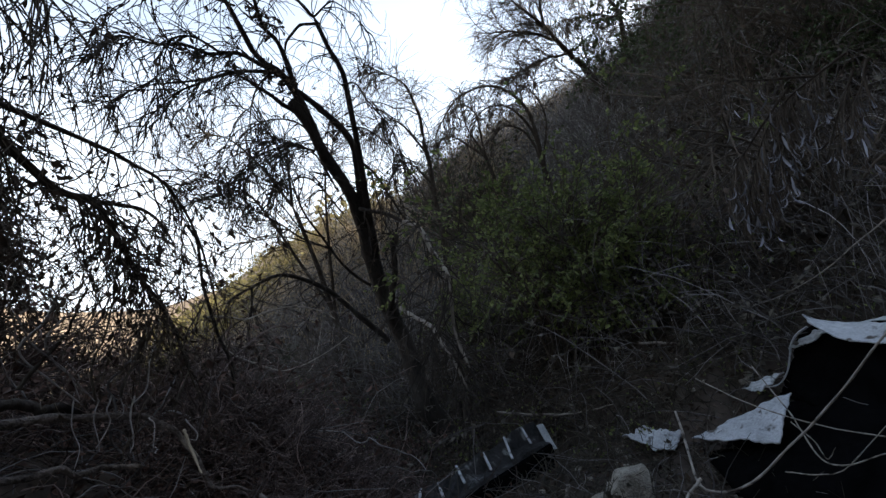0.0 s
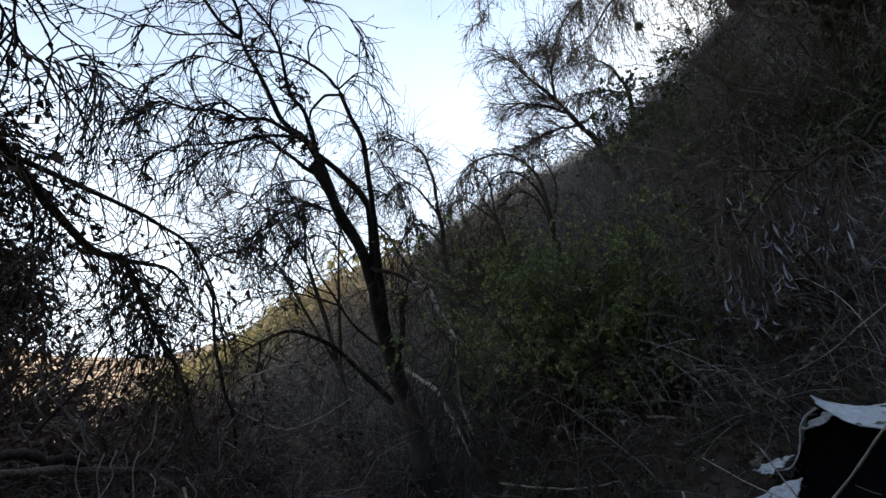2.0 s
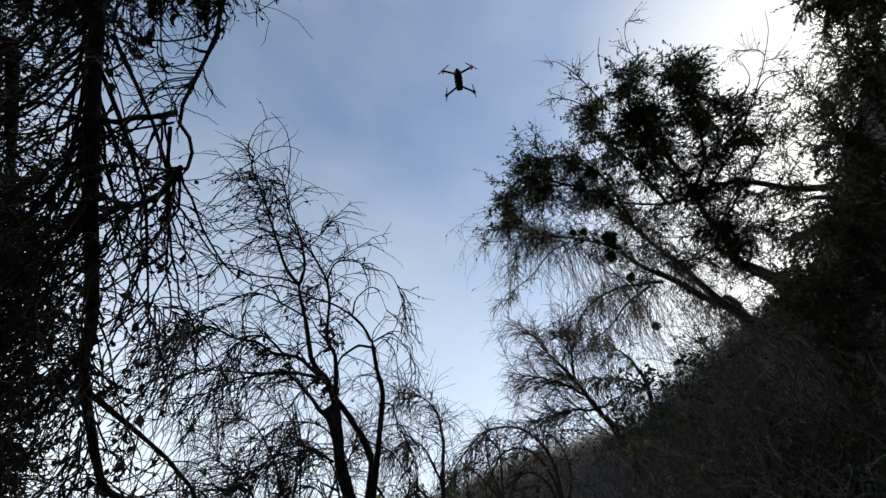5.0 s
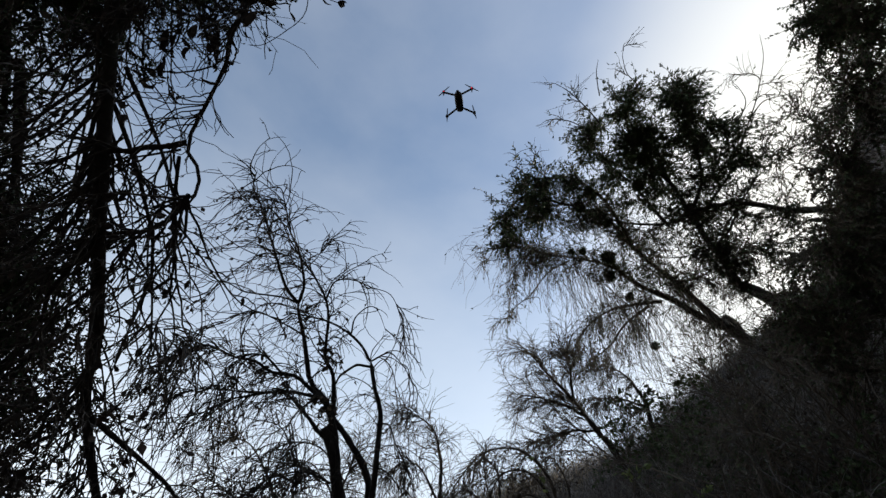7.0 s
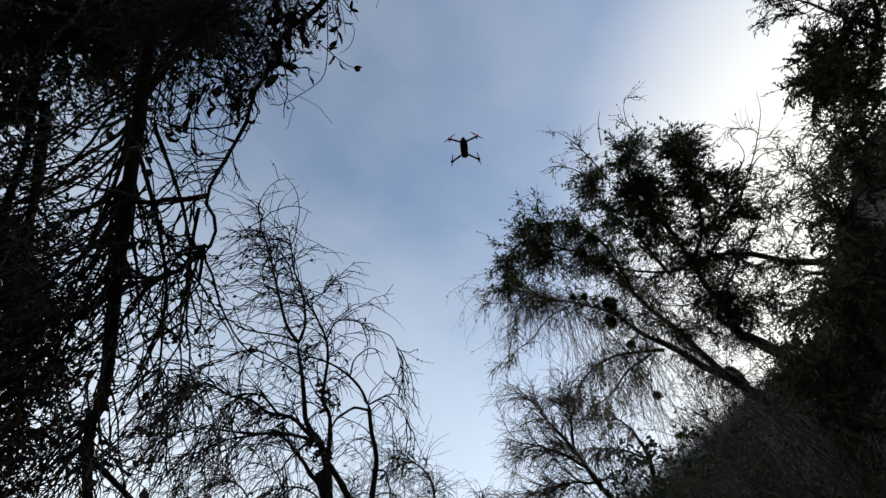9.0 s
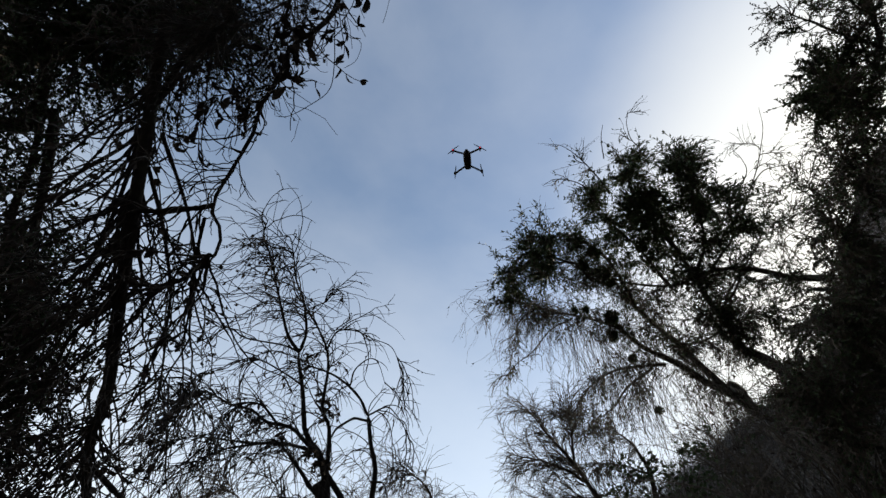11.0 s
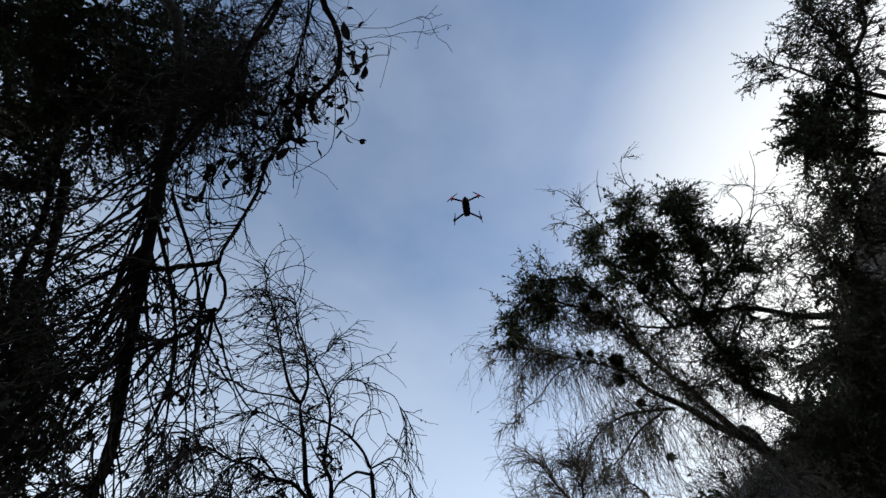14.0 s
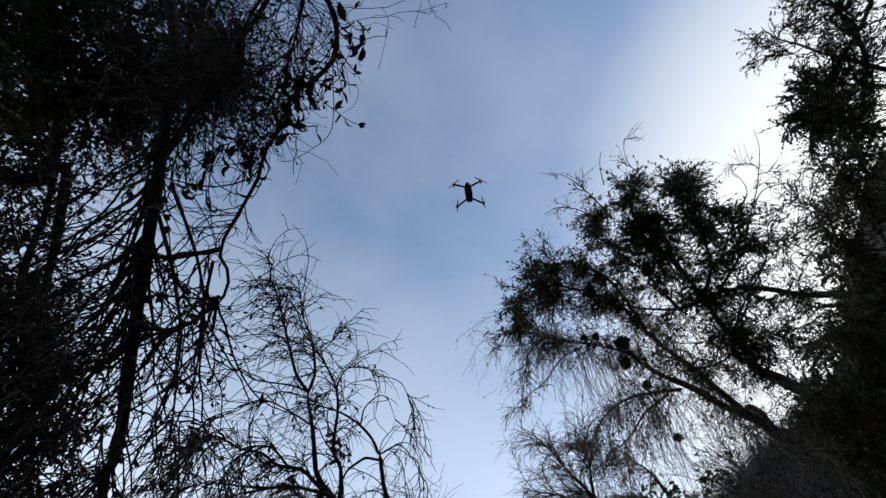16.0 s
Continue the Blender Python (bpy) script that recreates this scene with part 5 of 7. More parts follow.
# ---------------------------------------------------------------- the dense tree on the near slope
tree("slope_tree", "dense dark small-leaved tree standing on the near slope",
     ([(5.6, 1.2, 2.4), (5.4, 1.0, 4.0), (5.25, 0.6, 6.0), (5.2, 0.1, 7.8)], 0.20, 0.05),
     [([(5.2, 1.0, 4.6), (4.01, 2.29, 4.59), (3.67, 1.81, 4.75), (3.38, 1.50, 4.87)], 0.036, 0.007),
      ([(5.0, 0.9, 5.8), (4.08, 1.17, 5.64), (3.76, 0.71, 5.75), (3.47, 0.52, 5.74)], 0.036, 0.007),
      ([(4.8, 0.7, 7.2), (4.16, 0.21, 6.53), (3.83, -0.14, 6.54), (3.49, -0.37, 6.52), (3.22, -0.50, 6.45)], 0.036, 0.007),
      ([(4.7, 0.6, 7.8), (4.15, -0.37, 6.81), (3.73, -0.75, 6.83), (3.42, -0.82, 6.77)], 0.03, 0.007),
      ([(5.4, 1.1, 3.6), (3.89, 2.73, 4.03), (3.62, 2.44, 4.23), (3.37, 2.19, 4.35)], 0.03, 0.007),
      ([(5.0, 0.9, 5.6), (3.96, 1.42, 5.10), (3.67, 1.19, 5.17), (3.44, 1.04, 5.26)], 0.03, 0.007),
      ([(5.5, 1.1, 3.0), (3.63, 2.83, 3.50), (3.42, 2.81, 3.77), (3.24, 2.80, 3.97)], 0.03, 0.007),
      ([(4.51, 0.30, 6.26), (4.13, 0.24, 6.42), (3.80, 0.18, 6.50), (3.50, 0.10, 6.56), (3.24, 0.03, 6.57), (2.99, -0.07, 6.58)], 0.027, 0.0042, None, 0.7),
      ([(4.53, 0.77, 5.91), (4.12, 0.79, 6.11), (3.86, 0.70, 6.20), (3.69, 0.73, 6.19), (3.59, 0.80, 6.12)], 0.024, 0.0042, None, 1.6),
      ([(3.76, 0.15, 6.46), (3.80, 0.51, 6.36), (3.86, 0.88, 6.22), (4.00, 1.28, 5.98), (4.09, 1.60, 5.77)], 0.012, 0.0084, None, 0.9),
      ([(4.63, 2.01, 5.68), (4.38, 2.07, 5.82), (4.24, 1.92, 5.95), (4.05, 1.91, 6.05), (3.87, 2.07, 6.06), (3.77, 2.19, 6.03)], 0.0156, 0.0042, None, 0.7),
      ([(4.30, 2.04, 5.81), (4.13, 2.20, 5.83), (3.93, 2.19, 5.95), (3.80, 2.35, 5.93)], 0.0108, 0.0035, None, 0.6),
      ([(4.21, 1.66, 5.92), (4.07, 1.75, 5.99), (3.90, 1.70, 6.14), (3.82, 1.55, 6.25)], 0.0084, 0.0028, None, 0.6),
      # next three low limbs stand in for the brushy slope in shade
      ([(4.79, 1.73, 5.04), (4.41, 1.81, 5.20), (4.15, 1.92, 5.20), (3.89, 2.08, 5.16)], 0.018, 0.0042, None, 1),
      ([(4.69, 2.06, 4.66), (4.26, 2.30, 4.88), (3.95, 2.51, 4.94), (3.70, 2.73, 4.92)], 0.018, 0.0042, None, 1),
      ([(4.57, 2.43, 4.21), (4.13, 2.72, 4.50), (3.82, 2.99, 4.60), (3.58, 3.33, 4.53)], 0.018, 0.0042, None, 1),
      ([(4.42, 0.38, 6.07), (4.08, 0.40, 6.21), (3.76, 0.45, 6.30), (3.53, 0.55, 6.32)], 0.02, 0.005, None, 1.2)],
     (760, 0.15, 1.0, 1.0, 0.15, 0.62, 0.07, 0.20, 0.007, 0.003, (0, 0, 0)),
     (10500, 0.1, 1.0, 1.0, 0.10, 0.36, 0.08, 0.24, 0.0034, 0.0017, (0, 0, 0)),
     # the BRUSH_LEAF tufts fill the place of the shaded slope as well
     [(66000, 0.014, 0.034, 0.24, LEAF, 0.0, (0, 0, -0.3)), (34000, 0.013, 0.032, 0.24, LEAF_DRY, 0.0, (0, 0, -0.3)), (14000, 0.018, 0.044, 0.24, BRUSH_LEAF, 0.0, (0, 0, -0.3), (4.12, 2.12, 5.08), 0.7), (14000, 0.018, 0.044, 0.24, BRUSH_LEAF, 0.0, (0, 0, -0.3), (3.93, 2.81, 4.64), 0.8), (14000, 0.014, 0.034, 0.24, LEAF, 0.0, (0, 0, -0.3), (3.83, 0.73, 6.08), 0.6), (9000, 0.014, 0.034, 0.24, LEAF, 0.0, (0, 0, -0.3), (3.63, 0.56, 6.25), 0.45)], seed=41)


# ---------------------------------------------------------------- brush and shrubs on the slope
CLEAR = np.array((-0.01, 4.10, 0.12))[:2]


def cleared(x, y):
    """False on the trodden strip that leads to the willow's foot."""
    w = CLEAR / np.linalg.norm(CLEAR)
    along, across = x * w[0] + y * w[1], x * w[1] - y * w[0]
    return ~((along > 1.2) & (along < 4.3) & (np.abs(across) < 0.42))


def slope_brush(seed=31):
    rng = np.random.default_rng(seed)
    N = 5600
    s = FOOT + 0.1 + (RIDGE + 2 - FOOT) * rng.uniform(0, 1, N) ** 1.2
    p = rng.uniform(-8.5, 8, N)
    x, y = (s + p) * 0.7071, (s - p) * 0.7071
    near = (np.hypot(x, y) > 2.0) & cleared(x, y)
    x, y = x[near], y[near]
    N = len(x)
    st = on_ground(x, y, -0.02)
    way = np.stack([rng.normal(size=N) * 0.5 - 0.25, rng.normal(size=N) * 0.5 - 0.25, rng.uniform(0.5, 1.3, N)], axis=-1)
    s_at = (x + y) * 0.7071
    A = grow(st, way, rng.uniform(0.3, 1.3, N) * (1 - 0.65 * smooth01((s_at - 7) / 4)), 7, 0.10, 0.16, rng, 0.08)
    st, wy, _ = spawn(A, 19000, 0.2, 1.0, 0.9, rng)
    B = grow(st, wy, rng.uniform(0.15, 0.5, len(st)), 5, 0.10, 0.18, rng, 0.06)
    ob = put("slope_brush", mesh_from("slope_brush", *merge([twig_mesh(A, rng.uniform(0.0025, 0.006, len(A)), 0.002), twig_mesh(B, 0.0026, 0.0014)])), TWIG_DRY)
    tagged(ob, "dry grey brown brush of bare stems on the steep slope", "brush", kind="stuff")
    st, wy, _ = spawn(B, 80000, 0.1, 1.0, 0.9, rng)
    small = 1 - 0.6 * smooth01(((st[:, 0] + st[:, 1]) * 0.7071 - 6) / 4)
    ob = put("slope_foliage", mesh_from("slope_foliage", *leaves(st, wy, rng.uniform(0.018, 0.05, len(st)) * small, 0.26, rng), smooth=False), BRUSH_LEAF)
    tagged(ob, "dull withered leaves on the slope brush", "foliage", kind="stuff")
    N = 4200
    s = 5.5 + 6.5 * rng.uniform(0, 1, N)
    p = rng.uniform(-9, 4, N)
    way = np.stack([rng.normal(size=N) * 0.25 - 0.15, rng.normal(size=N) * 0.25 - 0.15, np.ones(N)], axis=-1)
    R = grow(on_ground((s + p) * 0.7071, (s - p) * 0.7071, 0.0), way, rng.uniform(0.25, 0.9, N) * (1 - 0.5 * smooth01((s - 9) / 2)), 7, 0.03, 0.13, rng, 0.04)
    st, wy, _ = spawn(R, 14000, 0.3, 1.0, 0.7, rng)
    R2 = grow(st, wy + [0, 0, 0.3], rng.uniform(0.1, 0.3, len(st)), 5, 0.03, 0.15, rng, 0.04)
    # pale VINE puts the aerial glow of the upper slope into the colour
    ob = put("ridge_brush", mesh_from("ridge_brush", *merge([twig_mesh(R, 0.005, 0.002), twig_mesh(R2, 0.0028, 0.0014)])), VINE)
    tagged(ob, "fine grey bare brush high on the slope", "brush", kind="stuff")
    M = 420
    s = FOOT + 0.2 + 5.5 * rng.uniform(0, 1, M)
    p = rng.uniform(-9, 5, M)
    x, y = (s + p) * 0.7071, (s - p) * 0.7071
    ok = (np.hypot(x, y) > 2.6) & cleared(x, y)
    x, y = x[ok], y[ok]
    M = len(x)
    way = np.stack([rng.normal(size=M) * 0.6 - 0.3, rng.normal(size=M) * 0.6 - 0.3, rng.uniform(0.3, 1.2, M)], axis=-1)
    V = grow(on_ground(x, y, 0.0), way, rng.uniform(0.4, 1.4, M), 18, 0.09, 0.22, rng, 0.08)
    ob = put("slope_vines", mesh_from("slope_vines", *twig_mesh(V, rng.uniform(0.002, 0.0045, M), 0.0014, 4)), VINE)
    tagged(ob, "pale bare vines hanging over the slope brush", "vines", kind="stuff")
    # fine grey stems that hang down over the slope
    N = 5200
    s = FOOT + 0.4 + (RIDGE - 1 - FOOT) * rng.uniform(0, 1, N) ** 1.25
    p = rng.uniform(-6, 6.5, N)
    x, y = (s + p) * 0.7071, (s - p) * 0.7071
    keep = cleared(x, y) & (np.hypot(x, y) > 2.6)
    st = on_ground(x[keep], y[keep], 0.0)
    N = len(st)
    st[:, 2] += rng.uniform(0.15, 0.75, N)
    way = np.stack([rng.normal(size=N) * 0.5 - 0.5, rng.normal(size=N) * 0.5 - 0.5, rng.uniform(-0.6, 0.5, N)], axis=-1)
    H = grow(st, way, rng.uniform(0.25, 0.8, N), 8, 0.42, 0.14, rng, 0.06)
    ob = put("hanging_stems", mesh_from("hanging_stems", *twig_mesh(H, rng.uniform(0.0015, 0.0035, N), 0.001)), VINE)
    tagged(ob, "fine grey dead stems hanging down the slope brush", "stems", kind="stuff")
    # long dry grass that hangs down the slope
    N = 11000
    s = FOOT + (RIDGE + 1 - FOOT) * rng.uniform(0, 1, N) ** 1.3
    p = rng.uniform(-9, 7, N)
    st = on_ground((s + p) * 0.7071, (s - p) * 0.7071, 0.02)
    way = np.stack([rng.normal(size=N) * 0.35 - 0.4, rng.normal(size=N) * 0.35 - 0.4, rng.uniform(0.3, 1.0, N)], axis=-1)
    G = grow(st, way, rng.uniform(0.15, 0.55, N), 5, 0.25, 0.10, rng, 0.05)
    clear = cleared(st[:, 0], st[:, 1])
    G = G[clear]
    ob = put("slope_grass", mesh_from("slope_grass", *twig_mesh(G, 0.004, 0.001)), GRASS)
    tagged(ob, "dry drooping grass on the steep slope", "grass", kind="stuff")


slope_brush()


def pale_grass(seed=35):
    """Grass that glows with the sun behind it, partly by its paled colour, where the slope runs off down the valley."""
    rng = np.random.default_rng(seed)
    N = 42000
    s = FOOT + 0.6 + (RIDGE + 2.5 - FOOT) * rng.uniform(0, 1, N) ** 0.8
    p = rng.uniform(-32, -4.5, N)
    keep = rng.uniform(0, 1, N) < 0.25 + 0.75 * smooth01((lumps(s, p, 0.7, 3.0) + 0.3) / 0.6)
    s, p = s[keep], p[keep]
    N = len(s)
    way = np.stack([rng.normal(size=N) * 0.35 - 0.15, rng.normal(size=N) * 0.35 - 0.15, np.ones(N)], axis=-1)
    G = grow(on_ground((s + p) * 0.7071, (s - p) * 0.7071, 0.0), way, rng.uniform(0.2, 0.55, N), 5, 0.12, 0.12, rng, 0.05)
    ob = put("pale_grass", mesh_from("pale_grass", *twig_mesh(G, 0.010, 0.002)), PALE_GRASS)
    tagged(ob, "dry grass on the far part of the slope, paled to show it sunlit", "grass", kind="stuff")


pale_grass()


def ground_cover(seed=36):
    """Low leafy growth that covers the lower slope and its foot."""
    rng = np.random.default_rng(seed)
    N = 2600
    s = FOOT - 0.5 + 5.0 * rng.uniform(0, 1, N) ** 1.1
    p = rng.uniform(-4.5, 5, N)
    x, y = (s + p) * 0.7071, (s - p) * 0.7071
    ok = (np.hypot(x, y) > 2.7) & (lumps(x, y, 1.7, 5.0) + rng.normal(size=N) * 0.25 > -0.25)
    at = on_ground(x[ok], y[ok], -0.02)
    N = len(at)
    size = rng.uniform(0.08, 0.26, N)
    M = 9
    st = np.repeat(at, M, axis=0) + rng.normal(size=(N * M, 3)) * [0.05, 0.05, 0]
    way = np.stack([rng.normal(size=N * M), rng.normal(size=N * M), rng.uniform(0.3, 1.4, N * M)], axis=-1)
    A = grow(st, way, np.repeat(size, M) * rng.uniform(0.6, 1.4, N * M), 5, 0.10, 0.18, rng, 0.06)
    ob = put("cover_stems", mesh_from("cover_stems", *twig_mesh(A, 0.0022, 0.001)), TWIG)
    tagged(ob, "thin stems of low growth on the lower slope", "stems", kind="stuff")
    for k, (count, mat, label) in enumerate([(22000, LEAF_BRIGHT, "small green leaves of low growth on the slope"), (34000, BRUSH_LEAF, "small dry leaves of low growth on the slope")]):
        half = A[rng.uniform(0, 1, len(A)) < 0.5]
        st, wy, _ = spawn(half, count, 0.25, 1.0, 0.9, rng)
        ob = put("cover_leaves", mesh_from("cover_leaves", *leaves(st, wy, rng.uniform(0.012, 0.034, count), 0.3, rng), smooth=False), mat)
        tagged(ob, label, "foliage", kind="stuff")


ground_cover()


def bush(name, label, at, stems, tall, wide, leaf_count, leaf_size, mat, seed, lean=(0, 0, 0), leaf_width=0.3, twig=TWIG, droop=0.06, group=""):
    """A many-stemmed bush: stems from one root, side shoots, leaves."""
    rng = np.random.default_rng(seed)
    at = (at[0], at[1], float(height(at[0], at[1])) - 0.05)
    ob = thing(name, label, "bush", at, group)
    st = np.array(at) + rng.normal(size=(stems, 3)) * [0.06, 0.06, 0.0]
    ang = rng.uniform(0, 6.283, stems)
    way = np.stack([np.cos(ang) * wide / tall, np.sin(ang) * wide / tall, np.ones(stems)], axis=-1) * rng.uniform(0.5, 1.0, (stems, 1)) + np.array([0, 0, 0.4]) + np.array(lean)
    A = grow(st, way, rng.uniform(0.7, 1.15, stems) * tall, 12, droop, 0.09, rng, 0.03)
    put("stem", mesh_from("stem", *twig_mesh(A, 0.012, 0.004, 5)), twig, ob)
    st, wy, _ = spawn(A, stems * 12, 0.2, 1.0, 0.9, rng)
    B = grow(st, wy, rng.uniform(0.15, 0.45, len(st)) * tall, 8, droop, 0.14, rng, 0.04)
    st, wy, _ = spawn(B, stems * 40, 0.15, 1.0, 0.8, rng)
    C = grow(st, wy, rng.uniform(0.06, 0.2, len(st)) * tall, 6, droop * 1.5, 0.16, rng, 0.04)
    put("crown", mesh_from("crown", *merge([twig_mesh(B, 0.005, 0.002), twig_mesh(C, 0.0028, 0.0013)])), twig, ob)
    if leaf_count:
        st, wy, _ = spawn(C, leaf_count, 0.1, 1.0, 0.9, rng)
        put("foliage", mesh_from("foliage", *leaves(st, wy + np.array([0, 0, 0.1]), rng.uniform(0.6, 1.2, leaf_count) * leaf_size, leaf_width, rng), smooth=False), mat, ob)
    return ob


bush("green_bush", "green leafy bush at the foot of the slope", (0.93, 3.93, 0.56), 26, 1.65, 0.5, 9000, 0.042, LEAF_BRIGHT, 51, (0.02, -0.05, 0))
bush("green_bush", "low green leafy bush among dry brush", (1.47, 3.77, 0.63), 20, 1.1, 0.9, 6000, 0.042, LEAF_BRIGHT, 52, (-0.1, -0.1, 0))
bush("green_bush", "small dark green bush beside the willow", (0.39, 5.03, 0.54), 12, 0.5, 0.5, 2000, 0.045, LEAF_BRIGHT, 53)
bush("green_bush", "low green leafy bush on the lower slope", (1.47, 3.44, 0.54), 14, 0.7, 0.8, 2400, 0.05, LEAF_BRIGHT, 54)
bush("grey_green_bush", "grey green bush higher on the slope", (3.61, 6.03, 3.42), 16, 1.4, 1.2, 3500, 0.07, LEAF, 55)
bush("dark_bush", "dark leafy bush on the ridge below the leaning tree", (5.54, 4.88, 6.35), 20, 0.7, 0.7, 1800, 0.05, LEAF, 57, (-0.1, 0, 0))
bush("cone_bush", "dark twiggy conical bush on the slope", (0.47, 6.25, 2.65), 34, 1.75, 0.36, 2600, 0.045, LEAF, 56, (0.12, 0, 0))
# two added bushes whose dark leaves stand in for shade on the slope
bush("dark_bush", "dark small-leaved bush added to darken the near slope", (3.57, 3.90, 3.21), 18, 0.9, 0.9, 3000, 0.045, LEAF, 58, (-0.2, -0.2, 0))
bush("dark_bush", "dark small-leaved bush added for the shade on the slope", (3.48, 4.80, 3.20), 22, 0.9, 0.9, 2500, 0.045, LEAF, 59, (-0.2, -0.2, 0))
for i, (spot, tall, wide) in enumerate([((3.57, 7.67, 5.08), 2.2, 1.2), ((5.19, 6.83, 6.51), 1.4, 1.0), ((1.30, 7.21, 4.01), 1.6, 1.0), ((-0.65, 8.60, 3.39), 1.6, 1.2), ((-1.84, 9.58, 3.07), 1.6, 1.2), ((4.13, 3.79, 4.51), 2.0, 1.3), ((3.87, 3.80, 4.05), 2.0, 1.4), ((3.08, 4.19, 2.59), 1.5, 1.2), ((2.58, 3.01, 1.44), 1.4, 1.0)]):
    # bushes 2 to 4 take the pale grass tone for the sun haze on them
    bush("bare_bush", "bare twiggy bush with fine drooping shoots on the slope", spot, 15, tall, wide, 0 if i in (2, 3, 4) else 300, 0.05, LEAF_DRY, 60 + i, (-0.45, -0.35, 0), twig=PALE_GRASS if i in (2, 3, 4) else TWIG, droop=0.09, group="bare bushes on the slope")



fine = ((110, 0.2, 1.0, 0.8, 0.25, 0.8, 0.16, 0.12, 0.006, 0.0022, (0, 0, 0)), (600, 0.1, 1.0, 0.8, 0.12, 0.4, 0.16, 0.14, 0.003, 0.0014, (0, 0, 0)))
tree("arched_bush", "bare bush with stems arching over the slope", ([(1.66, 5.83, 2.16), (1.55, 5.51, 2.63), (1.50, 5.38, 3.00)], 0.035, 0.028),
     [([(1.50, 5.38, 3.00), (1.40, 5.15, 3.52), (1.06, 5.04, 3.83), (0.61, 5.14, 3.80), (0.31, 5.35, 3.48)], 0.026, 0.005),
      ([(1.51, 5.40, 2.94), (1.46, 5.34, 3.34), (1.18, 5.23, 3.67), (0.86, 5.30, 3.66), (0.66, 5.51, 3.32)], 0.024, 0.005),
      ([(1.52, 5.42, 2.88), (1.45, 5.46, 3.34), (1.21, 5.43, 3.51), (0.96, 5.54, 3.39)], 0.020, 0.005),
      ([(1.51, 5.40, 2.94), (1.63, 5.26, 3.41), (1.53, 5.13, 3.70), (1.36, 5.09, 3.84)], 0.016, 0.004)],
     *fine, [(250, 0.03, 0.06, 0.25, LEAF_DRY, 0.0, (0, 0, -0.6))], "bush", 81, group="arched bushes")
tree("arched_bush", "small bare bush arching out of the brush", ([(1.11, 6.32, 2.40), (1.03, 6.10, 3.12), (0.94, 5.93, 3.52)], 0.03, 0.02),
     [([(0.94, 5.93, 3.52), (0.89, 5.74, 3.90), (0.70, 5.68, 4.05), (0.50, 5.78, 3.91)], 0.016, 0.004),
      ([(0.96, 5.99, 3.39), (0.75, 5.87, 3.92), (0.74, 5.66, 4.26)], 0.016, 0.004),
      ([(0.96, 5.99, 3.39), (0.55, 5.97, 3.77), (0.30, 6.06, 3.62), (0.12, 6.23, 3.25)], 0.016, 0.004)],
     *fine, None, "bush", 82, group="arched bushes")
spray = ((170, 0.1, 1.0, 0.7, 0.3, 1.0, 0.06, 0.12, 0.008, 0.003, (-0.2, 0, 0.1)), (2200, 0.1, 1.0, 0.8, 0.15, 0.5, 0.10, 0.14, 0.0038, 0.0018, (0, 0, 0)))
tree("twiggy_sapling", "bare sapling with fine pale sprays leaning off the slope", ([(3.38, 6.95, 4.04), (2.98, 6.62, 4.57), (2.60, 6.42, 4.96)], 0.06, 0.045),
     [([(2.60, 6.42, 4.96), (2.20, 6.15, 5.39), (1.77, 5.92, 5.70), (1.33, 5.66, 5.99)], 0.04, 0.006),
      ([(2.35, 6.24, 5.19), (1.85, 6.17, 5.34), (1.24, 6.15, 5.42)], 0.025, 0.005),
      ([(2.50, 6.32, 4.99), (2.08, 6.36, 4.96), (1.64, 6.46, 4.81)], 0.022, 0.005),
      ([(2.20, 6.15, 5.39), (2.11, 5.80, 5.72), (2.00, 5.57, 5.87)], 0.022, 0.005)],
     *spray, None, "tree", 84)
tree("twiggy_sapling", "bare twiggy sapling below the leaning tree", ([(3.85, 7.41, 4.62), (3.64, 6.76, 5.47), (3.47, 6.47, 5.82)], 0.05, 0.035),
     [([(3.47, 6.47, 5.82), (3.20, 6.30, 6.04), (2.96, 6.20, 6.13)], 0.03, 0.006),
      ([(3.54, 6.55, 5.66), (3.11, 6.56, 5.76), (2.74, 6.58, 5.77)], 0.022, 0.005)],
     (60, 0.1, 1.0, 0.7, 0.2, 0.6, 0.10, 0.12, 0.008, 0.003, (-0.2, 0, 0)), (700, 0.1, 1.0, 0.8, 0.12, 0.4, 0.14, 0.14, 0.0038, 0.0018, (0, 0, -0.1)), None, "tree", 85)
tree("willow_sapling", "clump of thin bare saplings behind the willow", ([(-1.07, 5.53, 1.02), (-1.15, 5.43, 1.66), (-1.33, 4.87, 2.68)], 0.04, 0.022),
     [([(-1.33, 4.87, 2.68), (-1.54, 4.65, 3.05), (-1.77, 4.44, 3.31), (-1.99, 4.32, 3.36)], 0.018, 0.004),
      ([(-1.33, 4.87, 2.68), (-1.29, 4.71, 3.08), (-1.27, 4.53, 3.43)], 0.018, 0.004),
      ([(-1.13, 5.48, 1.41), (-0.98, 4.89, 2.82), (-0.84, 4.76, 3.18), (-0.74, 4.61, 3.49)], 0.018, 0.004),
      ([(-1.11, 5.46, 1.53), (-1.63, 4.78, 2.69), (-1.93, 4.57, 2.94), (-2.09, 4.47, 3.00)], 0.018, 0.004)],
     (130, 0.1, 1.0, 0.8, 0.25, 0.9, 0.10, 0.14, 0.006, 0.0022, (0, 0, 0.1)), (1100, 0.1, 1.0, 0.8, 0.12, 0.45, 0.12, 0.18, 0.003, 0.0014, (0, 0, 0)), None, "tree", 86)


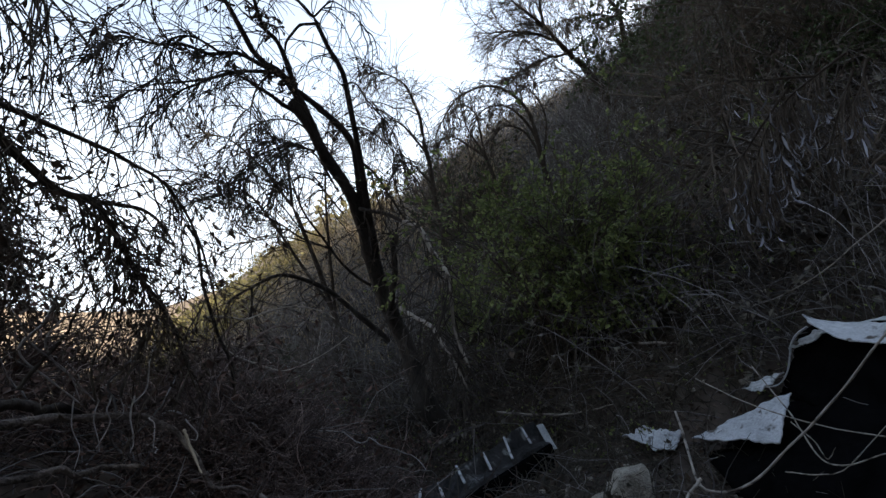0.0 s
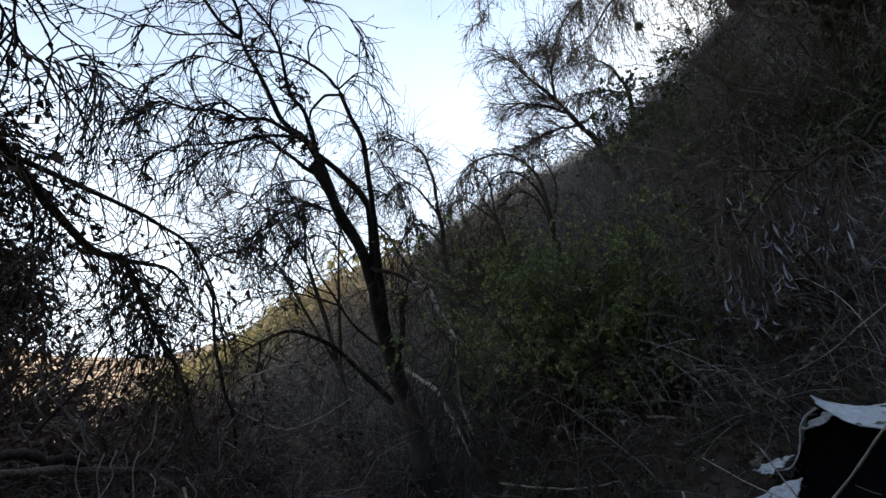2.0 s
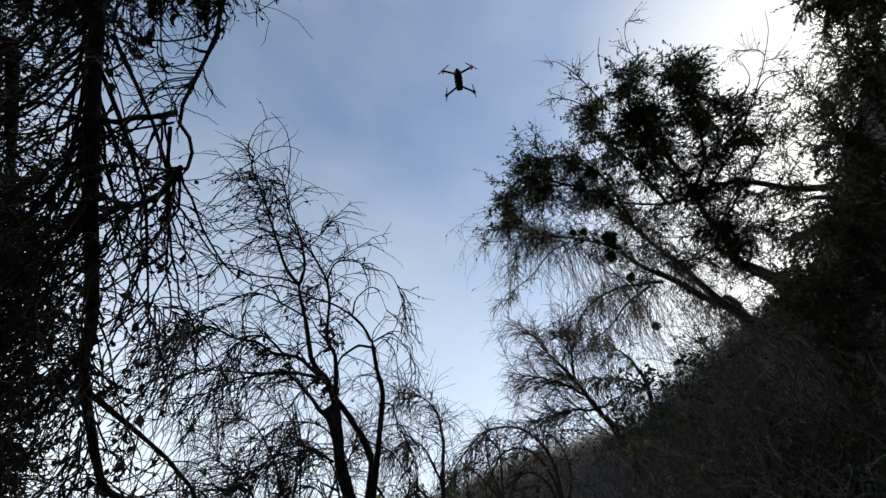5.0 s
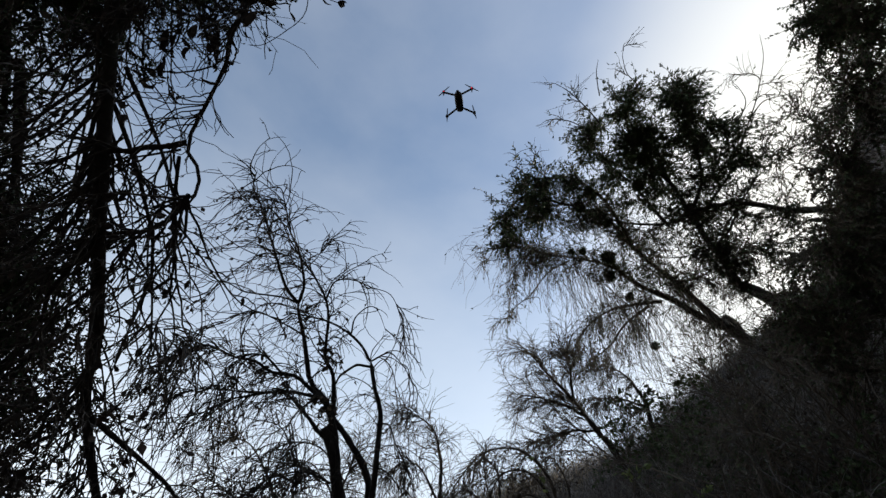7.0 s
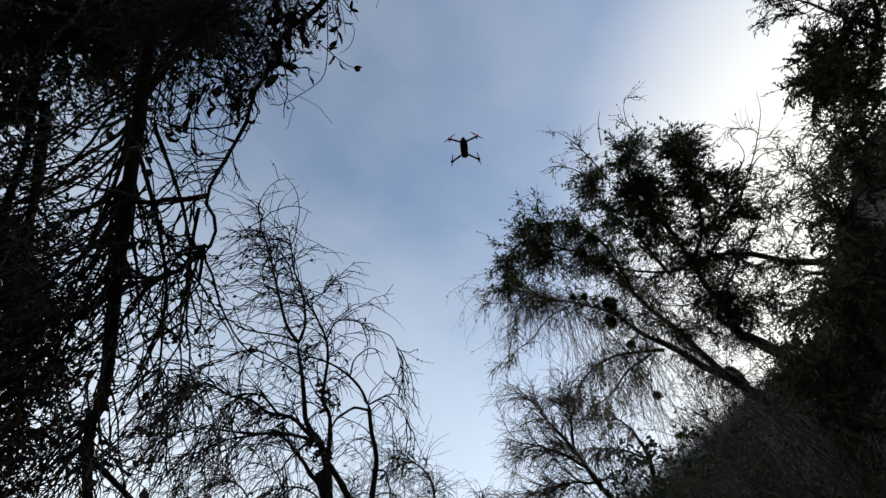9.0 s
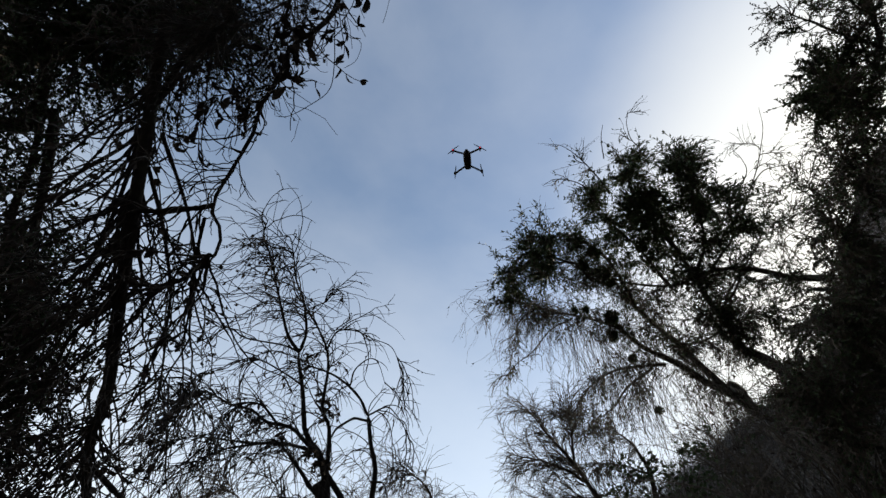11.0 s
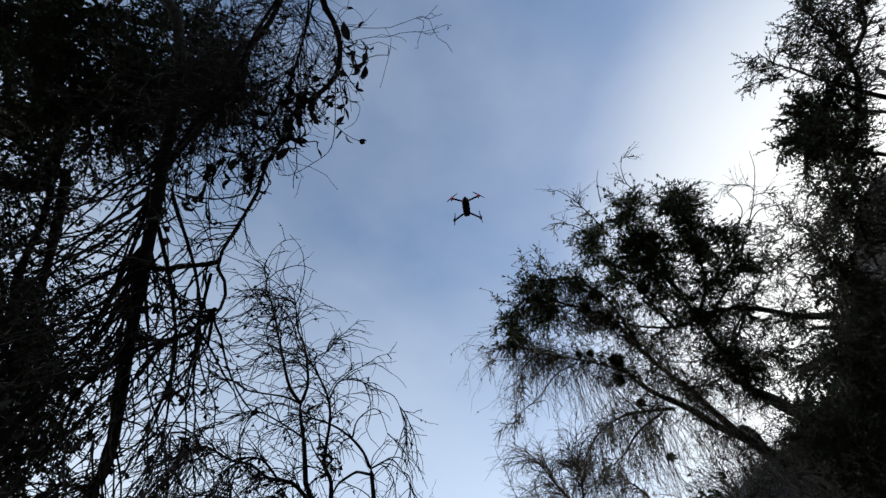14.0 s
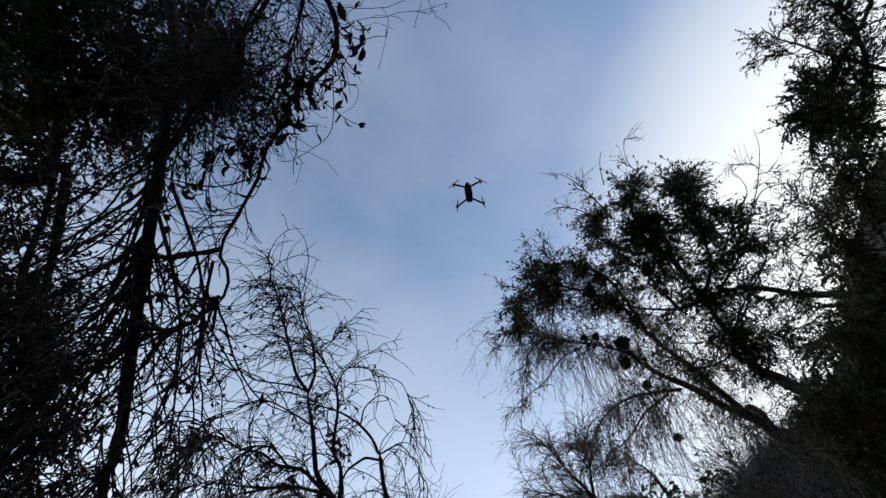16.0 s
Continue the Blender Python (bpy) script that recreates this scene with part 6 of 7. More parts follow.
# ---------------------------------------------------------------- the branch with dead leaves by the right shoulder
def dead_leaf_branch(seed=91):
    rng = np.random.default_rng(seed)
    root = (1.75, 1.15, 1.15)
    ob = thing("dead_branch", "hanging broken branch with curled grey dead leaves", "branch", root)
    branch("limb", [root, (1.18, 0.93, 1.30), (1.12, 0.98, 1.29)], 0.009, 0.006, BARK, ob, 6, seed=seed)
    strands = [
        ([(1.01, 0.98, 1.26), (0.97, 1.03, 1.24), (0.92, 1.07, 1.21), (0.88, 1.11, 1.16), (0.85, 1.15, 1.09), (0.82, 1.18, 1.00), (0.80, 1.20, 0.95)], 60),
        ([(0.95, 1.07, 1.22), (0.90, 1.12, 1.13), (0.86, 1.15, 1.04), (0.85, 1.15, 0.99)], 46),
        ([(0.93, 1.07, 1.24), (0.85, 1.15, 1.14), (0.81, 1.18, 1.09), (0.78, 1.19, 1.02)], 30),
        ([(1.02, 0.99, 1.22), (0.98, 1.04, 1.12), (0.94, 1.06, 1.03)], 14),
        ([(1.04, 0.97, 1.23), (1.01, 0.99, 1.16), (0.97, 1.01, 1.10)], 16),
        ([(0.97, 1.03, 1.24), (0.88, 1.07, 1.27), (0.81, 1.09, 1.29), (0.78, 1.10, 1.25)], 12),
        ([(0.94, 1.08, 1.22), (0.91, 1.10, 1.13), (0.87, 1.11, 1.05)], 22)]
    for i, (pts, count) in enumerate(strands):
        line = branch("limb", pts, 0.0034, 0.0012, BARK, ob, 6, seed=seed + i)
        st, wy, _ = spawn(line, count * 2, 0.1, 1.0, 0.6, rng)
        A = grow(st, wy * 0.6 + [0, 0, -0.7], rng.uniform(0.03, 0.15, count * 2), 8, 0.3, 0.10, rng, 0.04)
        put("crown", mesh_from("crown", *twig_mesh(A, 0.0013, 0.0007)), TWIG, ob)
        st, wy, _ = spawn(A[:, 3:], count, 0.1, 1.0, 0.4, rng)
        put("foliage", mesh_from("foliage", *curled(st, wy + [0, 0, -1.4], rng.uniform(0.020, 0.058, count), 0.072, rng)), LEAF_GREY, ob)


dead_leaf_branch()


bush("dead_shrub", "dark bare shrub with a few rotten leaves on the bank", (-2.0, 2.15), 18, 0.7, 0.42, 600, 0.04, TANGLE_LEAF, 71, twig=TANGLE, group="dead shrubs on the bank")
bush("dead_shrub", "dark bare shrub leaning over the bank", (-2.35, 2.35), 18, 0.8, 0.5, 700, 0.04, TANGLE_LEAF, 72, twig=TANGLE, group="dead shrubs on the bank")
bush("dead_shrub", "low bare shrub at the edge of the bank", (-1.55, 2.8), 9, 0.6, 0.55, 150, 0.04, TANGLE_LEAF, 73, twig=TANGLE, group="dead shrubs on the bank")


# ---------------------------------------------------------------- the thicket and fallen wood on the bank
def thicket(seed=101):
    rng = np.random.default_rng(seed)
    N = 1500
    x, y = rng.uniform(-3.6, -0.1, N), rng.uniform(1.3, 4.4, N)
    ok = (x < -0.25 - 0.10 * (4.2 - y)) & (y < 4.4 - 1.2 * smooth01((-x - 0.8) / 0.8)) & (np.hypot(x, y) > 2.1 + 0.5 * smooth01((x + 1.3) / 0.6))
    x, y = x[ok], y[ok]
    N = len(x)
    st = on_ground(x, y, -0.02)
    way = np.stack([rng.normal(size=N) * 0.8, rng.normal(size=N) * 0.5, rng.uniform(0.1, 1.2, N)], axis=-1)
    tall = 0.22 + 0.14 * smooth01((-x - 0.4) / 1.6)
    A = grow(st, way, rng.uniform(0.4, 1.2, N) * tall * 1.2, 9, 0.10, 0.2, rng, 0.10)
    st, wy, _ = spawn(A, 6500, 0.1, 1.0, 1.0, rng)
    B = grow(st, wy, rng.uniform(0.1, 0.4, len(st)), 6, 0.10, 0.22, rng, 0.08)
    ob = put("thicket", mesh_from("thicket", *merge([twig_mesh(A, 0.006, 0.002), twig_mesh(B, 0.0025, 0.001)])), TANGLE)
    tagged(ob, "tangled dark brown thicket of dead twigs on the low bank", "thicket", kind="stuff")
    M = 240
    x, y = rng.uniform(-2.8, -0.45, M), rng.uniform(1.45, 3.0, M)
    y = y + 0.9 * smooth01((x + 1.3) / 0.6)
    way = np.stack([rng.normal(size=M) * 0.7 + 0.3, rng.normal(size=M) * 0.3, rng.uniform(0.2, 1.0, M)], axis=-1)
    V = grow(on_ground(x, y, 0.0), way, rng.uniform(0.25, 0.8, M), 22, 0.07, 0.30, rng, 0.16)
    ob = put("dry_vines", mesh_from("dry_vines", *twig_mesh(V, rng.uniform(0.0018, 0.0055, M), 0.0014, 5)), VINE)
    tagged(ob, "pale curling dry vines over the thicket", "vines", kind="stuff")
    K = 340
    x, y = rng.uniform(-3.0, -0.9, K), rng.uniform(1.9, 4.0, K)
    way = np.stack([rng.normal(size=K) * 0.7, rng.normal(size=K) * 0.4, rng.uniform(0.4, 1.4, K)], axis=-1)
    T = grow(on_ground(x, y, 0.0), way, rng.uniform(0.4, 0.95, K), 14, 0.06, 0.20, rng, 0.10)
    st, wy, _ = spawn(T, 2000, 0.25, 1.0, 1.0, rng)
    T2 = grow(st, wy, rng.uniform(0.06, 0.3, len(st)), 7, 0.08, 0.24, rng, 0.10)
    K = 90
    st = on_ground(rng.uniform(-1.9, -0.5, K), rng.uniform(1.35, 1.9, K), 0.05)
    T3 = grow(st, np.stack([rng.normal(size=K), rng.normal(size=K) * 0.4, rng.uniform(0.2, 1.0, K)], axis=-1), rng.uniform(0.2, 0.6, K), 18, 0.08, 0.28, rng, 0.12)
    ob = put("tall_twigs", mesh_from("tall_twigs", *merge([twig_mesh(T, 0.004, 0.0015), twig_mesh(T2, 0.0022, 0.001), twig_mesh(T3, 0.0022, 0.0012)])), TANGLE)
    tagged(ob, "dark crooked dead twigs standing out of the thicket", "twigs", kind="stuff")
    st, wy, _ = spawn(T2, 1100, 0.2, 1.0, 0.9, rng)
    ob = put("hanging_leaves", mesh_from("hanging_leaves", *curled(st, wy + [0, 0, -0.6], rng.uniform(0.02, 0.055, len(st)), 0.2, rng)), TANGLE_LEAF)
    tagged(ob, "curled rotten leaves on the standing dead twigs", "foliage", kind="stuff")
    st, wy, _ = spawn(B, 13000, 0.1, 1.0, 0.9, rng)
    ob = put("thicket_leaves", mesh_from("thicket_leaves", *leaves(st, wy + [0, 0, -0.5], rng.uniform(0.02, 0.05, len(st)), 0.3, rng), smooth=False), TANGLE_LEAF)
    tagged(ob, "dark rotten brown leaves caught in the thicket", "foliage", kind="stuff")


thicket()


def brush_heap(seed=105):
    """Cut twigs and rotten leaves heaped on the end of the bank."""
    rng = np.random.default_rng(seed)
    N = 4200
    x, y = -0.72 + rng.normal(size=N) * 0.27, 2.25 + rng.normal(size=N) * 0.30
    st = on_ground(x, y, 0.0) + np.stack([np.zeros(N), np.zeros(N), rng.uniform(0, 0.09, N)], axis=-1)
    way = np.stack([rng.normal(size=N), rng.normal(size=N), rng.uniform(-0.1, 0.6, N)], axis=-1)
    A = grow(st, way, rng.uniform(0.05, 0.3, N), 8, 0.06, 0.24, rng, 0.10)
    ob = put("brush_heap", mesh_from("brush_heap", *twig_mesh(A, rng.uniform(0.001, 0.0035, N), 0.0009)), TANGLE)
    tagged(ob, "heap of dark cut twigs on the bank's end", "brush heap", kind="stuff")
    N = 9000
    x, y = -0.72 + rng.normal(size=N) * 0.30, 2.25 + rng.normal(size=N) * 0.32
    st = on_ground(x, y, 0.0) + np.stack([np.zeros(N), np.zeros(N), rng.uniform(0, 0.07, N)], axis=-1)
    ob = put("heap_leaves", mesh_from("heap_leaves", *curled(st, rng.normal(size=(N, 3)), rng.uniform(0.015, 0.045, N), 0.2, rng)), TANGLE_LEAF)
    tagged(ob, "rotten brown leaves caught in the heap of twigs", "leaves", kind="stuff")


brush_heap()


def log(name, label, points, r0, r1, mat, seed, category="log", sides=10):
    ob = thing(name, label, category, points[0])
    branch("stem", points, r0, r1, mat, ob, sides, 56, 0.09, seed=seed)
    return ob


log("fallen_log", "dark fallen log lying in the thicket", [(-1.43, 1.42, 0.84), (-1.33, 1.52, 0.83), (-1.24, 1.60, 0.81), (-1.21, 1.69, 0.79)], 0.019, 0.014, BARK_DARK, 111)
crooked = log("fallen_branch", "crooked fallen branch with a pale broken end", [(-1.28, 1.37, 0.78), (-1.14, 1.49, 0.77), (-1.01, 1.59, 0.75), (-0.91, 1.65, 0.70), (-0.85, 1.68, 0.60), (-0.79, 1.70, 0.49), (-0.68, 1.75, 0.45)], 0.0150, 0.005, BARK_WORN_LIT, 112, "branch")
branch("split_end", [(-0.80, 1.54, 0.68), (-0.79, 1.54, 0.64), (-0.77, 1.54, 0.60), (-0.75, 1.54, 0.55)], 0.0058, 0.0025, BARE_WOOD, crooked, 6, 20, 0.15, "pale split wood", 431)
log("fallen_log", "brown fallen log on the bare bank", [(-1.26, 1.32, 0.63), (-1.15, 1.42, 0.63), (-1.06, 1.55, 0.61), (-0.99, 1.66, 0.59)], 0.013, 0.007, BARK_WORN_LIT, 113)
log("fallen_stick", "straight grey stick fallen from the thicket", [(-0.68, 1.79, 0.43), (-0.52, 1.68, 0.34), (-0.36, 1.53, 0.24)], 0.006, 0.004, BARK_PALE, 114, "stick")
log("fallen_stick", "curved thin pale stick before the slope", [(0.28, 3.42, 0.43), (0.55, 3.28, 0.38), (0.77, 3.13, 0.37), (0.95, 3.09, 0.39)], 0.007, 0.004, BARK_PALE, 115, "stick")
log("fallen_stick", "straight pale stick lying on the brush", [(1.23, 3.21, 0.72), (1.52, 3.09, 0.65), (1.79, 2.94, 0.57)], 0.009, 0.005, BARK_PALE, 116, "stick")
log("fallen_stick", "thin dry stick lying on the brush", [(1.48, 3.00, 0.60), (1.63, 2.91, 0.53), (1.82, 2.79, 0.47)], 0.005, 0.003, BARK_PALE, 117, "stick")
log("pale_stake", "short pale stake standing in the rubble", [(0.28, 1.77, 0.08), (0.33, 1.94, 0.13), (0.39, 2.10, 0.21)], 0.012, 0.010, BARK_PALE, 118, "stake")
log("bent_branch", "long bent bare branch crossing the black liner", [(0.98, 2.33, 0.39), (0.90, 2.12, 0.28), (0.81, 1.86, 0.19), (0.94, 1.80, 0.20), (1.06, 1.70, 0.32), (1.16, 1.60, 0.44), (1.25, 1.47, 0.59), (1.34, 1.40, 0.69)], 0.0052, 0.0034, BARK_PALE, 119, "branch")
log("bent_branch", "pale branch leaning on the rubble", [(0.81, 1.87, 0.22), (0.67, 1.80, 0.15), (0.49, 1.66, 0.07)], 0.0062, 0.0045, BARK_PALE, 120, "branch")
log("thin_branch", "thin bare branch over the black liner", [(1.04, 2.20, 0.53), (1.10, 1.93, 0.42), (1.15, 1.65, 0.36), (1.23, 1.45, 0.33)], 0.0024, 0.0018, BARK_PALE, 121, "branch")
log("thin_branch", "thin forked bare branch over the black liner", [(1.19, 2.01, 0.55), (1.14, 1.79, 0.39), (1.06, 1.57, 0.28), (1.15, 1.45, 0.31), (1.22, 1.40, 0.33)], 0.0024, 0.0018, BARK_PALE, 122, "branch")
log("thin_branch", "thin bare fork before the black liner", [(1.12, 1.77, 0.37), (1.11, 1.67, 0.32), (1.09, 1.61, 0.28), (1.12, 1.60, 0.31)], 0.0018, 0.001, BARK_PALE, 124, "branch")
log("thin_branch", "thin bare twig before the black liner", [(0.99, 1.67, 0.25), (1.04, 1.58, 0.25), (1.09, 1.52, 0.28), (1.27, 1.42, 0.46)], 0.0019, 0.0014, BARK_PALE, 125, "branch")
log("thin_branch", "thin dry branch above the rubble", [(1.73, 1.68, 1.04), (1.70, 1.86, 0.97), (1.65, 2.18, 0.85), (1.55, 2.50, 0.80), (1.42, 2.68, 0.93)], 0.003, 0.0015, BARK_PALE, 123, "branch")

log("bare_branch", "dark bare stem leaning out of the thicket", [(-0.93, 1.87, 1.45), (-0.94, 1.96, 1.40), (-0.97, 2.06, 1.24), (-0.97, 2.17, 1.06), (-0.96, 2.26, 0.94), (-0.97, 2.33, 0.81)], 0.006, 0.008, BARK_DARK, 441, "branch")
log("bare_branch", "thin grey dead stem lying across the thicket", [(-1.23, 2.60, 1.22), (-1.13, 2.70, 1.21), (-1.08, 2.78, 1.20), (-1.02, 2.85, 1.23), (-0.90, 2.94, 1.26), (-0.75, 3.04, 1.24), (-0.65, 3.13, 1.17)], 0.006, 0.004, BARK_PALE, 442, "branch")
log("bare_branch", "crooked grey dead stem over the thicket", [(-1.07, 2.49, 1.00), (-1.02, 2.59, 0.96), (-0.94, 2.69, 0.90), (-0.88, 2.79, 0.88), (-0.78, 2.88, 0.91), (-0.63, 2.98, 0.99), (-0.57, 3.06, 1.04)], 0.007, 0.003, BARK_PALE, 443, "branch")
log("bare_branch", "thin dark crooked stem standing in the thicket", [(-1.03, 1.61, 0.81), (-1.02, 1.66, 0.92), (-1.00, 1.70, 1.04), (-0.98, 1.73, 1.13), (-0.93, 1.78, 1.24), (-0.91, 1.81, 1.33)], 0.005, 0.0025, BARK, 444, "branch")
log("bare_branch", "thin dark crooked stem standing in the thicket", [(-1.03, 1.50, 0.79), (-1.05, 1.50, 0.90), (-1.03, 1.53, 0.99), (-1.02, 1.55, 1.10), (-1.01, 1.55, 1.21)], 0.004, 0.002, BARK, 445, "branch")
log("bare_branch", "thin dark crooked stem standing in the thicket", [(-1.01, 1.87, 0.76), (-0.98, 1.93, 0.88), (-1.00, 1.96, 1.02), (-0.96, 2.01, 1.13), (-0.93, 2.05, 1.26)], 0.005, 0.002, BARK, 446, "branch")
log("bare_branch", "thin dark crooked stem standing in the thicket", [(-1.10, 1.31, 0.85), (-1.08, 1.35, 0.92), (-1.06, 1.39, 0.97), (-1.04, 1.42, 1.05), (-1.02, 1.44, 1.13)], 0.006, 0.003, BARK, 447, "branch")
log("bare_branch", "thin pale crooked stem in the thicket", [(-0.98, 2.76, 0.71), (-0.91, 2.86, 0.82), (-0.79, 2.97, 0.88), (-0.75, 3.05, 1.03), (-0.72, 3.11, 1.21)], 0.004, 0.002, BARK_PALE, 448, "branch")

def bank_vines():
    """Bare vines and roots that curl over the edge of the bank."""
    lines = [
        ([(-1.05, 1.35, 1.07), (-1.08, 1.35, 1.02), (-1.13, 1.34, 0.97), (-1.12, 1.36, 0.92), (-1.09, 1.41, 0.87), (-1.05, 1.46, 0.80)], 0.0042),
        ([(-1.04, 1.38, 1.04), (-1.08, 1.37, 0.98), (-1.08, 1.40, 0.92), (-1.06, 1.43, 0.88), (-1.05, 1.46, 0.81)], 0.0032),
        ([(-1.09, 1.28, 1.04), (-1.09, 1.33, 0.97), (-1.05, 1.39, 0.90), (-1.03, 1.45, 0.83), (-1.02, 1.48, 0.80)], 0.003),
        ([(-0.94, 1.67, 1.06), (-0.94, 1.65, 0.98), (-0.95, 1.63, 0.91), (-0.95, 1.61, 0.82), (-0.97, 1.57, 0.78)], 0.0034),
        ([(-1.00, 1.52, 0.81), (-1.00, 1.50, 0.77), (-0.99, 1.50, 0.73), (-1.01, 1.47, 0.67)], 0.003),
        ([(-0.95, 1.55, 0.80), (-0.95, 1.53, 0.74), (-0.94, 1.53, 0.68), (-0.94, 1.51, 0.64)], 0.0032),
        ([(-0.98, 1.53, 0.80), (-0.97, 1.53, 0.76), (-0.98, 1.51, 0.74)], 0.0022),
        ([(-0.93, 1.59, 0.73), (-0.91, 1.58, 0.71), (-0.90, 1.56, 0.64)], 0.003),
        ([(-1.02, 1.50, 0.81), (-1.03, 1.49, 0.75), (-1.01, 1.48, 0.69), (-1.00, 1.47, 0.66)], 0.0022),
        ([(-0.85, 1.65, 0.71), (-0.82, 1.66, 0.66), (-0.82, 1.65, 0.64), (-0.84, 1.64, 0.65)], 0.0028),
        ([(-1.06, 1.45, 0.81), (-1.05, 1.43, 0.74), (-1.02, 1.42, 0.68), (-1.01, 1.39, 0.63)], 0.0018)]
    for i, (pts, r) in enumerate(lines):
        ob = thing("bank_vine", "bare pale vine curling over the bank's edge" if i < 4 else "thin pale root hanging from the bank's edge", "vine", pts[0], "vines on the bank")
        branch("stem", pts, r, r * 0.55, VINE_WOOD, ob, 6, 30, 0.08, seed=401 + i)


bank_vines()


# ---------------------------------------------------------------- dumped rubbish
def sheet(name, label, category, corners, mat, n=18, wrinkle=0.02, thick=0.004, seed=1, torn=0.0, sag=0.0, dip=0.0):
    """A bent, torn sheet between four corners (in order round it), with thickness."""
    rng = np.random.default_rng(seed)
    a, b, c, d = [np.array(v) for v in corners]
    u, v = np.meshgrid(np.linspace(0, 1, n), np.linspace(0, 1, n), indexing="ij")
    edge, side = [torn * (np.interp(np.linspace(0, 1, n), np.linspace(0, 1, 9), rng.uniform(-1, 1, 9)) + rng.uniform(-0.5, 0.5, n)) for _ in range(2)]
    v2 = v - (v < 0.4) * (0.4 - v) * 2.5 * edge[:, None]
    u2 = u + (u > 0.7) * (u - 0.7) * 1.6 * side[None, :]
    P = (a * ((1 - u2) * (1 - v2))[..., None] + b * (u2 * (1 - v2))[..., None] + c * (u2 * v2)[..., None] + d * ((1 - u2) * v2)[..., None])
    normal = np.cross(b - a, d - a)
    normal = normal / np.linalg.norm(normal)
    k = rng.uniform(2.5, 5.5, 4)
    wave = np.sin(u * k[0] * 2 + k[2]) * np.cos(v * k[1] * 2 + k[3]) + 0.4 * np.sin((u + v) * k[2] * 4) + 0.25 * np.sin((u * 2 - v) * k[3] * 5)
    P = P + normal * (wave * wrinkle + sag * (u - 0.5) ** 2 * 4)[..., None]
    P = P + np.array([0, 0, -1.0]) * (dip * 4 * u * (1 - u))[..., None]
    gu, gv = np.gradient(P, axis=0), np.gradient(P, axis=1)
    N = unit(np.cross(gu, gv))
    top, low = P, P - N * thick
    V = np.concatenate([top.reshape(-1, 3), low.reshape(-1, 3)])
    i = np.arange(n * n).reshape(n, n)
    q = np.stack([i[:-1, :-1], i[1:, :-1], i[1:, 1:], i[:-1, 1:]], axis=-1).reshape(-1, 4)
    rim = np.concatenate([i[:, 0], i[-1, 1:], i[-2::-1, -1], i[0, -2:0:-1]])
    nx = np.roll(rim, -1)
    F = np.concatenate([q, q[:, ::-1] + n * n, np.stack([nx, rim, rim + n * n, nx + n * n], axis=-1)])
    ob = put(name, mesh_from(name, V, F), mat)
    return tagged(ob, label, category)


# this first sheet paints the dark hollow under the torn sheets
sheet("black_liner_and_shade", "black sheet put in for the shaded hollow under the torn sheets", "liner", [(1.15, 2.61, 0.20), (1.74, 1.90, 0.45), (1.07, 1.30, 0.09), (0.87, 1.54, 0.04)], TARP, 26, 0.03, 0.006, 131)
sheet("black_liner_and_shade", "black plastic liner rising behind torn sheets", "liner", [(1.48, 2.35, 0.38), (1.65, 2.31, 0.65), (1.68, 1.77, 0.64), (1.50, 1.73, 0.23)], TARP, 20, 0.02, 0.006, 132)
sheet("torn_sheet", "torn weathered white sheet with dark underside", "sheet metal", [(1.05, 2.38, 0.26), (1.21, 2.02, 0.26), (1.38, 2.12, 0.42), (1.21, 2.32, 0.32)], SHEET, 30, 0.006, 0.005, 133, 0.03)
sheet("torn_sheet", "small crumpled white sheet on the rubble", "sheet metal", [(0.83, 2.68, 0.26), (0.99, 2.46, 0.21), (1.07, 2.54, 0.27), (0.95, 2.76, 0.29)], SHEET, 30, 0.016, 0.005, 134, 0.05)
sheet("torn_sheet", "curled white sheet on top of the black liner", "sheet metal", [(1.50, 2.05, 0.68), (1.61, 1.69, 0.60), (1.77, 1.81, 0.71), (1.55, 2.14, 0.72)], SHEET, 30, 0.005, 0.005, 135, 0.03, 0.0, 0.07)
sheet("torn_sheet", "narrow torn white strip beside the black liner", "sheet metal", [(1.38, 2.47, 0.42), (1.40, 2.36, 0.41), (1.50, 2.31, 0.48), (1.47, 2.42, 0.46)], SHEET, 20, 0.006, 0.005, 136, 0.06)
sheet("torn_sheet", "pale torn strip under the curled sheet", "sheet metal", [(1.56, 2.31, 0.58), (1.56, 2.22, 0.58), (1.59, 2.08, 0.63), (1.60, 2.17, 0.64)], SHEET, 20, 0.006, 0.005, 137, 0.06)
log("liner_edge", "pale folded edge of the black liner", [(1.56, 2.15, 0.66), (1.54, 2.24, 0.61), (1.51, 2.28, 0.50), (1.47, 2.32, 0.43), (1.39, 2.39, 0.42)], 0.005, 0.003, SHEET, 138, "liner edge", 6)


def beam(points, w, h, mat, name, parent, label=""):
    """A flat bar from one point to another, w wide and h thick."""
    a, b = Vector(points[0]), Vector(points[1])
    bm = bmesh.new()
    bmesh.ops.create_cube(bm, size=1)
    m = (b - a).to_track_quat("X", "Z").to_matrix().to_4x4()
    bmesh.ops.scale(bm, vec=((b - a).length, w, h), verts=bm.verts)
    bmesh.ops.bevel(bm, geom=bm.edges[:], offset=min(w, h) * 0.2, segments=1, affect='EDGES')
    bmesh.ops.transform(bm, matrix=Matrix.Translation((a + b) / 2) @ m, verts=bm.verts)
    return part(name, bm, mat, parent, label)


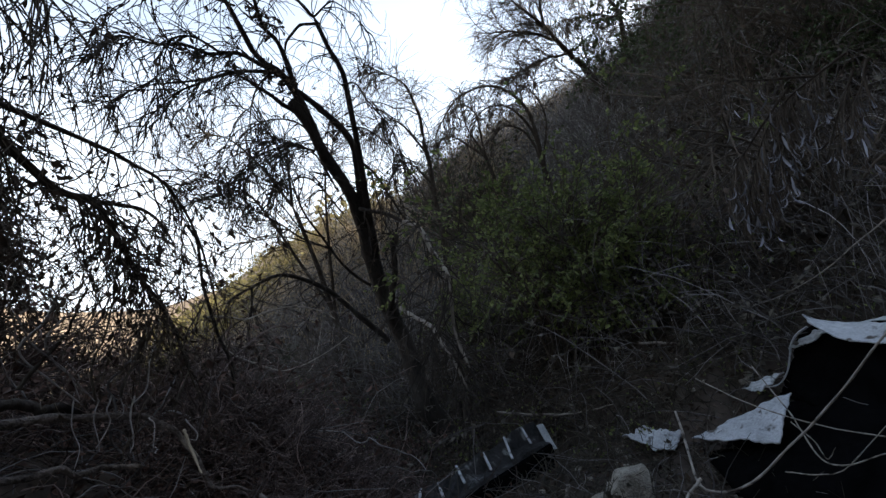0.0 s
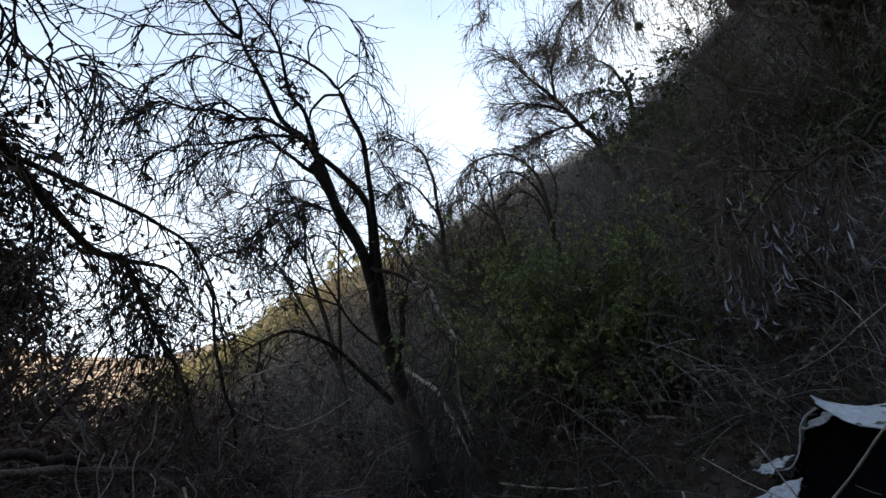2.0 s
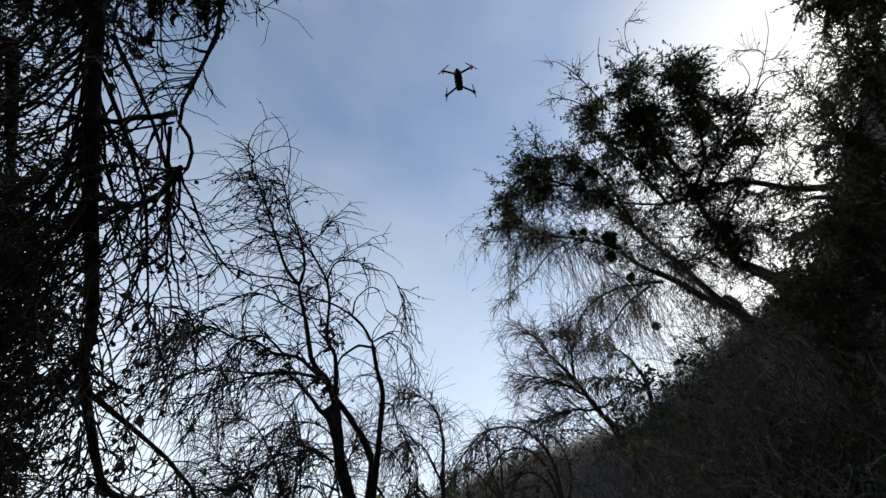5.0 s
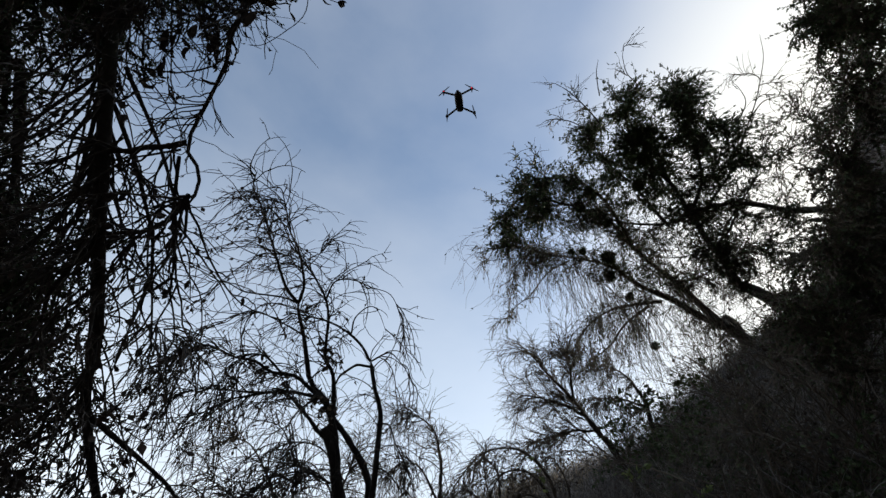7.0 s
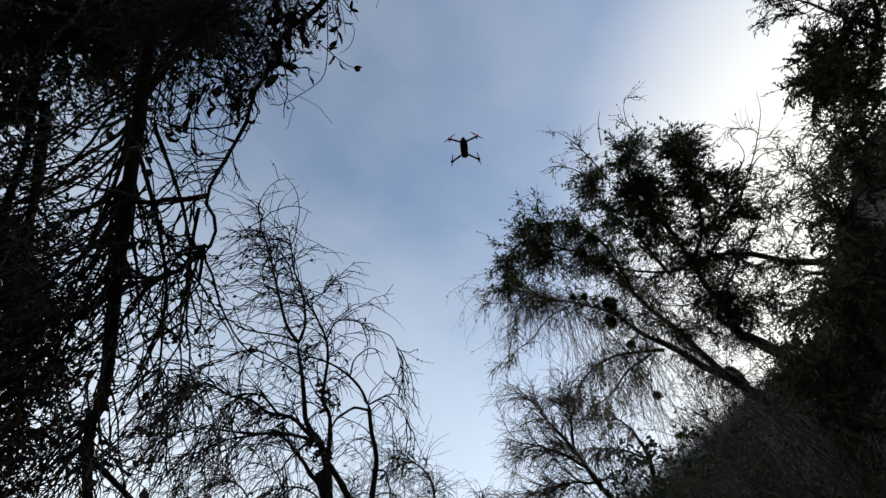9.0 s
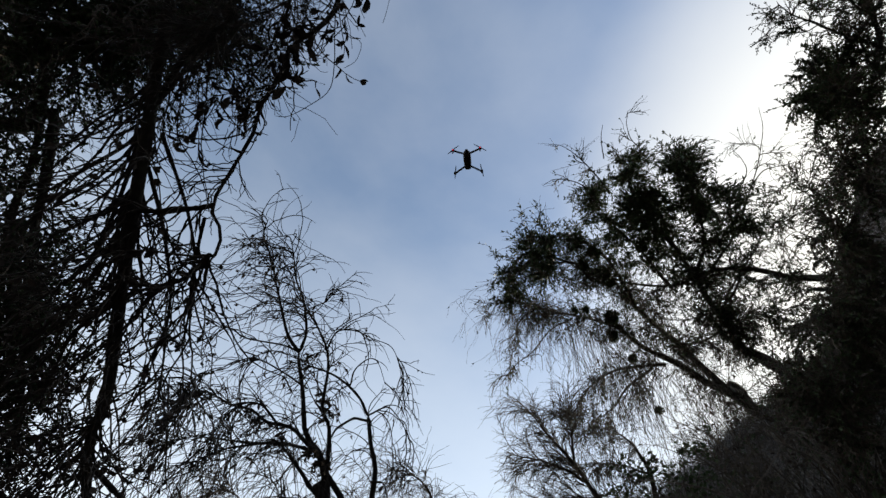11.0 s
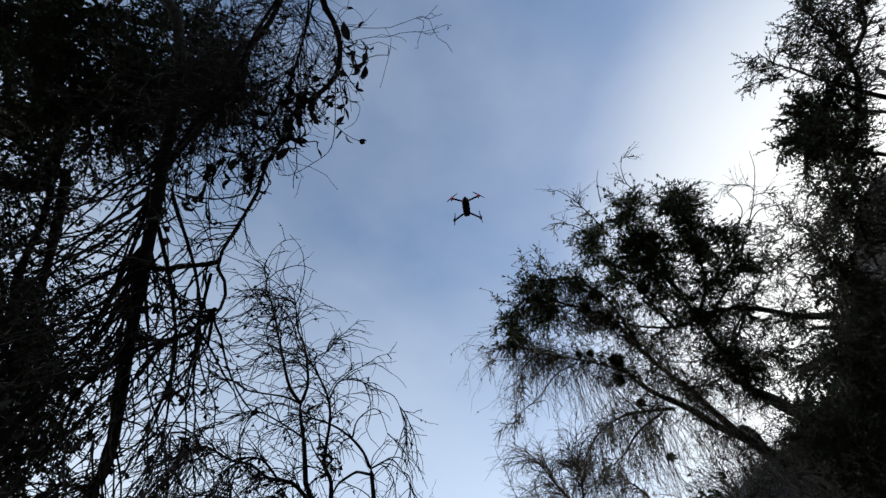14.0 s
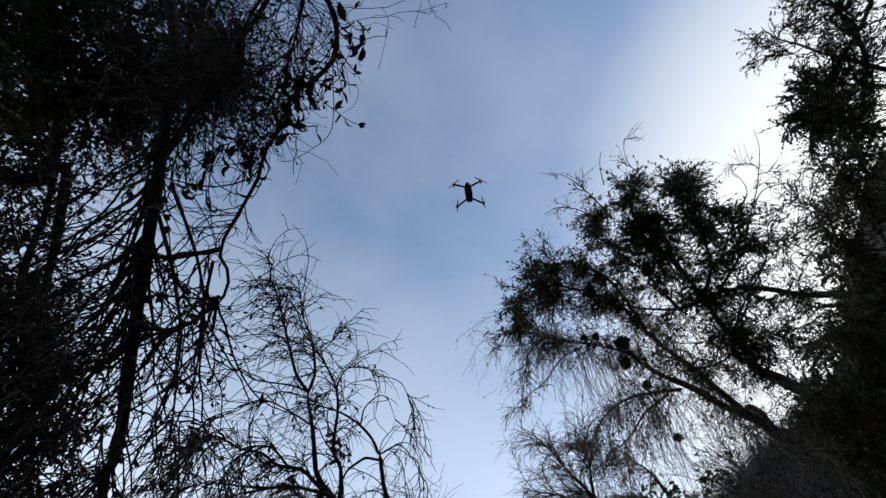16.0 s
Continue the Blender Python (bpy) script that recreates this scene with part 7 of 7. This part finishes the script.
def slatted_tray():
    """A dumped metal tray: a bent pan on edge with cross slats."""
    a, b = Vector((-0.26, 2.26, 0.13)), Vector((0.52, 3.02, 0.26))
    c, d = Vector((0.47, 3.19, 0.35)), Vector((-0.27, 2.39, 0.18))
    ob = thing("metal_tray", "dumped dull metal tray with pale cross slats", "metal tray", tuple(a))
    bm = bmesh.new()
    n = 14
    low = Vector((0, 0, -0.10))
    rows = []
    for i in range(n + 1):
        t = i / n
        p, q = a.lerp(b, t), d.lerp(c, t)
        dent = 0.012 * math.sin(t * 17) + 0.006 * math.sin(t * 41)
        rows.append([bm.verts.new(v) for v in (p + low + Vector((0.01, -0.01, 0)), p + Vector((0, 0, dent)), p.lerp(q, 0.33) + Vector((0, 0, -0.02 + dent)), p.lerp(q, 0.66) + Vector((0, 0, -0.02 - dent)), q + Vector((0, 0, 0.02 + dent)))])
    for r, s in zip(rows, rows[1:]):
        for k in range(4):
            bm.faces.new((r[k], s[k], s[k + 1], r[k + 1]))
    bmesh.ops.solidify(bm, geom=bm.faces[:], thickness=0.006)
    bmesh.ops.recalc_face_normals(bm, faces=bm.faces[:])
    part("pan", bm, GALV, ob, "dull grey dented pan")
    for t in (0.06, 0.2, 0.34, 0.52, 0.68, 0.86):
        p, q = a.lerp(b, t), d.lerp(c, t)
        beam((p.lerp(q, 0.12 + 0.2 * math.sin(t * 23) ** 2) + Vector((0, 0, 0.010)), q + Vector((0.02 * math.sin(t * 30), 0, 0.03 + 0.02 * math.sin(t * 19)))), 0.013, 0.008, SHEET, "slat", ob, "pale slat")
    beam((b + Vector((0.01, 0, -0.05)), b.lerp(c, 0.55) + Vector((0.0, 0, 0.035))), 0.045, 0.008, SHEET, "end_tab", ob, "bent white end tab")
    beam((a + low * 0.95 + Vector((0.0, -0.025, 0)), b + low * 0.95 + Vector((0, -0.025, 0))), 0.03, 0.17, TARP, "black_skirt", ob, "black side skirt")


slatted_tray()


def rock(at, size, seed, label, mat=ROCK, sink=0.25, flat=0.75):
    """A weathered angular stone, let a little into the ground."""
    rng = np.random.default_rng(seed)
    bm = bmesh.new()
    bmesh.ops.create_icosphere(bm, subdivisions=4, radius=1)
    cuts = unit(rng.normal(size=(15, 3)))
    depth = rng.uniform(0.40, 0.78, 15)
    for v in bm.verts:
        co = np.array(v.co)
        for nrm, dd in zip(cuts, depth):
            over = co @ nrm - dd
            if over > 0:
                co = co - nrm * over * 0.92
        co = co * 1.12 * (1 + 0.06 * noise.noise(Vector(co) * 3 + Vector((seed, 0, 0))))
        v.co = Vector(co * np.array([1, 0.85, flat]) * size)
    at = (at[0], at[1], min(max(at[2], float(height(at[0], at[1])) - size * sink), float(height(at[0], at[1])) + size * flat * 0.8))
    bmesh.ops.transform(bm, matrix=pose(at[0], at[1], at[2], 0, 0, seed * 47), verts=bm.verts)
    me = bpy.data.meshes.new("rock")
    bm.to_mesh(me)
    bm.free()
    return tagged(put("rock", me, mat), label, "rock", "rocks in the gully")


rock((0.67, 2.24, 0.13), 0.098, 23, "pale angular rock in the gully rubble", flat=1.4)
rock((0.67, 2.10, 0.07), 0.06, 15, "pale flat rock leaning against a larger one", flat=0.9)
rock((0.53, 2.21, 0.10), 0.062, 5, "small pale rock beside a larger one")
rock((0.65, 2.44, 0.11), 0.04, 6, "small pale rock wedged between others")
rock((0.67, 1.81, 0.04), 0.075, 7, "grey rounded rock on the gully floor")
rock((0.91, 1.83, 0.05), 0.045, 8, "brown small rock beside a blue bag", SOIL)
rock((-1.07, 1.41, 0.47), 0.045, 9, "pale rock stuck in the bare bank")
rock((-1.13, 1.43, 0.52), 0.04, 10, "small pale rock in the bank")
rock(((-1.02, 1.31, 0.51)), 0.10, 16, "brown lump of bare earth in the eroded bank", BANK_EARTH, flat=0.8)
rock(((-0.95, 1.36, 0.46)), 0.055, 17, "brown lump of bare earth in the eroded bank", BANK_EARTH, flat=0.8)
rock((0.60, 2.82, 0.12), 0.03, 12, "small stone in the rubble")
rock((0.32, 2.66, 0.11), 0.03, 13, "small stone in the rubble")


def blue_bag(at):
    """A knotted, crumpled plastic bag."""
    z = float(height(at[0], at[1]))
    ob = thing("blue_bag", "crumpled blue plastic bag tied with pale cord", "plastic bag", (at[0], at[1], z))
    bm = bmesh.new()
    bmesh.ops.create_uvsphere(bm, u_segments=40, v_segments=24, radius=1)
    for v in bm.verts:
        a = math.atan2(v.co.y, v.co.x)
        fold = 1 + 0.07 * math.sin(a * 9 + v.co.z * 3) + 0.08 * noise.noise(v.co * 2.3) + 0.05 * noise.noise(v.co * 6)
        v.co = Vector((v.co.x * 0.052, v.co.y * 0.052, v.co.z * 0.058)) * fold
    bmesh.ops.transform(bm, matrix=pose(at[0], at[1], z + 0.052), verts=bm.verts)
    part("bag", bm, BLUE, ob, smooth=True)
    ring = [(at[0] + 0.034 * math.cos(t), at[1] - 0.050 + 0.006 * math.sin(3 * t), z + 0.05 + 0.026 * math.sin(t)) for t in np.linspace(0, 5.9, 9)]
    branch("cord", ring, 0.003, 0.003, LID, ob, 6, label="pale cord")


blue_bag((0.83, 1.54, 0.01))


def lid(at):
    ob = thing("plastic_lid", "pale green round plastic lid on the bank", "lid", at)
    bm = bmesh.new()
    prof = [(0.0, 0.012), (0.10, 0.012), (0.118, 0.016), (0.13, 0.012), (0.135, 0.0), (0.133, -0.02), (0.128, -0.02), (0.128, 0.0), (0.0, 0.004)]
    seg = 48
    rings = [[bm.verts.new((r * math.cos(6.2832 * i / seg), r * math.sin(6.2832 * i / seg), z)) for i in range(seg)] for r, z in prof[1:-1]]
    for r, s in zip(rings, rings[1:]):
        for i in range(seg):
            bm.faces.new((r[i], s[i], s[(i + 1) % seg], r[(i + 1) % seg]))
    bm.faces.new(rings[0])
    bm.faces.new(rings[-1][::-1])
    bmesh.ops.recalc_face_normals(bm, faces=bm.faces[:])
    bmesh.ops.transform(bm, matrix=pose(*at, 14, 6, 0), verts=bm.verts)
    part("disc", bm, LID, ob)


lid((-1.06, 1.21, 0.45))


# ---------------------------------------------------------------- litter on the gully floor
def litter(seed=141):
    rng = np.random.default_rng(seed)
    N = 22000
    x, y = rng.uniform(-3, 4, N), rng.uniform(0.8, 5.5, N)
    st = on_ground(x, y, 0.012)
    way = np.stack([rng.normal(size=N), rng.normal(size=N), rng.uniform(-0.05, 0.35, N)], axis=-1)
    ob = put("leaf_litter", mesh_from("leaf_litter", *leaves(st, way, rng.uniform(0.012, 0.05, N), 0.3, rng, 0.6), smooth=False), LEAF_DRY)
    tagged(ob, "brown leaf litter on the gully floor", "leaf litter", kind="stuff")
    N = 3200
    x, y = rng.uniform(-3, 4, N), rng.uniform(0.9, 5.0, N)
    way = np.stack([rng.normal(size=N), rng.normal(size=N), rng.uniform(0.0, 0.6, N)], axis=-1)
    T = grow(on_ground(x, y, 0.01), way, rng.uniform(0.06, 0.4, N), 6, 0.08, 0.15, rng, 0.08)
    ob = put("fallen_twigs", mesh_from("fallen_twigs", *twig_mesh(T, 0.0026, 0.0010)), TWIG_DRY)
    tagged(ob, "dry twigs scattered over the gully floor", "twigs", kind="stuff")
    M = 500
    x, y = rng.uniform(-1.2, 2.6, M), rng.uniform(1.3, 4.2, M)
    cube = np.array([(a, b, c) for a in (-1, 1) for b in (-1, 1) for c in (-1, 1)], float)
    sides = np.array([(0, 1, 3, 2), (4, 6, 7, 5), (0, 4, 5, 1), (2, 3, 7, 6), (0, 2, 6, 4), (1, 5, 7, 3)])
    size = 0.006 + 0.02 * rng.uniform(0, 1, M) ** 3
    V = on_ground(x, y, 0.004)[:, None] + (cube[None] * rng.uniform(0.4, 1.0, (M, 8, 3))) * size[:, None, None]
    ob = put("pebbles", mesh_from("pebbles", V, (sides[None] + (np.arange(M) * 8)[:, None, None]).reshape(-1, 4), smooth=False), ROCK)
    tagged(ob, "small stones scattered over the gully floor", "pebbles", kind="stuff")
    N = 9000
    x, y = rng.uniform(-0.5, 3.5, N), rng.uniform(1.6, 5.0, N)
    way = np.stack([rng.normal(size=N) * 0.5, rng.normal(size=N) * 0.5, rng.uniform(0.4, 1.2, N)], axis=-1)
    G = grow(on_ground(x, y, -0.01), way, rng.uniform(0.05, 0.22, N), 5, 0.18, 0.10, rng, 0.05)
    ob = put("floor_grass", mesh_from("floor_grass", *twig_mesh(G, 0.003, 0.0008)), GRASS)
    tagged(ob, "thin dry grass on the gully floor", "grass", kind="stuff")


litter()


# ---------------------------------------------------------------- far growth on the sunlit hill and round the gully
def far_brush(seed=151):
    rng = np.random.default_rng(seed)
    N = 5000
    a, d = rng.uniform(-1.2, -0.05, N), rng.uniform(14, 90, N)
    x, y = d * np.sin(a), d * np.cos(a)
    at = on_ground(x, y)
    size = rng.uniform(0.4, 1.1, N)
    M = 26
    base = np.repeat(at, M, axis=0) + rng.normal(size=(N * M, 3)) * np.repeat(size, M)[:, None] * [0.5, 0.5, 0.35] + [0, 0, 0.3]
    v = leaves(base, rng.normal(size=(N * M, 3)) + [0, 0, 0.4], np.repeat(size, M) * rng.uniform(0.15, 0.4, N * M), 0.3, rng)
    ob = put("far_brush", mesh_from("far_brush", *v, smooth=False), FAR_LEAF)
    tagged(ob, "sunlit olive brush on the far hill", "brush", kind="stuff")


far_brush()


# ---------------------------------------------------------------- mistletoe balls in the leaning tree
def mistletoe(seed=161):
    rng = np.random.default_rng(seed)
    ob = thing("mistletoe", "dark round mistletoe clump hanging in the tree", "mistletoe", (0, 0, 0), "mistletoe clumps")
    N = 160
    way = unit(rng.normal(size=(N, 3)))
    A = grow(np.zeros((N, 3)), way, rng.uniform(0.06, 0.13, N), 5, 0.03, 0.15, rng, 0.05)
    put("crown", mesh_from("crown", *twig_mesh(A, 0.004, 0.002)), TWIG, ob)
    st, wy, _ = spawn(A, 1500, 0.4, 1.0, 0.9, rng)
    put("foliage", mesh_from("foliage", *leaves(st, wy, rng.uniform(0.02, 0.045, 1500), 0.3, rng), smooth=False), LEAF, ob)
    return ob


ball = mistletoe()
spots = [(2.54, 4.36, 6.74, 1.00), (3.09, 2.21, 7.68, 0.95), (2.15, 3.52, 7.20, 0.85), (2.02, 3.73, 7.12, 0.85), (2.85, 3.37, 7.25, 0.75), (2.66, 4.70, 6.68, 0.75), (3.02, 4.98, 6.55, 0.62), (3.75, 6.01, 6.50, 0.62), (2.46, 3.90, 6.97, 0.60), (1.97, 4.31, 6.73, 0.50), (2.13, 4.27, 6.71, 0.50)]
ball.location = spots[0][:3]
for i, (x, y, z, k) in enumerate(spots[1:]):
    copy_thing(ball, pose(x, y, z, 40 * i, 70 * i, 30 * i) @ Matrix.Scale(k, 4))


# ---------------------------------------------------------------- the hovering quadcopter
def quadcopter(at, turn):
    ob = thing("drone", "grey folding quadcopter drone hovering with spread arms", "drone", (0, 0, 0))

    def loft(sections, mat, name, parent, label="", smooth=True):
        """Rounded boxes along y: (y, half width, low, high)."""
        bm = bmesh.new()
        seg, rings = 20, []
        for y, w, lo, hi in sections:
            ring = []
            for i in range(seg):
                a = 2 * math.pi * (i + 0.5) / seg
                c, s = math.cos(a), math.sin(a)
                e = 0.45
                ring.append(bm.verts.new((w * math.copysign(abs(c) ** e, c), y, (lo + hi) / 2 + (hi - lo) / 2 * math.copysign(abs(s) ** e, s))))
            rings.append(ring)
        for r, q in zip(rings, rings[1:]):
            for i in range(seg):
                bm.faces.new((r[i], r[(i + 1) % seg], q[(i + 1) % seg], q[i]))
        bm.faces.new(rings[0][::-1])
        bm.faces.new(rings[-1])
        bmesh.ops.recalc_face_normals(bm, faces=bm.faces[:])
        return part(name, bm, mat, parent, label, smooth)

    body = loft([(-0.105, 0.020, -0.012, 0.016), (-0.10, 0.032, -0.024, 0.026), (-0.07, 0.041, -0.032, 0.034), (0.0, 0.043, -0.034, 0.038), (0.06, 0.040, -0.032, 0.036), (0.095, 0.034, -0.026, 0.030), (0.105, 0.024, -0.018, 0.022)], DRONE_GREY, "body", ob)
    loft([(-0.06, 0.030, -0.040, -0.032), (0.07, 0.028, -0.040, -0.032)], DRONE_BLACK, "belly_plate", body, "black belly plate", False)
    gimbal = loft([(-0.128, 0.014, -0.030, -0.004), (-0.122, 0.019, -0.036, 0.0), (-0.104, 0.019, -0.036, 0.0), (-0.098, 0.014, -0.03, -0.004)], DRONE_BLACK, "camera_gimbal", ob, "black camera pod")
    bm = bmesh.new()
    bmesh.ops.create_cone(bm, cap_ends=True, segments=20, radius1=0.012, radius2=0.010, depth=0.008, matrix=pose(0, -0.130, -0.017, 90))
    part("lens", bm, LENS, gimbal, "dark glass lens")
    for sx in (-1, 1):
        for front in (True, False):
            root = Vector((sx * 0.036, -0.075 if front else 0.070, 0.012 if front else -0.012))
            tip = Vector((sx * 0.150, -0.115 if front else 0.145, 0.022 if front else 0.0))
            bm = bmesh.new()
            bmesh.ops.create_cube(bm, size=1)
            bmesh.ops.scale(bm, vec=((tip - root).length + 0.02, 0.020, 0.016), verts=bm.verts)
            bmesh.ops.bevel(bm, geom=bm.edges[:], offset=0.005, segments=2, affect='EDGES')
            bmesh.ops.transform(bm, matrix=Matrix.Translation((root + tip) / 2) @ (tip - root).to_track_quat("X", "Z").to_matrix().to_4x4(), verts=bm.verts)
            arm = part("arm", bm, DRONE_GREY, ob)
            bm = bmesh.new()
            bmesh.ops.create_cone(bm, cap_ends=True, segments=24, radius1=0.017, radius2=0.016, depth=0.034, matrix=Matrix.Translation(tip + Vector((0, 0, 0.008))))
            bmesh.ops.bevel(bm, geom=[e for e in bm.edges if abs(e.verts[0].co.z - e.verts[1].co.z) < 1e-5], offset=0.003, segments=1, affect='EDGES')
            part("motor", bm, DRONE_BLACK, arm, "black motor")
            bm = bmesh.new()
            bmesh.ops.create_cube(bm, size=1)
            long = 0.055 if front else 0.028
            bmesh.ops.scale(bm, vec=(0.012, 0.016, long), verts=bm.verts)
            bmesh.ops.bevel(bm, geom=bm.edges[:], offset=0.003, segments=1, affect='EDGES')
            bmesh.ops.transform(bm, matrix=Matrix.Translation(tip + Vector((0, 0.004, -0.01 - long / 2))), verts=bm.verts)
            part("landing_leg", bm, DRONE_BLACK, arm)
            if front:
                bm = bmesh.new()
                bmesh.ops.create_uvsphere(bm, u_segments=12, v_segments=8, radius=0.007, matrix=Matrix.Translation(tip + Vector((0, -0.015, -0.006))))
                part("led", bm, LED, arm, "red glowing light", True)
            for k in range(2):
                a0 = (0.6 if front else 1.4) * sx + math.pi * k
                bm = bmesh.new()
                c, s = math.cos(a0), math.sin(a0)
                prev = None
                for r, w, tw in ((0.006, 0.004, 0.35), (0.025, 0.006, 0.3), (0.048, 0.005, 0.2), (0.07, 0.004, 0.12), (0.082, 0.0015, 0.08)):
                    mid = tip + Vector((c * r, s * r, 0.030))
                    off = Vector((-s * w, c * w, w * tw))
                    pair = [bm.verts.new(mid - off), bm.verts.new(mid + off)]
                    if prev:
                        bm.faces.new((prev[0], pair[0], pair[1], prev[1]))
                    prev = pair
                bmesh.ops.solidify(bm, geom=bm.faces[:], thickness=0.0015)
                part("propeller_blade", bm, DRONE_BLACK, arm)
    ob.matrix_world = pose(*at, *turn)
    return ob


quadcopter((0.04, 1.75, 5.88), (0, 0, -12))
